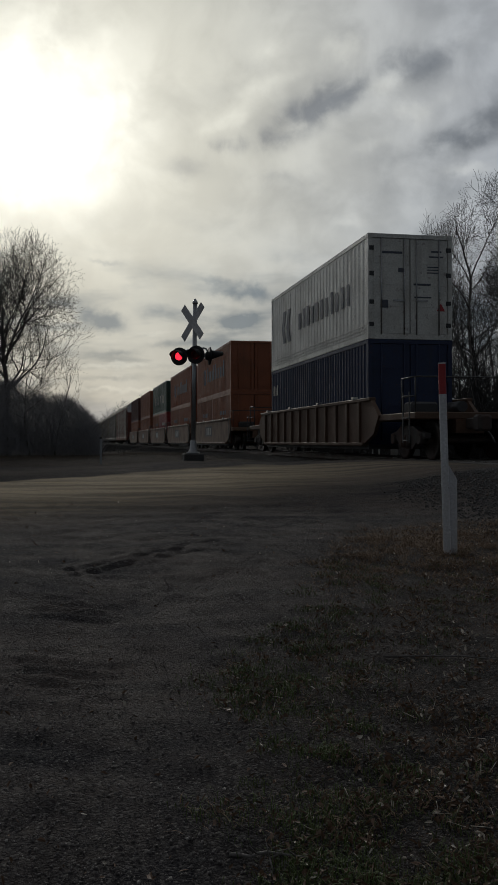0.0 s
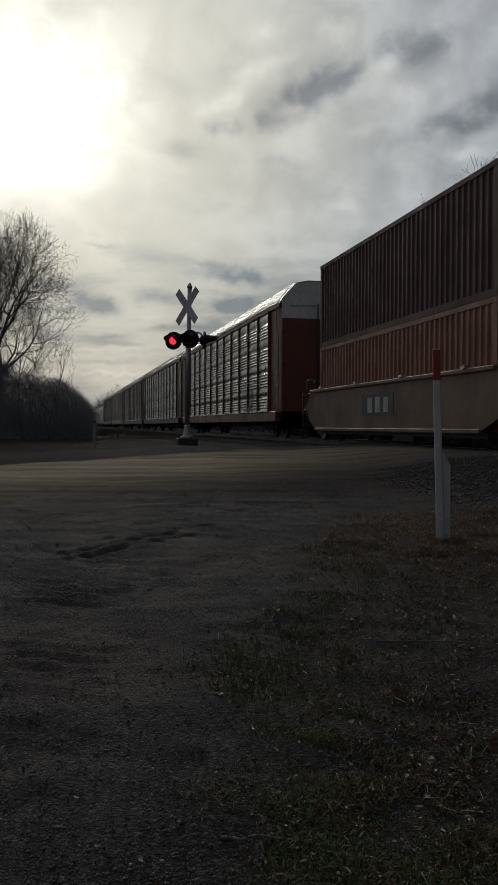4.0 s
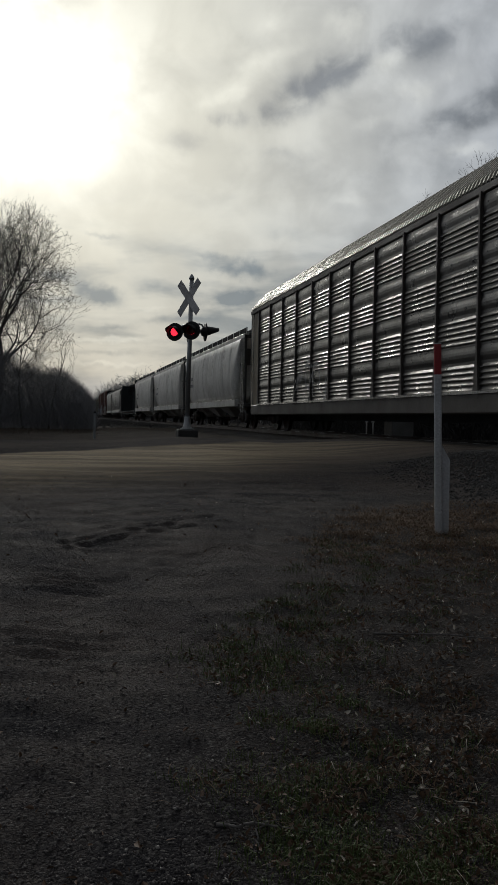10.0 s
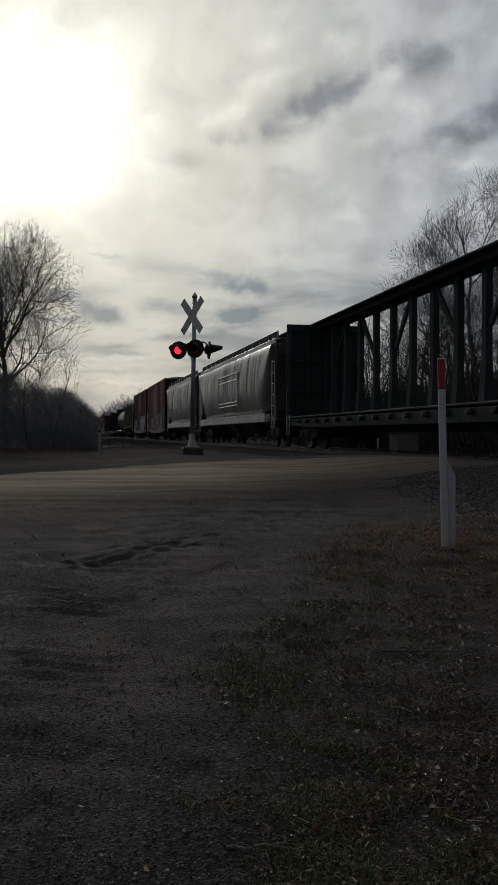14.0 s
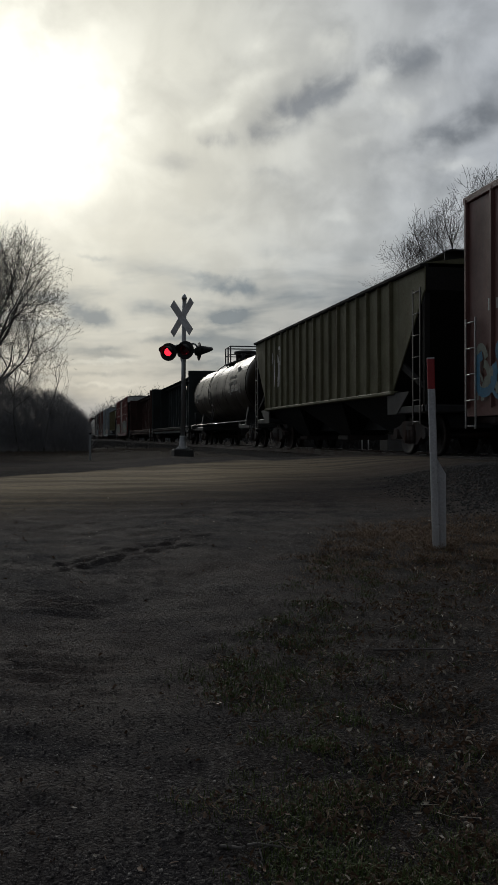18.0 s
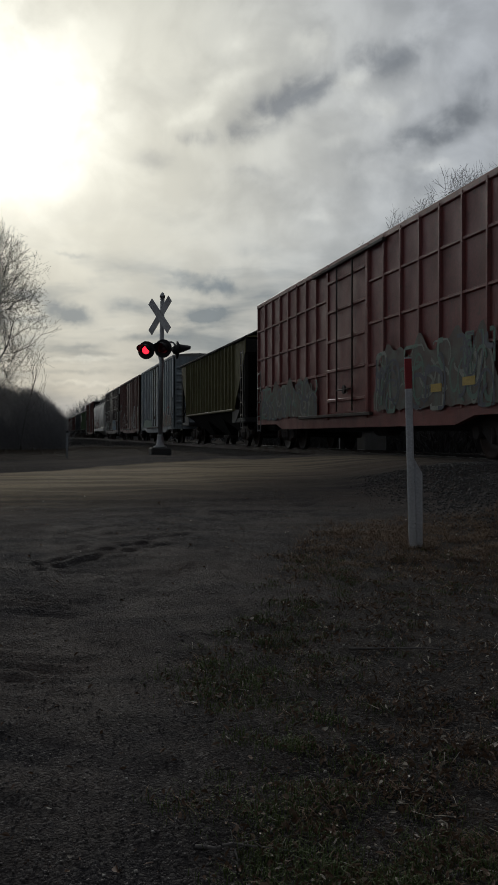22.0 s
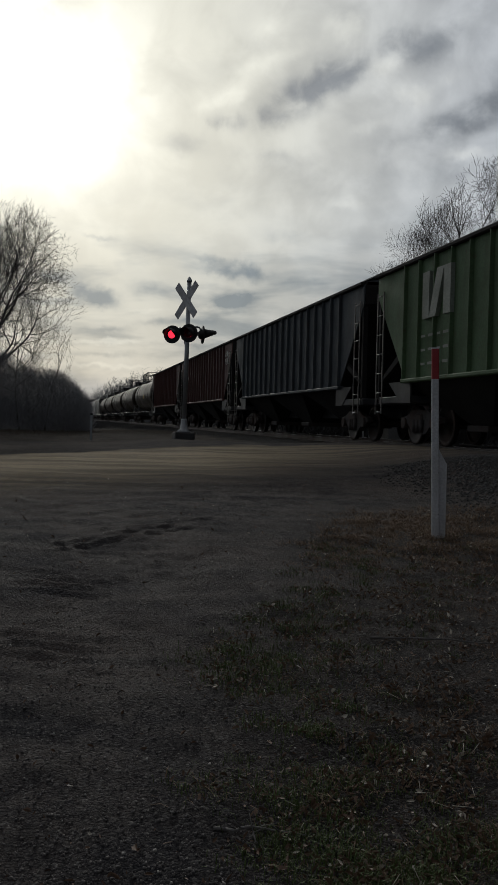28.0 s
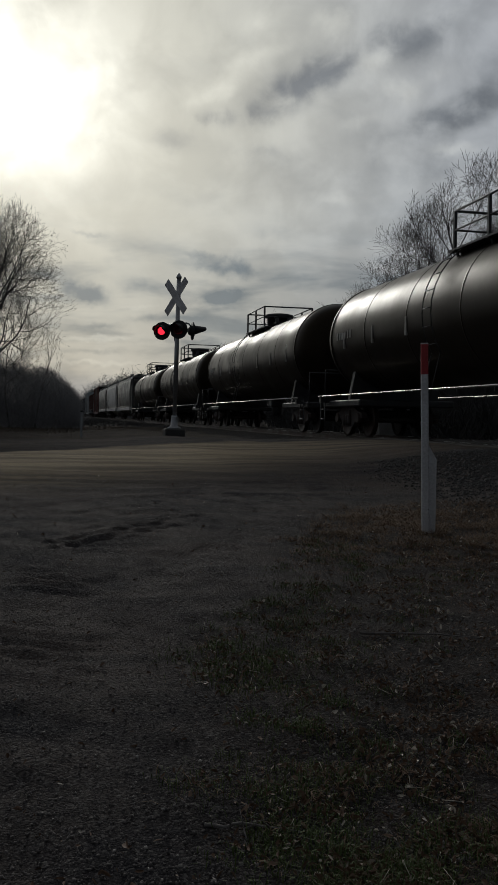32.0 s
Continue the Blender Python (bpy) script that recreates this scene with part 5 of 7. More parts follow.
def well_car(length, y0, y1, material, label, s, ribs=0, gear=True, board=True):
    """Well car: deep side sills between y0 and y1, end platforms over the trucks."""
    c = thing("well_car", label, "well car", "freight cars of the train")
    w = 1.42
    for side in (-1, 1):
        sill = Shape().prism([(y0 - 0.9, 1.10), (y0 - 0.3, 1.52), (y1 + 0.3, 1.52), (y1 + 0.9, 1.10), (y1 + 0.5, 0.62), (y1 - 0.3, 0.36), (y0 + 0.3, 0.36), (y0 - 0.5, 0.62)], min(side * w, side * (w - 0.1)), max(side * w, side * (w - 0.1)), "x")
        side_sill = part("side_sill", sill, material, c)
        part("top_chord", Shape().cbox(min(side * (w + 0.05), side * (w - 0.14)), max(side * (w + 0.05), side * (w - 0.14)), y0 - 0.3, y1 + 0.3, 1.50, 1.60, 0.02), material, side_sill)
        part("bottom_chord", Shape().cbox(min(side * (w + 0.05), side * (w - 0.14)), max(side * (w + 0.05), side * (w - 0.14)), y0 + 0.3, y1 - 0.3, 0.30, 0.40, 0.02), material, side_sill)
        if ribs:
            rib = Shape().box(-0.05, 0.05, -0.06, 0.06, 0.40, 1.50).mesh("rib", material)
            for k in range(ribs):
                part("rib", rib, material, side_sill, at=(side * (w + 0.02), y0 + 0.6 + (y1 - y0 - 1.2) * k / (ribs - 1), 0))
        for k in range(4):
            y = y0 + (y1 - y0) * (0.08 + 0.28 * k)
            part("tie_down", Shape().box(min(side * (w - 0.05), side * (w + 0.08)), max(side * (w - 0.05), side * (w + 0.08)), y - 0.1, y + 0.1, 1.60, 1.66), M_brightline, side_sill)
    part("well_floor", Shape().box(-w + 0.1, w - 0.1, y0 + 0.2, y1 - 0.2, 0.22, 0.32), M_black, c)
    for near in (True, False):
        a, b = (0.25, y0 + 0.1) if near else (y1 - 0.1, length - 0.25)
        plat = part("end_platform", Shape().cbox(-w + 0.05, w - 0.05, a, b, 0.95, 1.12, 0.02).box(-0.35, 0.35, a, b, 0.62, 0.95), material, c)
        q = a + 0.12 if near else b - 0.12
        rail = Shape()
        for x in (-w + 0.1, w - 0.1):
            rail.tube((x, q, 1.1), (x, q, 1.95), 0.018).tube((x, q + (0.9 if near else -0.9), 1.1), (x, q + (0.9 if near else -0.9), 1.95), 0.018)
            rail.tube((x, q, 1.95), (x, q + (0.9 if near else -0.9), 1.95), 0.018).tube((x, q, 1.5), (x, q + (0.9 if near else -0.9), 1.5), 0.016)
        rail.tube((-w + 0.1, q, 1.95), (w - 0.1, q, 1.95), 0.018)
        part("handrail", rail, M_black, plat)
        part("brake_valve", Shape().cbox(-0.9, -0.2, (a + b) / 2 - 0.3, (a + b) / 2 + 0.3, 1.12, 1.42, 0.05), M_black, plat)
        part("air_reservoir", Shape().tube((0.4, (a + b) / 2 - 0.4, 1.3), (0.4, (a + b) / 2 + 0.4, 1.3), 0.14, n=12), M_black, plat)
        ladder(c, -w - 0.04, a + 0.35 if near else b - 0.35, 0.45, 1.5, M_black)
    if board:
        part("owner_board", Shape().box(-w - 0.008, -w + 0.002, (y0 + y1) / 2 - 1.1, (y0 + y1) / 2 + 1.3, 0.72, 1.28), M_black, c, "dark owner panel")
        bars("lettering", c, -w - 0.008, (y0 + y1) / 2 - 0.8, (y0 + y1) / 2 + 1.0, 0.80, 1.20, M_offwhite, 3, "pale block lettering as plain bars", 5)
    running_gear(c, length, 1.5)
    return place(c, s)


# ---- autorack ----
def louvre_panel(length, high, material):
    """Galvanised side panel with four groups of pressed horizontal ridges and pierced flat bands between."""
    s = Shape()
    s.box(-0.012, 0.0, 0, length, 0, high)
    groups, gap = 4, high / 4
    for g in range(groups):
        for k in range(5):
            z = g * gap + 0.02 + k * 0.112
            s.prism([(-0.010, z), (-0.040, z + 0.018), (-0.046, z + 0.030), (-0.044, z + 0.042), (-0.018, z + 0.088), (-0.010, z + 0.100)], 0.02, length - 0.02)
        z = g * gap + 0.61
        s.prism([(-0.010, z), (-0.030, z + 0.10), (-0.034, z + 0.16), (-0.028, z + 0.22), (-0.010, z + 0.31)], 0.02, length - 0.02)
        for q in np.arange(0.22, length - 0.1, 0.36):
            s.box(-0.038, -0.030, q, q + 0.035, z + 0.14, z + 0.17)
    return s.mesh("side_panel", material)


def autorack(s, trim, end_material, end_top, label, plate=False, sheet=None, tall_ladder=True):
    c = thing("autorack_car", label, "autorack car", "freight cars of the train")
    L, w, sill, top = 27.8, 1.50, 0.84, 4.78
    n, a, b = 12, 1.9, 27.8 - 1.9
    step = (b - a) / n
    sheet = sheet or M_galv
    panel = louvre_panel(step - 0.10, top - 1.02, sheet)
    post = Shape().box(-0.05, 0.05, -0.034, 0.034, 1.0, top + 0.05).prism([(-0.046, 1.6), (0.046, 1.6), (0.13, 0.9), (-0.13, 0.9)], -0.054, 0.05, "x").mesh("post", trim)
    for side in (-1, 1):
        flip = Matrix.Rotation(0 if side < 0 else math.pi, 4, "Z")
        for k in range(n):
            y = a + k * step + 0.05
            part("side_panel", panel, sheet, c, at=Matrix.Translation((side * w, y if side < 0 else y + step - 0.10, 1.0)) @ flip)
        for k in range(n + 1):
            part("post", post, trim, c, at=Matrix.Translation((side * (w + 0.03), a + k * step, 0)))
        part("side_sill", Shape().cbox(min(side * (w + 0.08), side * (w - 0.2)), max(side * (w + 0.08), side * (w - 0.2)), 0.6, L - 0.6, 0.60, 1.0, 0.03), trim, c)
        part("sill_edge", Shape().box(min(side * (w + 0.11), side * (w + 0.02)), max(side * (w + 0.11), side * (w + 0.02)), a, b, 0.985, 1.035), M_brightline, c)
        part("top_rail", Shape().cbox(min(side * (w + 0.05), side * (w - 0.15)), max(side * (w + 0.05), side * (w - 0.15)), 0.2, L - 0.2, top, top + 0.16, 0.02), trim, c)
        for y in (0.0, L - 1.9):
            part("end_bay", Shape().cbox(min(side * (w - 0.02), side * (w - 0.08)), max(side * (w - 0.02), side * (w - 0.08)), y + 0.05, y + 1.85, 0.95, top, 0.01), end_material, c)
            ladder(c, side * (w + 0.03), y + (0.55 if y == 0 else 1.35), 1.0, 4.75 if tall_ladder else 2.55, M_grab)
    part("deck", Shape().box(-w + 0.1, w - 0.1, 0.3, L - 0.3, 0.85, 1.0), M_black, c)
    part("upper_deck", Shape().box(-w + 0.1, w - 0.1, 0.5, L - 0.5, 2.9, 2.98), M_galv, c)
    # arched roof with pressed ribs
    prof = [(-w - 0.04, top + 0.16), (-w + 0.02, top + 0.30), (-0.95, top + 0.88), (-0.5, top + 0.98), (0.5, top + 0.98), (0.95, top + 0.88), (w - 0.02, top + 0.30), (w + 0.04, top + 0.16)]
    roof = part("roof", Shape().prism(prof, 0.1, L - 0.1), M_galv_roof, c, "galvanised ribbed roof")
    rib = Shape()
    for k in range(150):
        y = 0.35 + k * (L - 0.7) / 150
        pr = [(px * 1.012, pz + 0.025) for px, pz in prof]
        v = [(px, y, pz) for px, pz in prof] + [(px, y + 0.03, pz) for px, pz in pr] + [(px, y + 0.08, pz) for px, pz in pr] + [(px, y + 0.11, pz) for px, pz in prof]
        m = len(prof)
        rib.add(v, [(j * m + i, j * m + i + 1, (j + 1) * m + i + 1, (j + 1) * m + i) for j in range(3) for i in range(m - 1)])
    part("roof_ribs", rib, M_galv_roof, roof)
    for y, sg in ((0.0, 1), (L, -1)):
        for x0, x1 in ((-w + 0.03, -0.02), (0.02, w - 0.03)):
            y0, y1 = sorted((y + sg * 0.02, y + sg * 0.09))
            d = part("end_door", Shape().box(x0, x1, y0, y1, 0.98, 4.35), end_material, c)
            outer, inner = (x0, x1) if x0 < 0 else (x1, x0)
            hi = Shape().prism([(outer, 4.36), (inner, 4.36), (inner, top + 0.94), (outer * 0.62, top + 0.86), (outer, top + 0.26)], y0 - 0.003, y1 + 0.003)
            part("door_top", hi, end_top, d)
            for q in (1.4, 2.6, 3.8):
                part("hinge", Shape().box(min(outer, outer * 0.93), max(outer, outer * 0.93), y0 - 0.02, y0, q, q + 0.12), M_black, d)
            part("latch_rod", Shape().tube((inner * 1.0 + (0.12 if x0 > 0 else -0.12), y0 - 0.03, 1.1), (inner + (0.12 if x0 > 0 else -0.12), y0 - 0.03, 4.9), 0.025, n=8), M_black, d)
    if plate:
        for x0 in (-0.68, 0.68):
            part("end_lettering", words("EXCESS HEIGHT CAR", 0.10, M_black), M_black, c, "black warning words", at=Matrix.Translation((x0, 0.010, 4.78)) @ Matrix.Rotation(radians(90), 4, "X"))
    part("center_sill", Shape().box(-0.25, 0.25, 0.6, L - 0.6, 0.42, 0.85), M_black, c)
    running_gear(c, L, 3.0)
    return place(c, s)


# ---- covered hopper with bulging sides ----
def round_hopper(s, L, body, trim, label, walk_mat=None, frame_panel=False, group_tag=None):
    c = thing("covered_hopper", label, "covered hopper", "freight cars of the train")
    w, z0, z1 = 1.58, 1.28, 4.02
    half = []
    for q in np.linspace(0, 1, 9):
        z = z0 + (z1 - z0) * q
        half.append((-(w - 0.20 * (2 * q - 1) ** 2 * (1.0 if q < 0.5 else 0.75)), z))
    roofp = [(-1.25, z1 + 0.12), (-0.8, z1 + 0.24), (0, z1 + 0.30), (0.8, z1 + 0.24), (1.25, z1 + 0.12)]
    ring = half + roofp + [(-x, z) for x, z in reversed(half)]
    secs = []
    ys = [0.55, 0.9, 1.5, 2.3] + list(np.linspace(3.0, L - 3.0, 150)) + [L - 2.3, L - 1.5, L - 0.9, L - 0.55]
    rs = random.Random(int(s * 10))
    dents = [(rs.uniform(2.5, L - 2.5), rs.uniform(0.07, 0.20), rs.uniform(0.012, 0.040)) for _ in range(24)]
    for y in ys:
        e = min(y, L - y)
        cut = float(np.clip((2.5 - e) / 1.95, 0, 1))       # the slope sheet lifts the lower edge towards the ends
        base = z0 + cut * (z1 - z0) * 0.93
        sec = []
        wob = 0.006 * math.sin(y * 2.1 + 1) - sum(dp * math.exp(-((y - yk) / wd) ** 2) for yk, wd, dp in dents)
        for x, z in ring:
            zz = base + (z - z0) * (z1 - base) / (z1 - z0) if z <= z1 else z
            sec.append((x * (1 + (wob / w * min(max((z - 1.7) / 1.2, 0), 1) if abs(x) > 1.2 and z < 4.0 else 0)), y, zz))
        secs.append(sec)
    part("body", Shape().loft(secs), body, c, "smooth bulging hopper body")
    part("side_sill", Shape().cbox(-w - 0.02, -w + 0.22, 1.6, L - 1.6, 0.98, 1.30, 0.02), trim, c, "pale straight side sill")
    part("side_sill", Shape().cbox(w - 0.22, w + 0.02, 1.6, L - 1.6, 0.98, 1.30, 0.02), trim, c)
    part("sill_edge", Shape().box(-w - 0.03, -w + 0.04, 1.7, L - 1.7, 1.30, 1.325), M_brightline, c)
    for side in (-1, 1):
        part("roof_edge", Shape().cbox(min(side * 1.2, side * 1.42), max(side * 1.2, side * 1.42), 0.5, L - 0.5, z1 - 0.08, z1 + 0.20, 0.02), trim, c)
        part("walkway_fascia", Shape().box(min(side * 1.28, side * 1.31), max(side * 1.28, side * 1.31), 0.5, L - 0.5, z1 + 0.19, z1 + 0.47), M_fascia, c)
    n = 5
    for k in range(1, n):
        y = 2.0 + (L - 4.0) * k / n
        sh = Shape()
        pts = [(x - 0.004, y, z) for x, z in half]
        sh.path(pts, 0.008, 5)
        part("weld_seam", sh, body, c)
    part("running_board", Shape().box(-0.92, -0.42, 0.3, L - 0.3, z1 + 0.44, z1 + 0.47).box(0.42, 0.92, 0.3, L - 0.3, z1 + 0.44, z1 + 0.47), walk_mat or M_black, c, "roof walkway grating")
    stay = Shape().box(-1.335, -1.31, -0.018, 0.018, z1 + 0.17, z1 + 0.48).box(1.31, 1.335, -0.018, 0.018, z1 + 0.17, z1 + 0.48).box(-0.97, 0.97, -0.015, 0.015, z1 + 0.36, z1 + 0.43).mesh("walk_support", M_white)
    for k in range(13):
        part("walk_support", stay, M_white, c, at=(0, 0.5 + (L - 1.0) * k / 12, 0))
    part("trough_hatch", Shape().cbox(-0.38, 0.38, 1.2, L - 1.2, z1 + 0.26, z1 + 0.42, 0.04), body, c)
    for k in range(4):
        y = 3.3 + (L - 6.6) * k / 3
        part("hopper_bay", Shape().add([(-1.35, y - 1.9, 1.3), (1.35, y - 1.9, 1.3), (1.35, y + 1.9, 1.3), (-1.35, y + 1.9, 1.3), (-0.45, y - 0.4, 0.5), (0.45, y - 0.4, 0.5), (0.45, y + 0.4, 0.5), (-0.45, y + 0.4, 0.5)],
             [(0, 1, 5, 4), (1, 2, 6, 5), (2, 3, 7, 6), (3, 0, 4, 7), (4, 5, 6, 7), (3, 2, 1, 0)]), body, c)
        part("outlet_gate", Shape().cbox(-0.6, 0.6, y - 0.45, y + 0.45, 0.38, 0.52, 0.02), M_truck, c)
    for near in (True, False):
        y = 0.25 if near else L - 0.25
        sg = 1 if near else -1
        end = Shape()
        for x in (-1.38, 1.38):
            end.box(x - 0.05, x + 0.05, min(y, y + sg * 0.1), max(y, y + sg * 0.1), 0.95, z1 + 0.1)
            end.prism([(y, 1.2), (y + sg * 0.12, 1.2), (y + sg * 1.3, 3.2), (y + sg * 1.2, 3.3)], x - 0.04, x + 0.04, "x")
        end.box(-1.42, 1.42, min(y, y + sg * 0.1), max(y, y + sg * 0.1), z1 - 0.02, z1 + 0.12)
        part("end_frame", end, M_black if near else trim, c)
        part("end_sheet", Shape().box(-1.25, 1.25, min(y + sg * 0.5, y + sg * 0.56), max(y + sg * 0.5, y + sg * 0.56), z1 - 1.2, z1 + 0.1), M_black if near else body, c)
        part("end_platform", Shape().cbox(-1.45, 1.45, min(y - sg * 0.1, y + sg * 1.9), max(y - sg * 0.1, y + sg * 1.9), 0.95, 1.1, 0.02), M_black, c)
        for side in (-1, 1):
            ladder(c, side * 1.48, y + sg * 0.32, 0.75, 3.3 if near else 4.0, trim)
        ladder(c, 0.9, y - sg * 0.03, 1.1, 4.2, trim, 0.4, "x", "end_ladder")
    if frame_panel:
        fr = Shape()
        ya, yb, za, zb = L * 0.36, L * 0.62, 1.85, 3.35
        for q in (za, za + 0.16, zb - 0.3, zb):
            fr.box(-w - 0.03, -w + 0.03, ya, yb, q - 0.018, q + 0.018)
        for q in (ya, yb):
            fr.box(-w - 0.03, -w + 0.03, q - 0.02, q + 0.02, za, zb)
        part("side_frame_lines", fr, M_brightline, c)
    else:
        bars("lettering", c, -w - 0.012, L - 4.7, L - 3.2, 2.25, 2.45, M_graphic, 6, "small dark stencilled figures as bars", 4)
        bars("lettering", c, -w - 0.012, L - 4.4, L - 3.6, 2.65, 2.85, M_graphic, 3, "small dark stencilled figures as bars", 6)
    part("center_sill", Shape().box(-0.25, 0.25, 0.4, L - 0.4, 0.62, 0.95), M_black, c)
    running_gear(c, L, 2.0)
    if group_tag:
        group_tag(c, -w - 0.012, L)
    return place(c, s)


# ---- covered hopper with flat, ribbed sides ----
def ribbed_hopper(s, L, body, label, ribs=17, mark=None):
    c = thing("ribbed_hopper", label, "covered hopper", "freight cars of the train")
    w, z0, z1 = 1.52, 1.48, 4.10
    for side in (-1, 1):
        a = side * w
        sheet = Shape().prism([(0.05, z1), (L - 0.05, z1), (L - 0.05, z1 - 0.5), (L - 2.0, z0), (2.0, z0), (0.05, z1 - 0.5)], min(a, a - side * 0.03), max(a, a - side * 0.03), "x")
        sheet = part("side_sheet", sheet, body, c)
        rib = Shape().prism([(0, -0.030), (side * 0.085, -0.016), (side * 0.085, 0.016), (0, 0.030)], z0, z1, "z").mesh("rib", body)
        for k in range(ribs):
            part("rib", rib, body, sheet, at=(a, 2.0 + (L - 4.0) * k / (ribs - 1), 0))
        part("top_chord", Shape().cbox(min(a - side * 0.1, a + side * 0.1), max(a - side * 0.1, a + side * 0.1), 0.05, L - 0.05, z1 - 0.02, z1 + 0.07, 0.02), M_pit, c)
        part("side_sill", Shape().cbox(min(a - side * 0.12, a + side * 0.09), max(a - side * 0.12, a + side * 0.09), 1.9, L - 1.9, z0 - 0.07, z0 + 0.02, 0.02), body, c)
    roof = Shape().prism([(-w, z1 + 0.08), (-0.7, z1 + 0.20), (0.7, z1 + 0.20), (w, z1 + 0.08)], 0.05, L - 0.05)
    part("roof", roof, body, c)
    part("running_board", Shape().box(-0.95, -0.5, 0.0, L, z1 + 0.36, z1 + 0.39).box(0.5, 0.95, 0.0, L, z1 + 0.36, z1 + 0.39).box(-0.95, 0.95, 0.02, 0.7, z1 + 0.362, z1 + 0.388).box(-0.95, 0.95, L - 0.7, L - 0.02, z1 + 0.362, z1 + 0.388), M_black, c, "roof walkway grating")
    stay = Shape().box(-0.95, 0.95, -0.02, 0.02, z1 + 0.15, z1 + 0.36).mesh("walk_support", M_black)
    for k in range(9):
        part("walk_support", stay, M_black, c, at=(0, 0.3 + (L - 0.6) * k / 8, 0))
    for k in range(4):
        y = 2.2 + (L - 4.4) * k / 3
        part("roof_hatch", Shape().cbox(-0.4, 0.4, y - 1.2, y + 1.2, z1 + 0.19, z1 + 0.33, 0.04), body, c)
    for y, sg in ((0.05, 1), (L - 0.05, -1)):
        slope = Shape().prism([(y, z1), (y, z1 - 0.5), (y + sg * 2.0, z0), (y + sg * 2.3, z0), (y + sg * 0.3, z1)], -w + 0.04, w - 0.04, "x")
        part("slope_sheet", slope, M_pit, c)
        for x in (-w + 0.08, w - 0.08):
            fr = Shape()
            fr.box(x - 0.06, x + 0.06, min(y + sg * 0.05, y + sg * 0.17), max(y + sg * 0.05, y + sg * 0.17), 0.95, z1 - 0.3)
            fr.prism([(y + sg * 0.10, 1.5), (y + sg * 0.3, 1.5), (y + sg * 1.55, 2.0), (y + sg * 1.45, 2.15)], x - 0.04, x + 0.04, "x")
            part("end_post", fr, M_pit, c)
        part("end_platform", Shape().cbox(-w + 0.02, w - 0.02, min(y, y + sg * 2.3), max(y, y + sg * 2.3), 0.95, 1.12, 0.02), M_black, c)
        for side in (-1, 1):
            ladder(c, side * (w + 0.05), y + sg * 0.35, 0.75, z1 - 0.5, M_grab)
            part("corner_gusset", Shape().prism([(y + sg * 0.9, 1.45), (y + sg * 2.3, 1.45), (y + sg * 2.3, 0.95), (y + sg * 1.7, 0.95)], min(side * w, side * (w - 0.04)), max(side * w, side * (w - 0.04)), "x"), M_black, c)
        ladder(c, 0.85, y - sg * 0.01, 1.1, z1 + 0.1, M_grab, 0.4, "x", "end_ladder")
    # bays near-black whatever the body colour: shade under the car is painted in
    for k in range(3):
        y = 4.0 + (L - 8.0) * k / 2
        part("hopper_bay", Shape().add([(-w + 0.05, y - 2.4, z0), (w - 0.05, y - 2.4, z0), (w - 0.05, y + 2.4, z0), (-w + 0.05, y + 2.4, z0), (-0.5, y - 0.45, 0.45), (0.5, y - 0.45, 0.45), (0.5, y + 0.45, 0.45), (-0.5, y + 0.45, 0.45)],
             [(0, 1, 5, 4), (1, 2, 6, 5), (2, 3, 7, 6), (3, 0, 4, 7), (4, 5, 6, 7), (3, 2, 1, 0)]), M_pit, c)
        part("outlet_gate", Shape().cbox(-0.65, 0.65, y - 0.5, y + 0.5, 0.33, 0.47, 0.02), M_truck, c)
    part("center_sill", Shape().box(-0.25, 0.25, 0.4, L - 0.4, 0.62, 0.95), M_black, c)
    if mark:
        mark(c, -w - 0.002, L)
    running_gear(c, L, 1.9)
    return place(c, s)


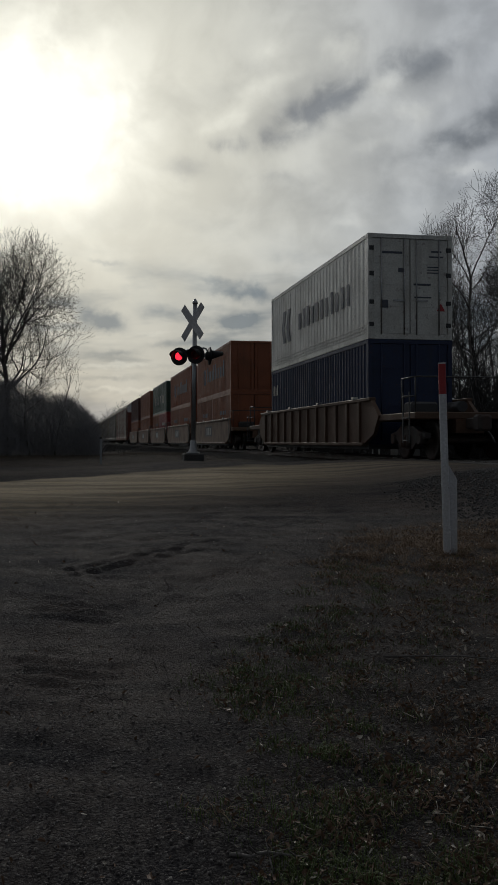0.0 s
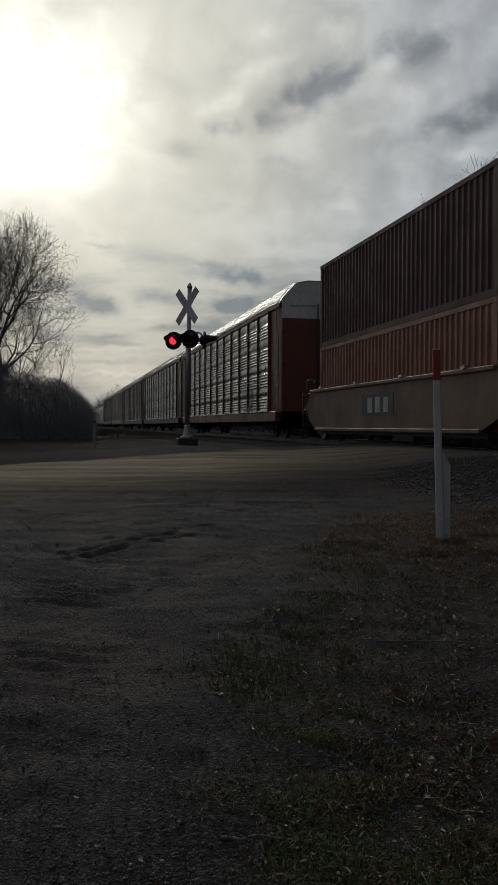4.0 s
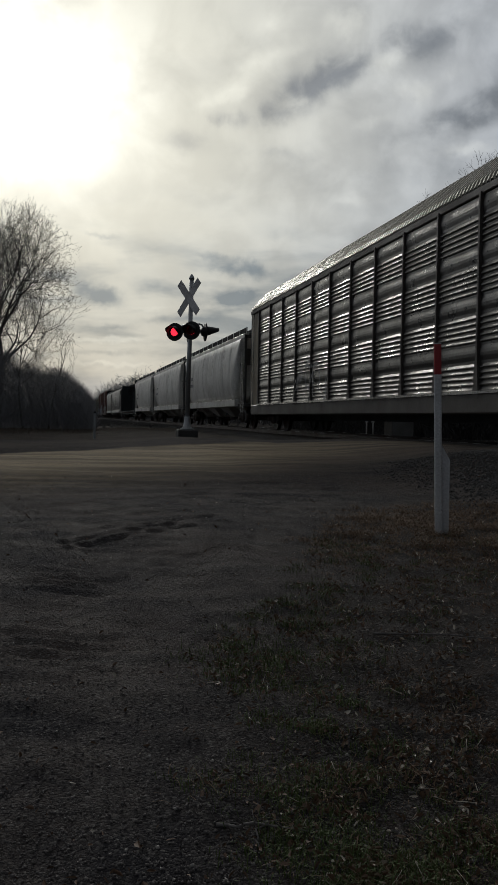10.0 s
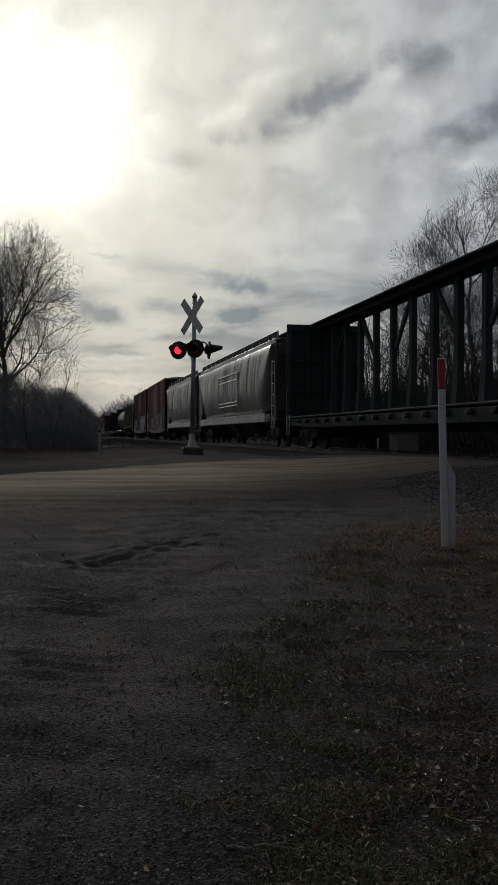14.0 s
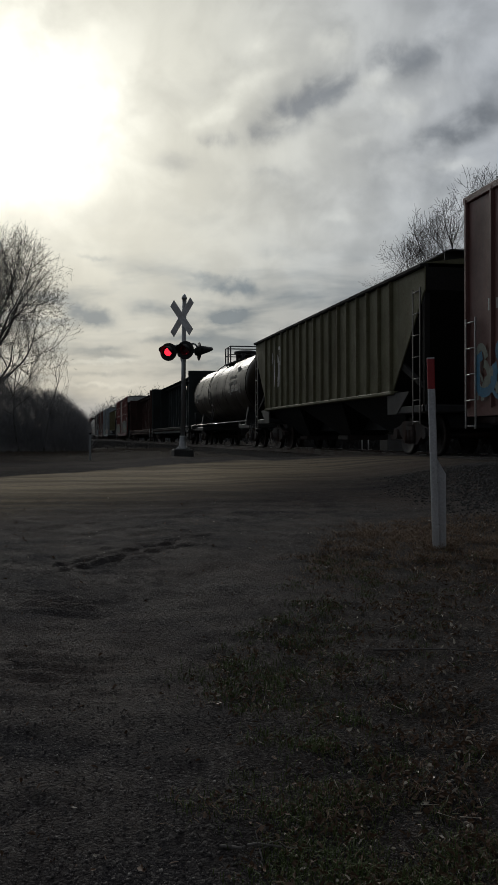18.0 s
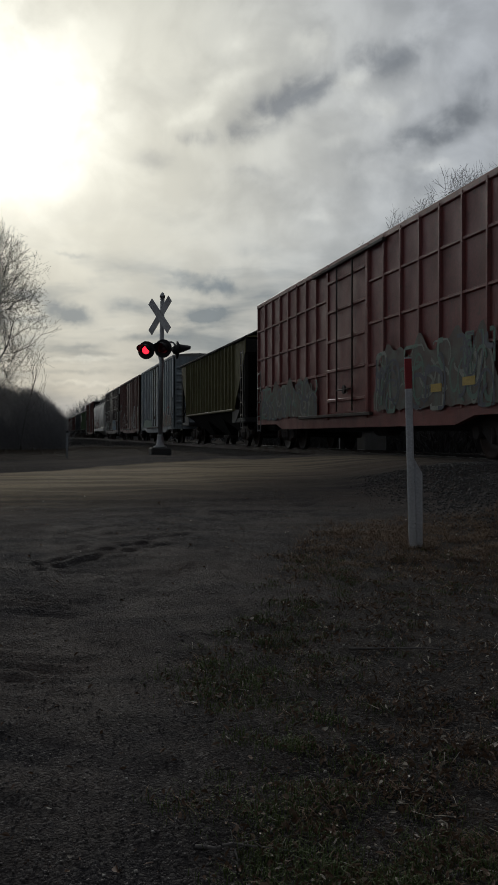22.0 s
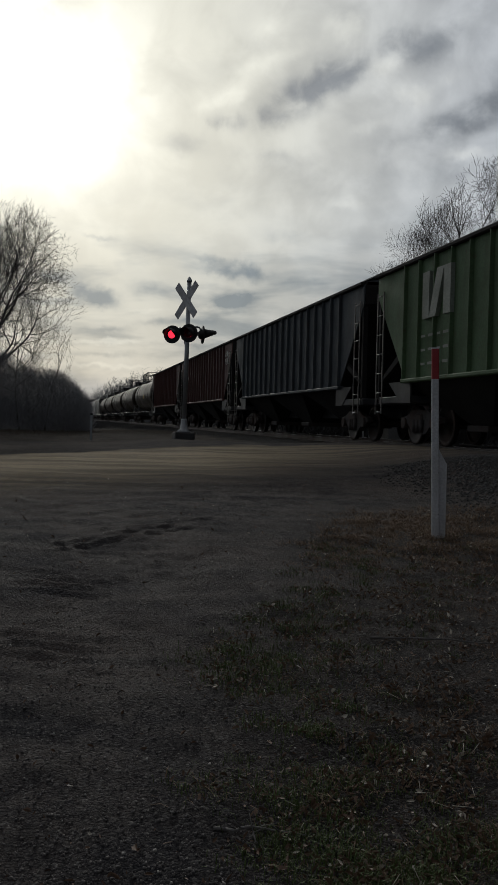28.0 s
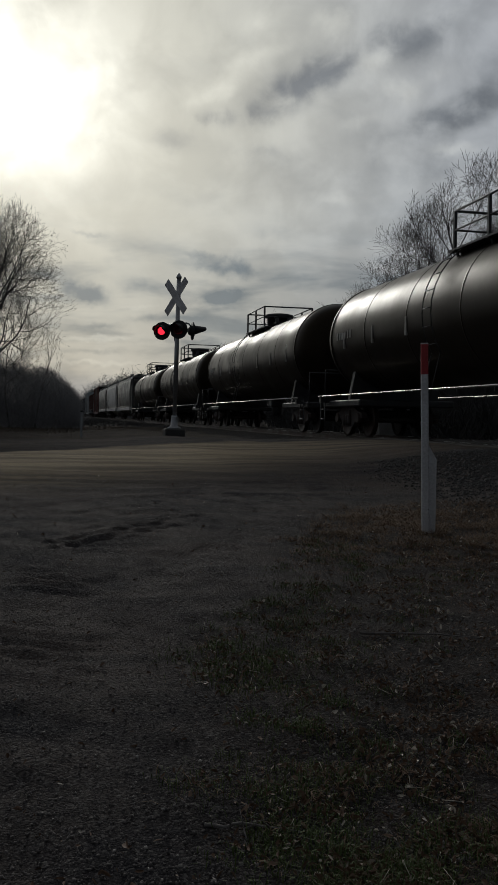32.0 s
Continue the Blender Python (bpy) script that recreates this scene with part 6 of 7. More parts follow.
# ---- boxcar ----
def boxcar(s, L, body, label, ribs=7, door_w=3.0, door_off=0.0, top=5.02, rails=(), roof=None, pale_end=False, mark=None):
    c = thing("boxcar", label, "boxcar", "freight cars of the train")
    w, z0 = 1.50, 0.86
    mid = L / 2 + door_off
    d0, d1 = mid - door_w / 2, mid + door_w / 2
    for side in (-1, 1):
        a = side * w
        for y0, y1 in ((0.05, d0), (d1, L - 0.05)):
            sheet = part("side_sheet", Shape().box(min(a, a - side * 0.05), max(a, a - side * 0.05), y0, y1, z0 + 0.1, top), body, c)
            rib = Shape().prism([(0, -0.052), (side * 0.06, -0.03), (side * 0.06, 0.03), (0, 0.052)], z0 + 0.1, top - 0.02, "z").mesh("rib", body)
            n = ribs
            for k in range(n):
                part("rib", rib, body, sheet, at=(a, y0 + 0.09 + (y1 - y0 - 0.18) * k / (n - 1), 0))
            for q in rails:
                part("rail", Shape().prism([(a, q - 0.045), (a + side * 0.05, q - 0.025), (a + side * 0.05, q + 0.025), (a, q + 0.045)], y0, y1), body, sheet)
        part("side_sill", Shape().prism([(0.1, z0 + 0.12), (L - 0.1, z0 + 0.12), (L - 0.1, z0 - 0.05), (L - 2.6, z0 - 0.05), (L - 3.4, z0 - 0.22), (3.4, z0 - 0.22), (2.6, z0 - 0.05), (0.1, z0 - 0.05)], min(a + side * 0.03, a - side * 0.1), max(a + side * 0.03, a - side * 0.1), "x"), body, c)
        part("top_chord", Shape().cbox(min(a + side * 0.05, a - side * 0.12), max(a + side * 0.05, a - side * 0.12), 0.02, L - 0.02, top - 0.10, top + 0.04, 0.015), roof or body, c)
        x0, x1 = min(a + side * 0.03, a - side * 0.04), max(a + side * 0.03, a - side * 0.04)
        door = part("door", Shape().box(x0, x1, d0 + 0.03, d1 - 0.03, z0 + 0.16, top - 0.14), body, c, "closed plug door with locking rods")
        for q in np.linspace(z0 + 0.5, top - 0.5, 5):
            part("door_rail", Shape().cbox(min(a + side * 0.03, a + side * 0.075), max(a + side * 0.03, a + side * 0.075), d0 + 0.06, d1 - 0.06, q - 0.04, q + 0.04, 0.01), body, door)
        for fy in (0.30, 0.70):
            yy = d0 + (d1 - d0) * fy
            part("lock_rod", Shape().tube((a + side * 0.10, yy, z0 + 0.2), (a + side * 0.10, yy, top - 0.2), 0.022, n=8), M_truck, door)
        part("door_crank", Shape().tube((a + side * 0.12, mid - 0.5, z0 + 0.75), (a + side * 0.12, mid + 0.5, z0 + 0.75), 0.02, n=8).tube((a + side * 0.08, mid, z0 + 0.75), (a + side * 0.13, mid, z0 + 0.75), 0.11, n=12), M_truck, door)
        for yy in (d0, d1):
            part("door_post", Shape().box(min(a, a + side * 0.07), max(a, a + side * 0.07), yy - 0.06, yy + 0.06, z0, top), body, c)
        for q in (z0 + 0.10, top - 0.13):
            part("door_track", Shape().cbox(min(a + side * 0.04, a + side * 0.13), max(a + side * 0.04, a + side * 0.13), d0 - (0.4 if q < 2 else 1.2), d1 + (2.6 if q < 2 else 1.2), q - 0.04, q + 0.04, 0.01), M_truck, c)
        for yy in (0.42, L - 0.42):
            ladder(c, a + side * 0.08, yy, 0.62, 2.6, M_bare)
    rf = Shape().prism([(-w - 0.03, top + 0.03), (-0.75, top + 0.12), (0, top + 0.15), (0.75, top + 0.12), (w + 0.03, top + 0.03), (w, top - 0.05), (-w, top - 0.05)], 0.03, L - 0.03)
    for k in range(int(L / 0.9)):
        y = 0.4 + k * 0.9
        rf.prism([(-w - 0.02, top + 0.05), (-0.75, top + 0.145), (0, top + 0.175), (0.75, top + 0.145), (w + 0.02, top + 0.05)], y, y + 0.09)
    part("roof", rf, roof or M_boxroof, c, "weathered sheet roof")
    for y, sg in ((0.05, 1), (L - 0.05, -1)):
        e = Shape().box(-w, w, min(y, y + sg * 0.06), max(y, y + sg * 0.06), z0 - 0.05, top)
        # shade of the gap between cars is put into the end colour
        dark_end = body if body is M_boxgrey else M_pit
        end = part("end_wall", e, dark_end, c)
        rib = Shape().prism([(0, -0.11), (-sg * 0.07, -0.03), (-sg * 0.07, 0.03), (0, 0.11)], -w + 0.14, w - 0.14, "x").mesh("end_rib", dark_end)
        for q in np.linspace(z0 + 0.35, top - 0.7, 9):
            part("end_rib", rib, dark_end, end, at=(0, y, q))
        if pale_end:
            part("end_panel", Shape().box(-w + 0.005, w - 0.005, min(y - sg * 0.012, y), max(y - sg * 0.012, y), top - 0.62, top - 0.03), M_white, end, "white high-load panel")
            if sg == 1:
                part("end_lettering", words("EXCESS HEIGHT CAR", 0.19, M_graphic), M_graphic, end, "dark warning words", at=Matrix.Translation((0, y - 0.016, top - 0.34)) @ Matrix.Rotation(radians(90), 4, "X"))
        ladder(c, 1.0, y - sg * 0.10, 0.9, 2.6, body, 0.42, "x", "end_ladder")
        part("cross_platform", Shape().box(-0.9, 0.9, min(y - sg * 0.05, y - sg * 0.35), max(y - sg * 0.05, y - sg * 0.35), 1.02, 1.06), M_black, end)
    part("floor", Shape().box(-w + 0.05, w - 0.05, 0.1, L - 0.1, z0, z0 + 0.12), M_black, c)
    part("center_sill", Shape().box(-0.25, 0.25, 0.4, L - 0.4, 0.55, z0), M_black, c)
    part("brake_reservoir", Shape().tube((-0.7, L / 2 - 1.2, 0.62), (-0.7, L / 2 - 0.2, 0.62), 0.19, n=14), M_truck, c)
    if mark:
        mark(c, -w - 0.003, L)
    running_gear(c, L, 2.4)
    return place(c, s)


# ---- tank car ----
def tank_car(s, L, label, mark=None, patch=False, long_walk=False, reach=(-2.2, 2.2)):
    c = thing("tank_car", label, "tank car", "freight cars of the train")
    r, zc, n = 1.50, 2.72, 48
    rings = []
    for y, k in [(0.55, 0.05), (0.60, 0.45), (0.72, 0.72), (0.90, 0.89), (1.15, 0.975), (1.4, 1.0)] + [(y, 1.0) for y in np.linspace(2.2, L - 2.2, 14)] + [(L - 1.4, 1.0), (L - 1.15, 0.975), (L - 0.90, 0.89), (L - 0.72, 0.72), (L - 0.60, 0.45), (L - 0.55, 0.05)]:
        rings.append([(math.cos(a) * r * k, y, zc + math.sin(a) * r * k) for a in np.linspace(0, 2 * math.pi, n, endpoint=False)])
    part("tank", Shape().loft(rings), M_tank, c, "glossy black cylindrical tank")

    def hoop(y, wd, rr):
        sh = Shape()
        rg = [[(math.cos(a) * q, yy, zc + math.sin(a) * q) for a in np.linspace(0, 2 * math.pi, n, endpoint=False)] for yy, q in ((y - wd, rr - 0.02), (y - wd * 0.8, rr), (y + wd * 0.8, rr), (y + wd, rr - 0.02))]
        return sh.loft(rg, caps=False)

    for k in range(1, 6):
        part("shell_seam", hoop(1.4 + (L - 2.8) * k / 6, 0.03, r + 0.006), M_tank, c)
    for y in (1.45, L - 1.45):
        part("head_band", hoop(y, 0.05, r + 0.02), M_tank, c)
    mid = L / 2
    plat = Shape()
    pz = zc + r + 0.02
    pz -= 0.22
    w0, w1 = (-1.3, 5.2) if long_walk else reach
    stations = [w0 + 0.25 + (w1 - w0 - 0.5) * k / (7 if long_walk else 2) for k in range(8 if long_walk else 3)]
    for x in (-1, 1):
        plat.box(min(x * 0.55, x * 1.02), max(x * 0.55, x * 1.02), mid + w0, mid + w1, pz + 0.02, pz + 0.06)
    for y in (w0 + 0.05, w1 - 0.45):
        plat.box(-0.55, 0.55, mid + y, mid + y + 0.4, pz + 0.20, pz + 0.24)
    for x in (-0.95, 0.95):
        for y in stations:
            plat.prism([(x - 0.04 * (1 if x > 0 else -1), pz + 0.02), (x, pz + 0.02), (x * 0.86, pz - 0.42), (x * 0.82, pz - 0.36)], mid + y - 0.03, mid + y + 0.03)
    platform = part("top_platform", plat, M_black, c, "steel grating platform")
    rail = Shape()
    for x in (-0.98, 0.98):
        for y in stations:
            rail.box(x - 0.03, x + 0.03, mid + y - 0.035, mid + y + 0.035, pz, pz + 0.85)
        rail.tube((x, mid + stations[0], pz + 0.85), (x, mid + stations[-1], pz + 0.85), 0.024).tube((x, mid + stations[0], pz + 0.45), (x, mid + stations[-1], pz + 0.45), 0.02)
    for y in (stations[0], stations[-1]):
        rail.tube((-0.98, mid + y, pz + 0.85), (0.98, mid + y, pz + 0.85), 0.028).tube((-0.98, mid + y, pz + 0.45), (0.98, mid + y, pz + 0.45), 0.022)
    part("platform_railing", rail, M_black, platform)
    pz += 0.22
    man = Shape()
    ring = [(math.cos(a), math.sin(a)) for a in np.linspace(0, 2 * math.pi, 20, endpoint=False)]
    man.loft([[(a * q, mid - 0.1 + b * q, zz) for a, b in ring] for zz, q in ((pz - 0.15, 0.46), (pz + 0.36, 0.50), (pz + 0.36, 0.58), (pz + 0.48, 0.58), (pz + 0.52, 0.40))])
    part("manway_dome", man, M_black, c)
    for x in (-1, 1):
        part("valve", Shape().tube((0.25 * x, mid - 0.8, pz - 0.1), (0.25 * x, mid - 0.8, pz + 0.3), 0.09, n=10).box(0.25 * x - 0.12, 0.25 * x + 0.12, mid - 0.86, mid - 0.74, pz + 0.3, pz + 0.34), M_black, c)
        lad = Shape()
        climb = 3.65 if long_walk else 1.15
        for yy in (mid + climb, mid + climb + 0.45):
            pts = [(x * (r + 0.12) * math.cos(a), yy, zc + (r + 0.12) * math.sin(a)) for a in np.linspace(-0.55, 1.05, 10)]
            lad.path([(x * (r + 0.13), yy, 0.8)] + pts, 0.014, 5)
        for a in np.linspace(-0.9, 1.0, 9):
            q = (x * (r + 0.12) * math.cos(a), zc + (r + 0.12) * math.sin(a)) if a > -0.5 else (x * (r + 0.13), zc + (r + 0.12) * math.sin(a))
            lad.tube((q[0], mid + climb, q[1]), (q[0], mid + climb + 0.45, q[1]), 0.012, n=5)
        part("side_ladder", lad, M_black, c)
        part("side_rail", Shape().tube((x * (r + 0.10), 0.6, 1.10), (x * (r + 0.10), L - 0.6, 1.10), 0.022, n=6), M_brightline, c, "worn bright side handrail")
        part("safety_bracket", Shape().box(min(x * (r - 0.3), x * (r + 0.1)), max(x * (r - 0.3), x * (r + 0.1)), 0.7, 0.9, 0.92, 1.12), M_black, c)
        part("safety_bracket", Shape().box(min(x * (r - 0.3), x * (r + 0.1)), max(x * (r - 0.3), x * (r + 0.1)), L - 0.9, L - 0.7, 0.92, 1.12), M_black, c)
        for y in (2.6, 4.8, 7.0, L - 7.0, L - 4.8, L - 2.6):
            a = 0.24
            part("reflector", Shape().box(min(x * (r * math.cos(a) - 0.005), x * (r + 0.012)), max(x * (r * math.cos(a) - 0.005), x * (r + 0.012)), y - 0.035, y + 0.035, zc - 0.36, zc + 0.06), M_chip, c) if x < 0 and abs(y - mid) > 0 else None
    for y, sg in ((0.3, 1), (L - 0.3, -1)):
        sad = Shape().cbox(-1.35, 1.35, min(y, y + sg * 3.2), max(y, y + sg * 3.2), 0.80, 0.98, 0.03)
        sad.prism([(-1.3, 0.95), (1.3, 0.95), (1.15, 1.75), (-1.15, 1.75)], y + sg * 2.2 - 0.1, y + sg * 2.2 + 0.1)
        part("stub_sill", sad, M_black, c)
        hr = Shape()
        for x in (-1.3, 1.3):
            hr.tube((x, y, 0.95), (x, y, 1.9), 0.018)
        hr.tube((-1.3, y, 1.9), (1.3, y, 1.9), 0.018)
        part("end_handrail", hr, M_black, c)
        for x in (-1.45, 1.45):
            ladder(c, x, y + sg * 0.3, 0.45, 1.0, M_black, 0.4, "y", "step")
    part("bottom_outlet", Shape().tube((0, mid, 0.55), (0, mid, 1.3), 0.2, n=12).cbox(-0.3, 0.3, mid - 0.3, mid + 0.3, 0.9, 1.2, 0.04), M_black, c)
    if patch:
        part("placard", Shape().box(-r - 0.04, -r - 0.028, mid - 2.5, mid - 1.95, zc - 0.42, zc - 0.02), M_yellow, c, "yellow placard")
    bars("lettering", c, -r - 0.008, L - 3.2, L - 1.9, zc - 0.1, zc + 0.12, M_offwhite, 6, "small pale stencilled figures as bars", 8)
    if mark:
        mark(c, -r - 0.008, L)
    running_gear(c, L, 1.9)
    return place(c, s)


# ---- centre-beam flat car ----
def centerbeam(s, L, body, label):
    c = thing("centerbeam_flatcar", label, "flatcar", "freight cars of the train")
    w, deck, top = 1.42, 1.12, 4.45
    part("deck", Shape().cbox(-w, w, 0.2, L - 0.2, deck - 0.12, deck, 0.02), body, c)
    for side in (-1, 1):
        part("side_sill", Shape().prism([(0.2, deck - 0.05), (L - 0.2, deck - 0.05), (L - 0.2, 0.82), (L - 3.5, 0.72), (3.5, 0.72), (0.2, 0.82)], min(side * w, side * (w - 0.1)), max(side * w, side * (w - 0.1)), "x"), body, c)
        winch = Shape().tube((-0.1, 0, 0), (0.1, 0, 0), 0.07, n=8).box(-0.08, 0.06, -0.13, 0.13, -0.02, 0.06).mesh("winch", M_truck)
        for k in range(17):
            part("winch", winch, M_truck, c, at=(side * (w + 0.03), 2.2 + (L - 4.4) * k / 16, 0.93))
    for y, sg in ((0.2, 1), (L - 0.2, -1)):
        b = Shape().box(-w, w, min(y, y + sg * 0.10), max(y, y + sg * 0.10), deck, top + 0.05)
        bulk = part("bulkhead", b, body, c, "tall end bulkhead")
        for x in np.linspace(-w + 0.1, w - 0.1, 5):
            part("bulkhead_rib", Shape().box(x - 0.06, x + 0.06, min(y + sg * 0.10, y + sg * 0.26), max(y + sg * 0.10, y + sg * 0.26), deck, top), body, bulk)
        for z in (deck + 0.9, deck + 2.0, top - 0.2):
            part("bulkhead_girt", Shape().box(-w, w, min(y + sg * 0.10, y + sg * 0.20), max(y + sg * 0.10, y + sg * 0.20), z, z + 0.12), body, bulk)
        if sg == 1:
            stencils = Shape()
            rs = random.Random(4)
            for k in range(9):
                wd = rs.uniform(0.3, 0.9)
                stencils.box(-wd / 2, wd / 2, y - 0.008, y + 0.001, top - 0.35 - k * 0.17, top - 0.35 - k * 0.17 + 0.05)
            part("end_stencils", stencils, M_graphic, bulk)
        ladder(c, -w - 0.03, y + sg * 0.4, 0.5, 1.1, M_bare)
        ladder(c, -0.9, y - sg * 0.03, 1.1, 4.3, body, 0.42, "x", "end_ladder")
    beam = part("top_chord", Shape().cbox(-0.34, 0.34, 0.3, L - 0.3, top - 0.14, top + 0.02, 0.03).box(-0.56, 0.56, 0.3, L - 0.3, top + 0.02, top + 0.06), body, c)
    foot, head = [(-0.15, -0.16), (0.15, -0.16), (0.15, 0.16), (-0.15, 0.16)], [(-0.08, -0.11), (0.08, -0.11), (0.08, 0.11), (-0.08, 0.11)]
    post = Shape().loft([[(px, py, deck) for px, py in foot], [(px, py, deck + 1.0) for px, py in head], [(px, py, top - 0.13) for px, py in head]], smooth=False).mesh("post", body)
    n = 14
    for k in range(n):
        part("post", post, body, c, at=(0, 1.5 + (L - 3.0) * k / (n - 1), 0))
    step = (L - 3.0) / (n - 1)
    for k in range(0, n - 1):
        y = 1.5 + step * k
        if k % 2 == 0:
            part("diagonal_brace", Shape().prism([(y + 0.15, deck + 1.9), (y + 0.24, deck + 1.80), (y + step - 0.1, top - 0.27), (y + step - 0.2, top - 0.18)] if k % 4 else [(y + step - 0.15, deck + 1.9), (y + step - 0.24, deck + 1.80), (y + 0.1, top - 0.27), (y + 0.2, top - 0.18)], -0.04, 0.04, "x"), body, c)
    part("center_sill", Shape().box(-0.3, 0.3, 0.4, L - 0.4, 0.55, deck - 0.1), body, c)
    running_gear(c, L, 2.2)
    return place(c, s)


def consist():
    # double stacks
    well_car(20.6, 3.6, 17.0, M_wellbrown, "rusty brown well car with ribbed sides under stacked containers", 20.0, ribs=12, board=False)
    container("reefer_container", 12.19, 2.44, 2.896, M_reefer, "white refrigerated container with dark lettering, stacked on top", 24.1, 3.25, True, reefer_graphic, 0.36)
    container("navy_container", 12.19, 2.44, 2.896, M_navy, "dark navy corrugated container in the well", 24.1, 0.34, False, word_bars(11.0, 11.9, 1.9, 2.3, M_offwhite, 3, 2))
    starts = (45.8, 61.35, 76.9, 92.45, 108.0)
    tops = ((M_orange, "faded orange corrugated container, stacked on top", line_graphic),
            (M_orange, "faded orange corrugated container, stacked on top", line_graphic),
            (M_green, "dark green corrugated container with spaced pale letters, stacked on top", big_letters(4, 2.4, 11.2, 0.85, 1.5, M_offwhite, 0)),
            (M_orange_dull, "dull orange corrugated container, stacked on top", None),
            (M_oxide, "brown corrugated container, stacked on top", None))
    for k, s in enumerate(starts):
        well_car(15.3, 1.5, 13.8, M_tan, "tan well car unit with a dark owner panel", s - 1.55)
        mat, label, g = tops[k]
        container("top_container", 12.19, 2.44, 2.59, mat, label, s, 2.94, False, g)
        if k < 3:
            for j, y in enumerate((0.0, 6.12)):
                m = M_red if (k, j) == (2, 0) else M_orange_dull if j else M_orange
                container("short_container", 6.06, 2.44, 2.59, m, "red short corrugated container in the well" if m is M_red else "orange short corrugated container in the well", s + y, 0.34, False,
                          word_bars(1.5, 3.6, 1.5, 1.75, M_offwhite if m is M_red else M_graphic, 4, k + j))
        else:
            container("well_container", 12.19, 2.44, 2.59, M_orange_dull, "dull orange corrugated container in the well", s, 0.34, False, None)
    # autoracks
    for k in range(5):
        trim = (M_rack_brown, M_rack_grey, M_rack_grey, M_rack_tan, M_rack_grey)[k]
        c = autorack(124.3 + 28.94 * k, trim, (M_rack_brown, M_rack_tan, M_rack_tan, M_rack_tan, M_rack_tan)[k], M_white if k == 0 else M_galv_roof, sheet=M_galv_dull if k == 2 else M_galv, label=
                     ("enclosed autorack car with louvred galvanised sides and brown posts", "enclosed autorack car with louvred galvanised sides and grey posts",
                      "enclosed autorack car with louvred galvanised sides and grey posts", "enclosed autorack car with graffiti on louvred galvanised sides", "enclosed autorack car with louvred galvanised sides and grey posts")[k], plate=k == 0, tall_ladder=k != 1)
        tag_strokes(c, -1.565, 4.0 + 3 * k, 8.0 + 3 * k, 1.05, 2.3, (M_tagwhite, M_taggreen) if k % 2 else (M_tagwhite,), 30 + k, 10, 0.03)
    # grey hoppers
    for k, s in enumerate((269.2, 289.9, 310.5)):
        round_hopper(s, 19.9, M_hopper, M_hopper_pale, "grey covered hopper with smooth bulging sides and pale sill")
    centerbeam(331.7, 22.7, M_beam, "empty dark green centerbeam flatcar with tall bulkheads")
    round_hopper(355.6, 21.0, M_hopper_dark, M_hopper, "dark grey covered hopper with a framed panel on its side", frame_panel=True)
    round_hopper(377.8, 16.9, M_hopper_dark, M_hopper, "short dark grey covered hopper")

    def tags1(c, x, L):
        tag_strokes(c, x - 0.06, 2.0, 6.8, 0.95, 2.2, (M_taggreen, M_tagwhite), 51, 16)
        tag_strokes(c, x - 0.06, 9.5, 15.0, 0.95, 1.9, (M_tagwhite,), 52, 16, 0.035)

    def tags2(c, x, L):
        tag_strokes(c, x - 0.06, 1.4, 6.6, 0.95, 2.3, (M_tagred, M_tagwhite, M_tagblue), 53, 16, 0.085)
        tag_strokes(c, x - 0.06, 9.8, 15.4, 0.95, 2.1, (M_faded, M_tagblue), 54, 18)
        bars("lettering", c, x - 0.003, 13.2, 15.2, 2.75, 2.98, M_offwhite, 7, "pale stencilled figures as bars", 7)

    boxcar(395.8, 16.1, M_brown, "tall brown boxcar with vertical ribs and graffiti", mark=tags1)
    boxcar(413.9, 16.1, M_brown, "tall brown boxcar with colourful graffiti along its sill", mark=tags2)

    def faint(c, x, L):
        tag_strokes(c, x - 0.002, L - 4.4, L - 2.2, 2.3, 3.6, (M_hopper,), 60, 8, 0.05)
    ribbed_hopper(431.9, 17.3, M_olive, "olive ribbed covered hopper", mark=faint)

    def soy(c, x, L):
        for k, (a, b) in enumerate(((3.5, 5.2), (3.3, 5.2), (3.0, 5.6))):
            low = 3.08 - 0.30 * k
            bars("lettering", c, -math.sqrt(2.25 - (low - 2.72) ** 2) - 0.008, a, b, low, low + (0.14 if k == 0 else 0.2), M_offwhite, 9, "white company lettering as plain bars", 9 + k)
        part("emblem", Shape().prism([(3.3, 3.32), (3.5, 3.32), (3.75, 3.52), (3.5, 3.5), (3.35, 3.56)], -1.38, -1.30, "x"), M_offwhite, c)
    tank_car(450.0, 17.5, "black tank car with white lettering", soy, reach=(-1.5, 0.35))
    centerbeam(468.9, 22.7, M_beam, "empty dark green centerbeam flatcar with tall bulkheads")
    centerbeam(492.7, 23.2, M_beam_brown, "empty dark brown centerbeam flatcar with tall bulkheads")

    def tags3(c, x, L):
        tag_fill(c, x - 0.0605, 1.6, 7.6, 0.98, 2.5, M_palegreen, 5)
        tag_fill(c, x - 0.0605, 12.0, 18.6, 0.98, 2.2, M_palegreen, 6)
        tag_strokes(c, x - 0.062, 1.8, 7.4, 0.98, 2.3, (M_faded, M_taggreen, M_graphic), 61, 22, 0.03)
        tag_strokes(c, x - 0.062, 12.0, 18.4, 0.98, 2.0, (M_taggreen, M_faded, M_graphic), 62, 20, 0.03)
        part("yellow_stencil", Shape().box(x - 0.07, x - 0.055, 2.5, 3.0, 1.36, 1.52).box(x - 0.07, x - 0.055, 3.9, 4.4, 1.30, 1.46), M_yellow, c)
    boxcar(517.8, 19.2, M_boxred, "tall red boxcar with grid ribs, pale end panel and green graffiti", ribs=9, rails=(2.1, 3.1, 4.1), pale_end=True, mark=tags3)
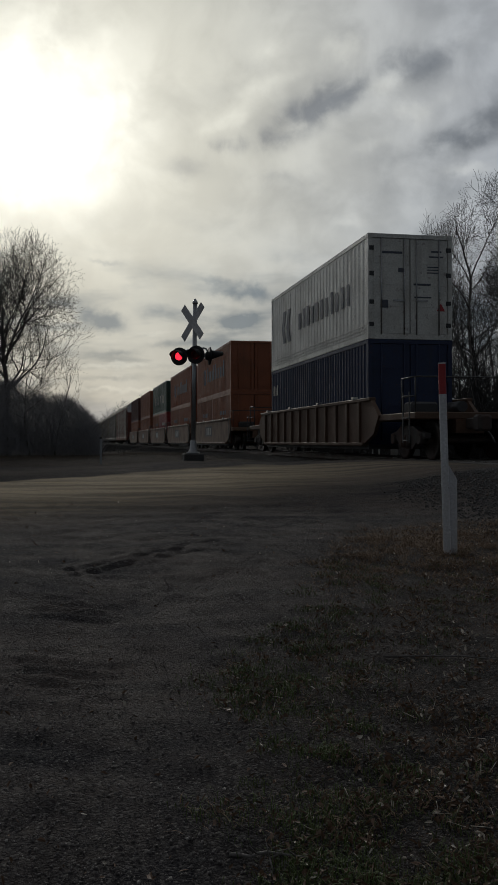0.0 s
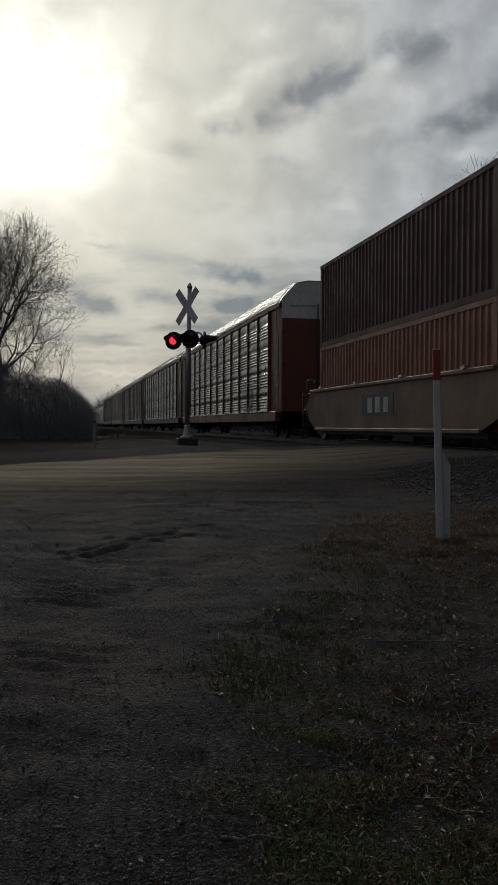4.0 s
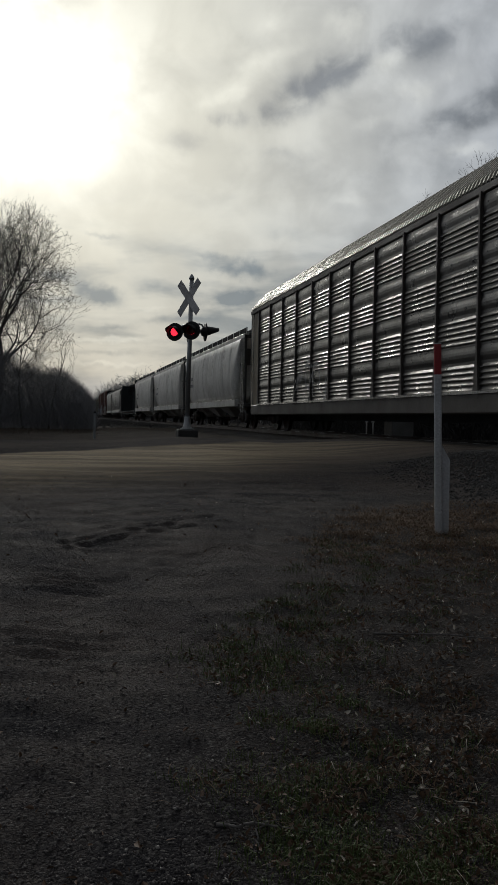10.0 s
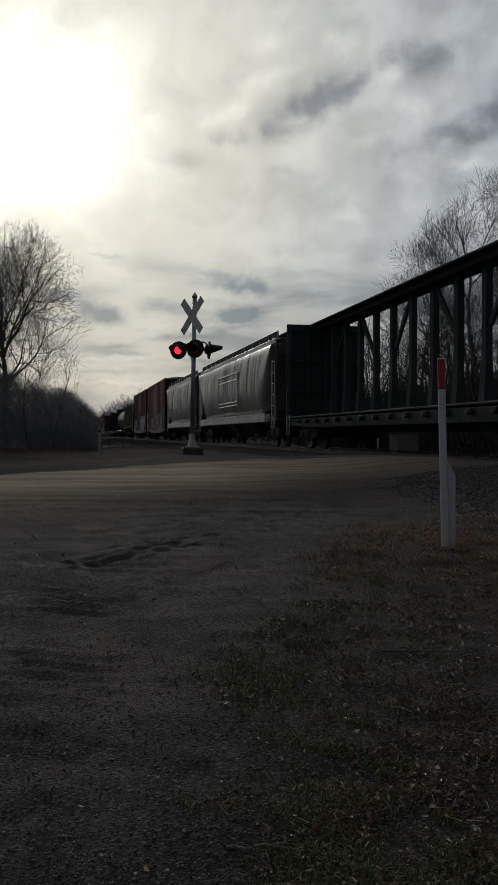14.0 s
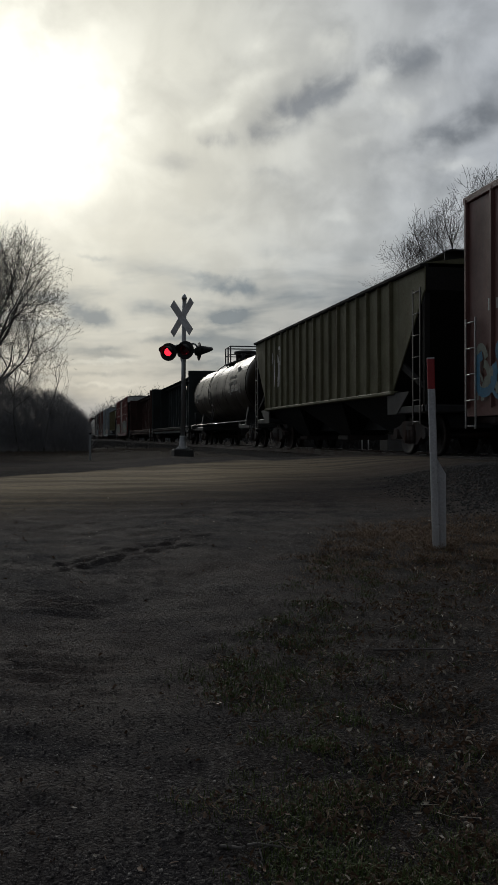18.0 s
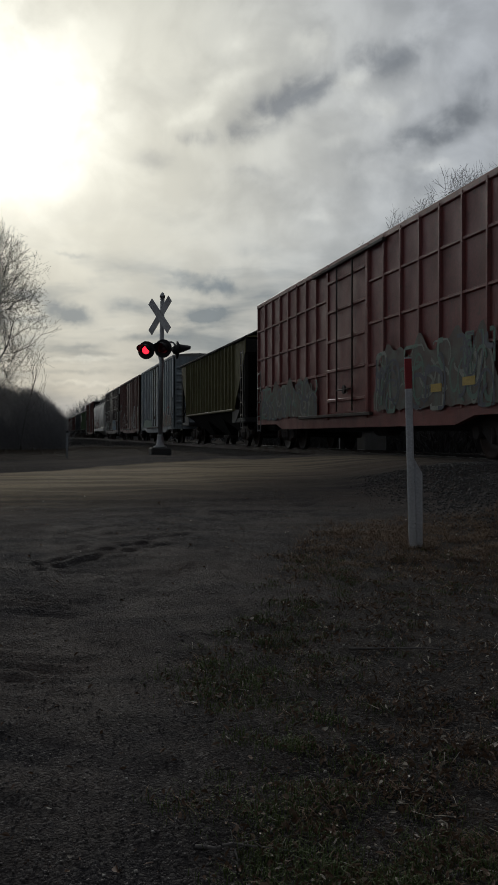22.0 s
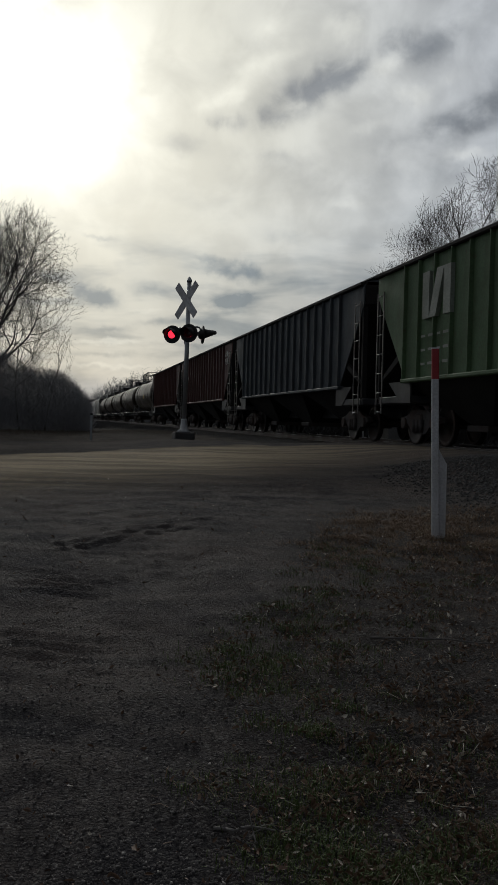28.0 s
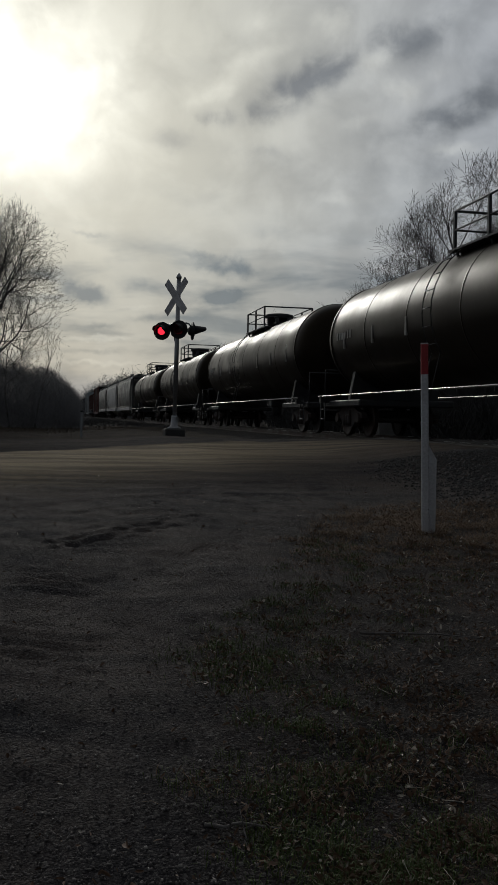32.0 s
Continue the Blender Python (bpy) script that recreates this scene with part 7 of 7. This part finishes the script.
    ribbed_hopper(539.0, 15.4, M_mustard, "mustard ribbed covered hopper")

    def tags_grey(c, x, L):
        tag_fill(c, x - 0.0605, 0.6, 6.0, 0.98, 1.75, M_palegreen, 15)
        tag_fill(c, x - 0.0605, 9.6, 14.6, 0.98, 1.6, M_taggreen, 16)
        tag_strokes(c, x - 0.062, 0.8, 5.8, 0.98, 2.1, (M_faded, M_tagred), 73, 8, 0.03)
    boxcar(557.2, 16.1, M_boxgrey, "tall pale grey boxcar with stains and faded graffiti", ribs=8, door_w=2.6, mark=tags_grey)

    def tags4(c, x, L):
        tag_strokes(c, x - 0.06, 2.2, 6.4, 1.05, 2.7, (M_tagwhite,), 71, 22, 0.04)
        tag_strokes(c, x - 0.06, 10.5, 13.5, 0.95, 2.3, (M_tagwhite,), 72, 12, 0.03)
        bars("lettering", c, x - 0.065, 13.6, 15.0, 3.0, 3.22, M_faded, 5, "white reporting marks as bars", 3)
        bars("lettering", c, x - 0.065, 13.6, 15.0, 2.55, 2.77, M_faded, 7, "white reporting marks as bars", 4)
    boxcar(574.9, 15.9, M_brown, "tall brown boxcar with white graffiti", ribs=7, door_w=3.4, mark=tags4)

    def tags5(c, x, L):
        tag_fill(c, x - 0.0605, 2.2, 7.2, 0.98, 2.0, M_tagblue, 9)
        tag_strokes(c, x - 0.062, 2.3, 7.0, 0.98, 1.9, (M_faded, M_graphic), 81, 16, 0.035)
        tag_strokes(c, x - 0.06, 11.2, 14.6, 0.95, 1.7, (M_taggreen, M_tagwhite), 82, 10, 0.04)
        bars("lettering", c, x - 0.065, 12.6, 14.0, 2.75, 2.95, M_faded, 5, "white reporting marks as bars", 3)
        bars("lettering", c, x - 0.065, 12.6, 14.0, 2.35, 2.55, M_faded, 7, "white reporting marks as bars", 4)
    boxcar(592.5, 15.9, M_boxdark, "dark brown boxcar with grid ribs and blue graffiti", ribs=8, rails=(1.9, 3.0, 4.2), pale_end=True, mark=tags5)

    def tag6(c, x, L):
        tag_strokes(c, x, 9.5, 13.5, 1.4, 2.5, (M_taggreen, M_tagred), 91, 8, 0.07)
    round_hopper(609.4, 19.8, M_hopper_pale, M_hopper_pale, "pale grey covered hopper with faint green graffiti", group_tag=tag6)
    boxcar(630.2, 15.9, M_brown, "tall dark brown boxcar with vertical ribs", ribs=8)

    def n_mark(c, x, L):
        part("emblem", Shape().box(x - 0.09, x + 0.002, L - 4.6, L - 4.25, 2.75, 3.75).box(x - 0.09, x + 0.002, L - 3.5, L - 3.15, 2.75, 3.75).prism([(L - 4.25, 3.75), (L - 3.9, 3.75), (L - 3.5, 2.75), (L - 3.85, 2.75)], x - 0.09, x + 0.002, "x"), M_faded, c, "pale block emblem")
        for q in (1.75, 2.05, 2.35):
            bars("lettering", c, x - 0.088, L - 4.6, L - 3.0, q, q + 0.06, M_faded, 4, "pale stripe bars", 2)
    ribbed_hopper(647.2, 17.7, M_hgreen, "green ribbed covered hopper with a pale emblem", mark=n_mark)
    ribbed_hopper(665.9, 17.7, M_slate, "dark slate ribbed covered hopper")

    def disc_mark(c, x, L):
        ring = [(1.35 + 0.34 * math.cos(a), 3.45 + 0.34 * math.sin(a)) for a in np.linspace(0, 2 * math.pi, 24, endpoint=False)]
        part("emblem", Shape().prism(ring, x - 0.012, x + 0.002, "x"), M_offwhite, c, "round pale emblem")
        part("emblem_cross", Shape().box(x - 0.018, x - 0.010, 1.30, 1.40, 3.15, 3.75).box(x - 0.018, x - 0.010, 1.05, 1.65, 3.40, 3.50), M_oxide, c)
        bars("lettering", c, x - 0.09, L - 3.9, L - 2.6, 2.9, 3.08, M_faded, 6, "pale stencilled figures as bars", 3)
    ribbed_hopper(684.6, 17.5, M_oxide, "oxide red ribbed covered hopper with a round pale emblem", mark=disc_mark)
    ribbed_hopper(703.1, 17.7, M_oxide, "oxide red ribbed covered hopper")
    for k, (s, L) in enumerate(((721.8, 18.8), (741.6, 19.6), (762.3, 19.4), (782.8, 19.2), (803.1, 19.2))):
        tank_car(s, L, "glossy black tank car with a top platform", patch=k == 0, long_walk=k == 0, reach=(-1.9, 1.7))
    for k in range(3):
        round_hopper(823.4 + 19.9 * k, 18.9, M_hopper_dark if k != 1 else M_hopper, M_hopper, "grey covered hopper towards the end of the train")
    boxcar(883.2, 16.1, M_brown, "brown boxcar towards the end of the train")
    ribbed_hopper(900.4, 17.8, M_oxide, "oxide red ribbed covered hopper towards the end of the train")
    boxcar(919.3, 16.1, M_boxgrey, "grey boxcar towards the end of the train")
    for k in range(3):
        ribbed_hopper(936.5 + 18.8 * k, 17.8, (M_slate, M_hgreen, M_slate)[k], "dark ribbed covered hopper towards the end of the train")


consist()


# ---- bare trees and brush ----
def twig(s, p, d, r0, r1, ln, n):
    """Tapered open tube, cheap."""
    a = d.orthogonal().normalized()
    c = d.cross(a)
    q = p + d * ln
    k = len(s.v)
    for base, r in ((p, r0), (q, r1)):
        for i in range(n):
            u, w = math.cos(6.2832 * i / n) * r, math.sin(6.2832 * i / n) * r
            s.v.append((base.x + a.x * u + c.x * w, base.y + a.y * u + c.y * w, base.z + a.z * u + c.z * w))
    for i in range(n):
        s.f.append((k + i, k + (i + 1) % n, k + n + (i + 1) % n, k + n + i))
        s.s.append(n > 3)
    return q


def bare_tree(x, y, tall, seed, label, wide=0.36, fork=0.2, trunk=0.2, limbs=15, low=0.22, tip=0.004, dense=1.0, depth=4, lean=0.0, lead=0.62):
    """Tapered trunk, arching limbs that fill a rounded crown, branches, twigs and twig ends."""
    rs = random.Random(seed)
    t = thing("bare_tree", label, "tree", "bare trees")
    t.location = (x, y, float(height(x, y)))
    wood, fine = Shape(), Shape()
    z_mid, half, rad = tall * (low + 1) / 2, tall * (1 - low) / 2, tall * wide
    gaps = (0, 0.42 / dense, 0.26 / dense, 0.17 / dense, 0.13 / dense)
    wild = (0.03, 0.09, 0.11, 0.12, 0.13)

    def room(p, d, most):
        """How far the crown reaches from p along d."""
        ln = 0.0
        while ln < most:
            q = p + d * ln
            u = math.atan2(q.y, q.x)
            skin = 1 + 0.10 * math.sin(3 * u + seed) + 0.07 * math.sin(5 * u + q.z * 1.7 + seed)
            if math.hypot((q.x - lean * q.z) / rad, q.y / rad) ** 2 + ((q.z - z_mid) / half) ** 2 > skin and q.z > tall * low * 0.7:
                break
            ln += 0.12
        return ln

    def limb(p, d, r, ln, level):
        n = max(2, int(ln / (0.34, 0.30, 0.22, 0.16, 0.13)[level]))
        turn, next_at, side = rs.uniform(0, 6.28), ln * (0.30 if level == 1 else 0.18), rs.choice((-1, 1))
        gone, thick = 0.0, r
        for k in range(n):
            step = ln / n
            d = (d + Vector((rs.gauss(0, wild[level]), rs.gauss(0, wild[level]), rs.gauss(0.035 if level < 3 else 0.05, wild[level] * 0.8)))).normalized()
            r2 = max(thick * (1 - 0.94 * (k + 1) / n), tip * (0.6 if level >= 3 else 0.8))
            q = twig(wood if r > trunk * 0.13 else fine, p, d, r, r2, step, 8 if r > 0.08 else 5 if r > 0.03 else 3)
            gone += step
            while level < depth and gone > next_at:
                at = p.lerp(q, rs.random())
                across = d.cross(Vector((math.cos(turn), math.sin(turn), 0.35))).normalized() * side
                side, turn = -side, turn + rs.uniform(-0.7, 0.7)
                a = radians(rs.uniform(32, 62))
                nd = (d * math.cos(a) + across * math.sin(a)).normalized()
                want = (ln - gone) * rs.uniform(0.5, 0.95) + (0.75, 0.55, 0.36, 0.18)[level - 1] * rs.uniform(0.5, 1.3)
                want = min(want, room(at, nd, want) + 0.12)
                if want > 0.14:
                    limb(at, nd, min(r2 * 0.72, tip + 0.0085 * want ** 1.2), want, level + 1)
                next_at += gaps[level] * rs.uniform(0.6, 1.5)
            p, r = q, r2
        return p

    p, d, r = Vector((0, 0, -0.3)), Vector((lean * 0.6, 0, 1)).normalized(), trunk
    base, top = tall * fork, tall * lead
    starts = sorted(base + (top - base) * rs.random() ** 1.1 * 0.99 for _ in range(limbs))
    spin = rs.uniform(0, 6.28)
    while p.z < top:
        step = 0.3
        d = (d + Vector((rs.gauss(0, 0.05), rs.gauss(0, 0.05), 0.05))).normalized()
        r2 = max(trunk * (1 - 0.75 * max(p.z, 0) / top), tip)
        q = twig(wood, p, d, r, r2, step, 8 if r2 > 0.04 else 5)
        while starts and starts[0] < q.z:
            starts.pop(0)
            frac = (q.z - base) / (top - base)
            spin += 2.4 + rs.uniform(-0.5, 0.5)
            a = radians(70 - 52 * frac + rs.uniform(-9, 9))
            nd = Vector((math.cos(spin) * math.sin(a), math.sin(spin) * math.sin(a), math.cos(a)))
            ln = room(q, nd, tall) * rs.uniform(0.86, 1.04)
            if ln > 0.3:
                limb(q, nd, min(r2 * 0.75, 0.012 + 0.011 * ln), ln, 1)
        p, r = q, r2
    part("trunk", wood, M_bark, t)
    part("crown", fine, M_twig, t, "leafless crown of fine twigs")
    return t


def thicket(name, label, boxes, seed, material, lean=0.5, crown=1.3, joints=3):
    """Brushwood: crowded crooked stems; boxes of x0, x1, y0, y1, height at both ends, count, length, thickness."""
    rs = random.Random(seed)
    s = Shape()
    for x0, x1, y0, y1, top0, top1, count, ln, thick in boxes:
        for _ in range(count):
            x, y = rs.uniform(x0, x1), rs.uniform(y0, y1)
            u = (x - x0) / (x1 - x0)
            hh = (top0 + (top1 - top0) * u ** 2.4) * (0.90 + 0.07 * math.sin(x * 1.7 + seed) + 0.06 * math.sin(x * 0.63 + y * 0.4) + 0.06 * math.sin(x * 5.1 + y))
            base = (1 - (1 - rs.random()) ** crown) * hh * 0.93
            p = Vector((x, y, float(FLATZ) + base))
            d = Vector((rs.gauss(0, lean), rs.gauss(0, lean), 1)).normalized()
            l2 = min(ln * rs.uniform(0.4, 1.2), max(hh * rs.uniform(0.96, 1.06) - base, 0.12 * ln))
            t2 = thick * rs.uniform(0.5, 1.2) * (1.7 - base / hh)
            for k in range(joints):
                p = twig(s, p, d, t2 * (1 - 0.75 * k / joints), t2 * (1 - 0.75 * (k + 1) / joints), l2 / joints, 3)
                d = (d + Vector((rs.gauss(0, 0.45), rs.gauss(0, 0.45), rs.gauss(0.05, 0.25)))).normalized()
    return solid(name, s, material, label, "bushes", kind="stuff")


FLATZ = -0.32
bare_tree(-3.05, 47.0, 11.1, 21, "large bare broadleaf tree at the edge of the brush", 0.41, 0.19, 0.19, 20, 0.16, 0.0065, 1.1)
bare_tree(-0.6, 45.0, 5.2, 22, "small bare tree rising from the brush", 0.30, 0.25, 0.05, 10, 0.25, 0.005, 1.0, 3)
bare_tree(-1.8, 45.5, 6.2, 25, "small bare tree rising from the brush", 0.30, 0.25, 0.06, 12, 0.25, 0.005, 1.0, 3)
bare_tree(-4.1, 46.0, 7.0, 23, "slender bare tree rising from the brush", 0.26, 0.25, 0.07, 12, 0.25, 0.005, 1.0, 3)
bare_tree(-6.9, 50.0, 11.0, 24, "bare broadleaf tree at the edge of the brush", 0.36, 0.22, 0.17, 18, 0.22, 0.006, 1.1)
RIGHT = [(22.3, 38.9, 15.6, 31), (21.0, 48.0, 13.4, 47), (19.4, 40.6, 13.6, 48), (20.6, 53.5, 13.0, 32), (25.5, 47.0, 12.5, 33), (21.6, 61.0, 10.5, 34), (24.5, 34.5, 17.0, 35), (22.0, 68.0, 9.6, 36), (20.0, 80.0, 10.5, 37), (22.5, 92.0, 10.2, 38),
         (18.4, 31.0, 8.0, 39), (20.5, 107.0, 10.0, 40), (23.0, 42.5, 12.0, 41), (19.6, 45.0, 9.0, 42), (23.5, 57.0, 10.0, 43), (19.0, 36.0, 9.5, 44), (22.0, 28.0, 12.0, 45), (20.0, 24.5, 9.0, 46)]
for x, y, tall, seed in RIGHT:
    bare_tree(x, y, tall, seed, "tall bare tree in the wood beyond the track" if tall > 11 else "bare tree in the wood beyond the track", 0.25, 0.28, 0.06 + 0.006 * tall, 16 if tall > 11 else 12, 0.30, 0.0085, 1.05 if y < 60 else 0.7, lead=0.8)
thicket("brush", "dense dark leafless brush beside the line",
        [(-3.4, 1.5, 44, 49, 4.2, 1.7, 10500, 0.9, 0.010), (-22, -3, 44, 51, 4.6, 4.2, 7000, 1.3, 0.018)], 51, M_brush, 0.7)
def poles(name, label, count, x0, x1, y0, y1, tall0, tall1, seed):
    """Crowded young trunks with a few side twigs each."""
    rs = random.Random(seed)
    s = Shape()
    for _ in range(count):
        x, y = rs.uniform(x0, x1), rs.uniform(y0, y1)
        tall = rs.uniform(tall0, tall1)
        p, d, r = Vector((x, y, -0.75)), Vector((rs.gauss(0, 0.06), rs.gauss(0, 0.06), 1)).normalized(), rs.uniform(0.03, 0.09)
        n = 8
        for k in range(n):
            p2 = twig(s, p, d, r * (1 - 0.8 * k / n), r * (1 - 0.8 * (k + 1) / n), tall / n, 4)
            for _ in range(3 if k > 1 else 1):
                a, rise = rs.uniform(0, 6.28), rs.uniform(0.4, 1.3)
                nd = Vector((math.cos(a), math.sin(a), rise)).normalized()
                ln = rs.uniform(0.5, 1.7)
                q = twig(s, p2, nd, 0.014, 0.010, ln * 0.5, 3)
                for sgn in (-1, 1):
                    twig(s, q, (nd + Vector((rs.gauss(0, 0.35), rs.gauss(0, 0.35), rs.gauss(0.15, 0.2)))).normalized(), 0.010, 0.006, ln * rs.uniform(0.3, 0.6), 3)
            p, d = p2, (d + Vector((rs.gauss(0, 0.07), rs.gauss(0, 0.07), 0.05))).normalized()
    return solid(name, s, M_under, label, "saplings", kind="stuff")


poles("saplings", "crowded dark young trunks in the wood beyond the track", 330, 16.5, 24, 22, 66, 4.5, 8.0, 77)
thicket("underwood", "tangled leafless underwood beyond the track",
        [(14.2, 16.5, 12, 60, 1.7, 1.9, 9000, 0.9, 0.02), (16, 24, 24, 70, 3.4, 5.6, 12000, 1.8, 0.02), (17, 27, 70, 130, 4.2, 5.0, 3500, 2.2, 0.03)], 52, M_under, 0.5, 1.3, 2)
thicket("trackside_scrub", "low dark weeds and scrub between the brush and the track", [(0.6, 6.2, 27, 45, 0.12, 0.10, 1600, 0.12, 0.006), (1.5, 6.4, 45, 120, 0.5, 0.4, 3000, 0.5, 0.02)], 54, M_under, 0.8, 1.3, 2)
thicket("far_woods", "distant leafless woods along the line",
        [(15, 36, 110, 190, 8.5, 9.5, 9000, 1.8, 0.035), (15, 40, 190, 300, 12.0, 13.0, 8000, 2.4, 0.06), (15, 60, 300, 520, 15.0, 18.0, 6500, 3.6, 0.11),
         (-60, -8, 75, 220, 7.5, 5.5, 3000, 2.2, 0.08), (-90, -12, 220, 520, 11.0, 9.0, 2500, 4.0, 0.16)], 53, M_wood_haze, 0.9, 1.0, 2)


# ---- what moves ----
def motions():
    for car, s, z in MOVERS:
        walk(car, [(t, pose(TRACK_X, s - SPEED * t, z)) for t in (0.0, 8.0, 16.0, 24.0, 32.0)])
    # the red lamps flash in turn, about once a second
    for k, disc in enumerate(FLASHERS):
        angle = 0.0 if k in (0, 3) else 180.0
        rows = [(0.0, angle)]
        for n in range(32):
            for t in (n + 0.3667, n + 0.8334):
                rows += [(t, angle), (t + 0.0334, angle + 60), (t + 0.0667, angle + 120), (t + 0.1, angle + 180)]
                angle += 180
        rows.append((32.0, angle))
        walk(disc, [(t, Matrix.Translation((0, -0.030, 0)) @ Matrix.Rotation(radians(a), 4, "Z")) for t, a in rows])


motions()
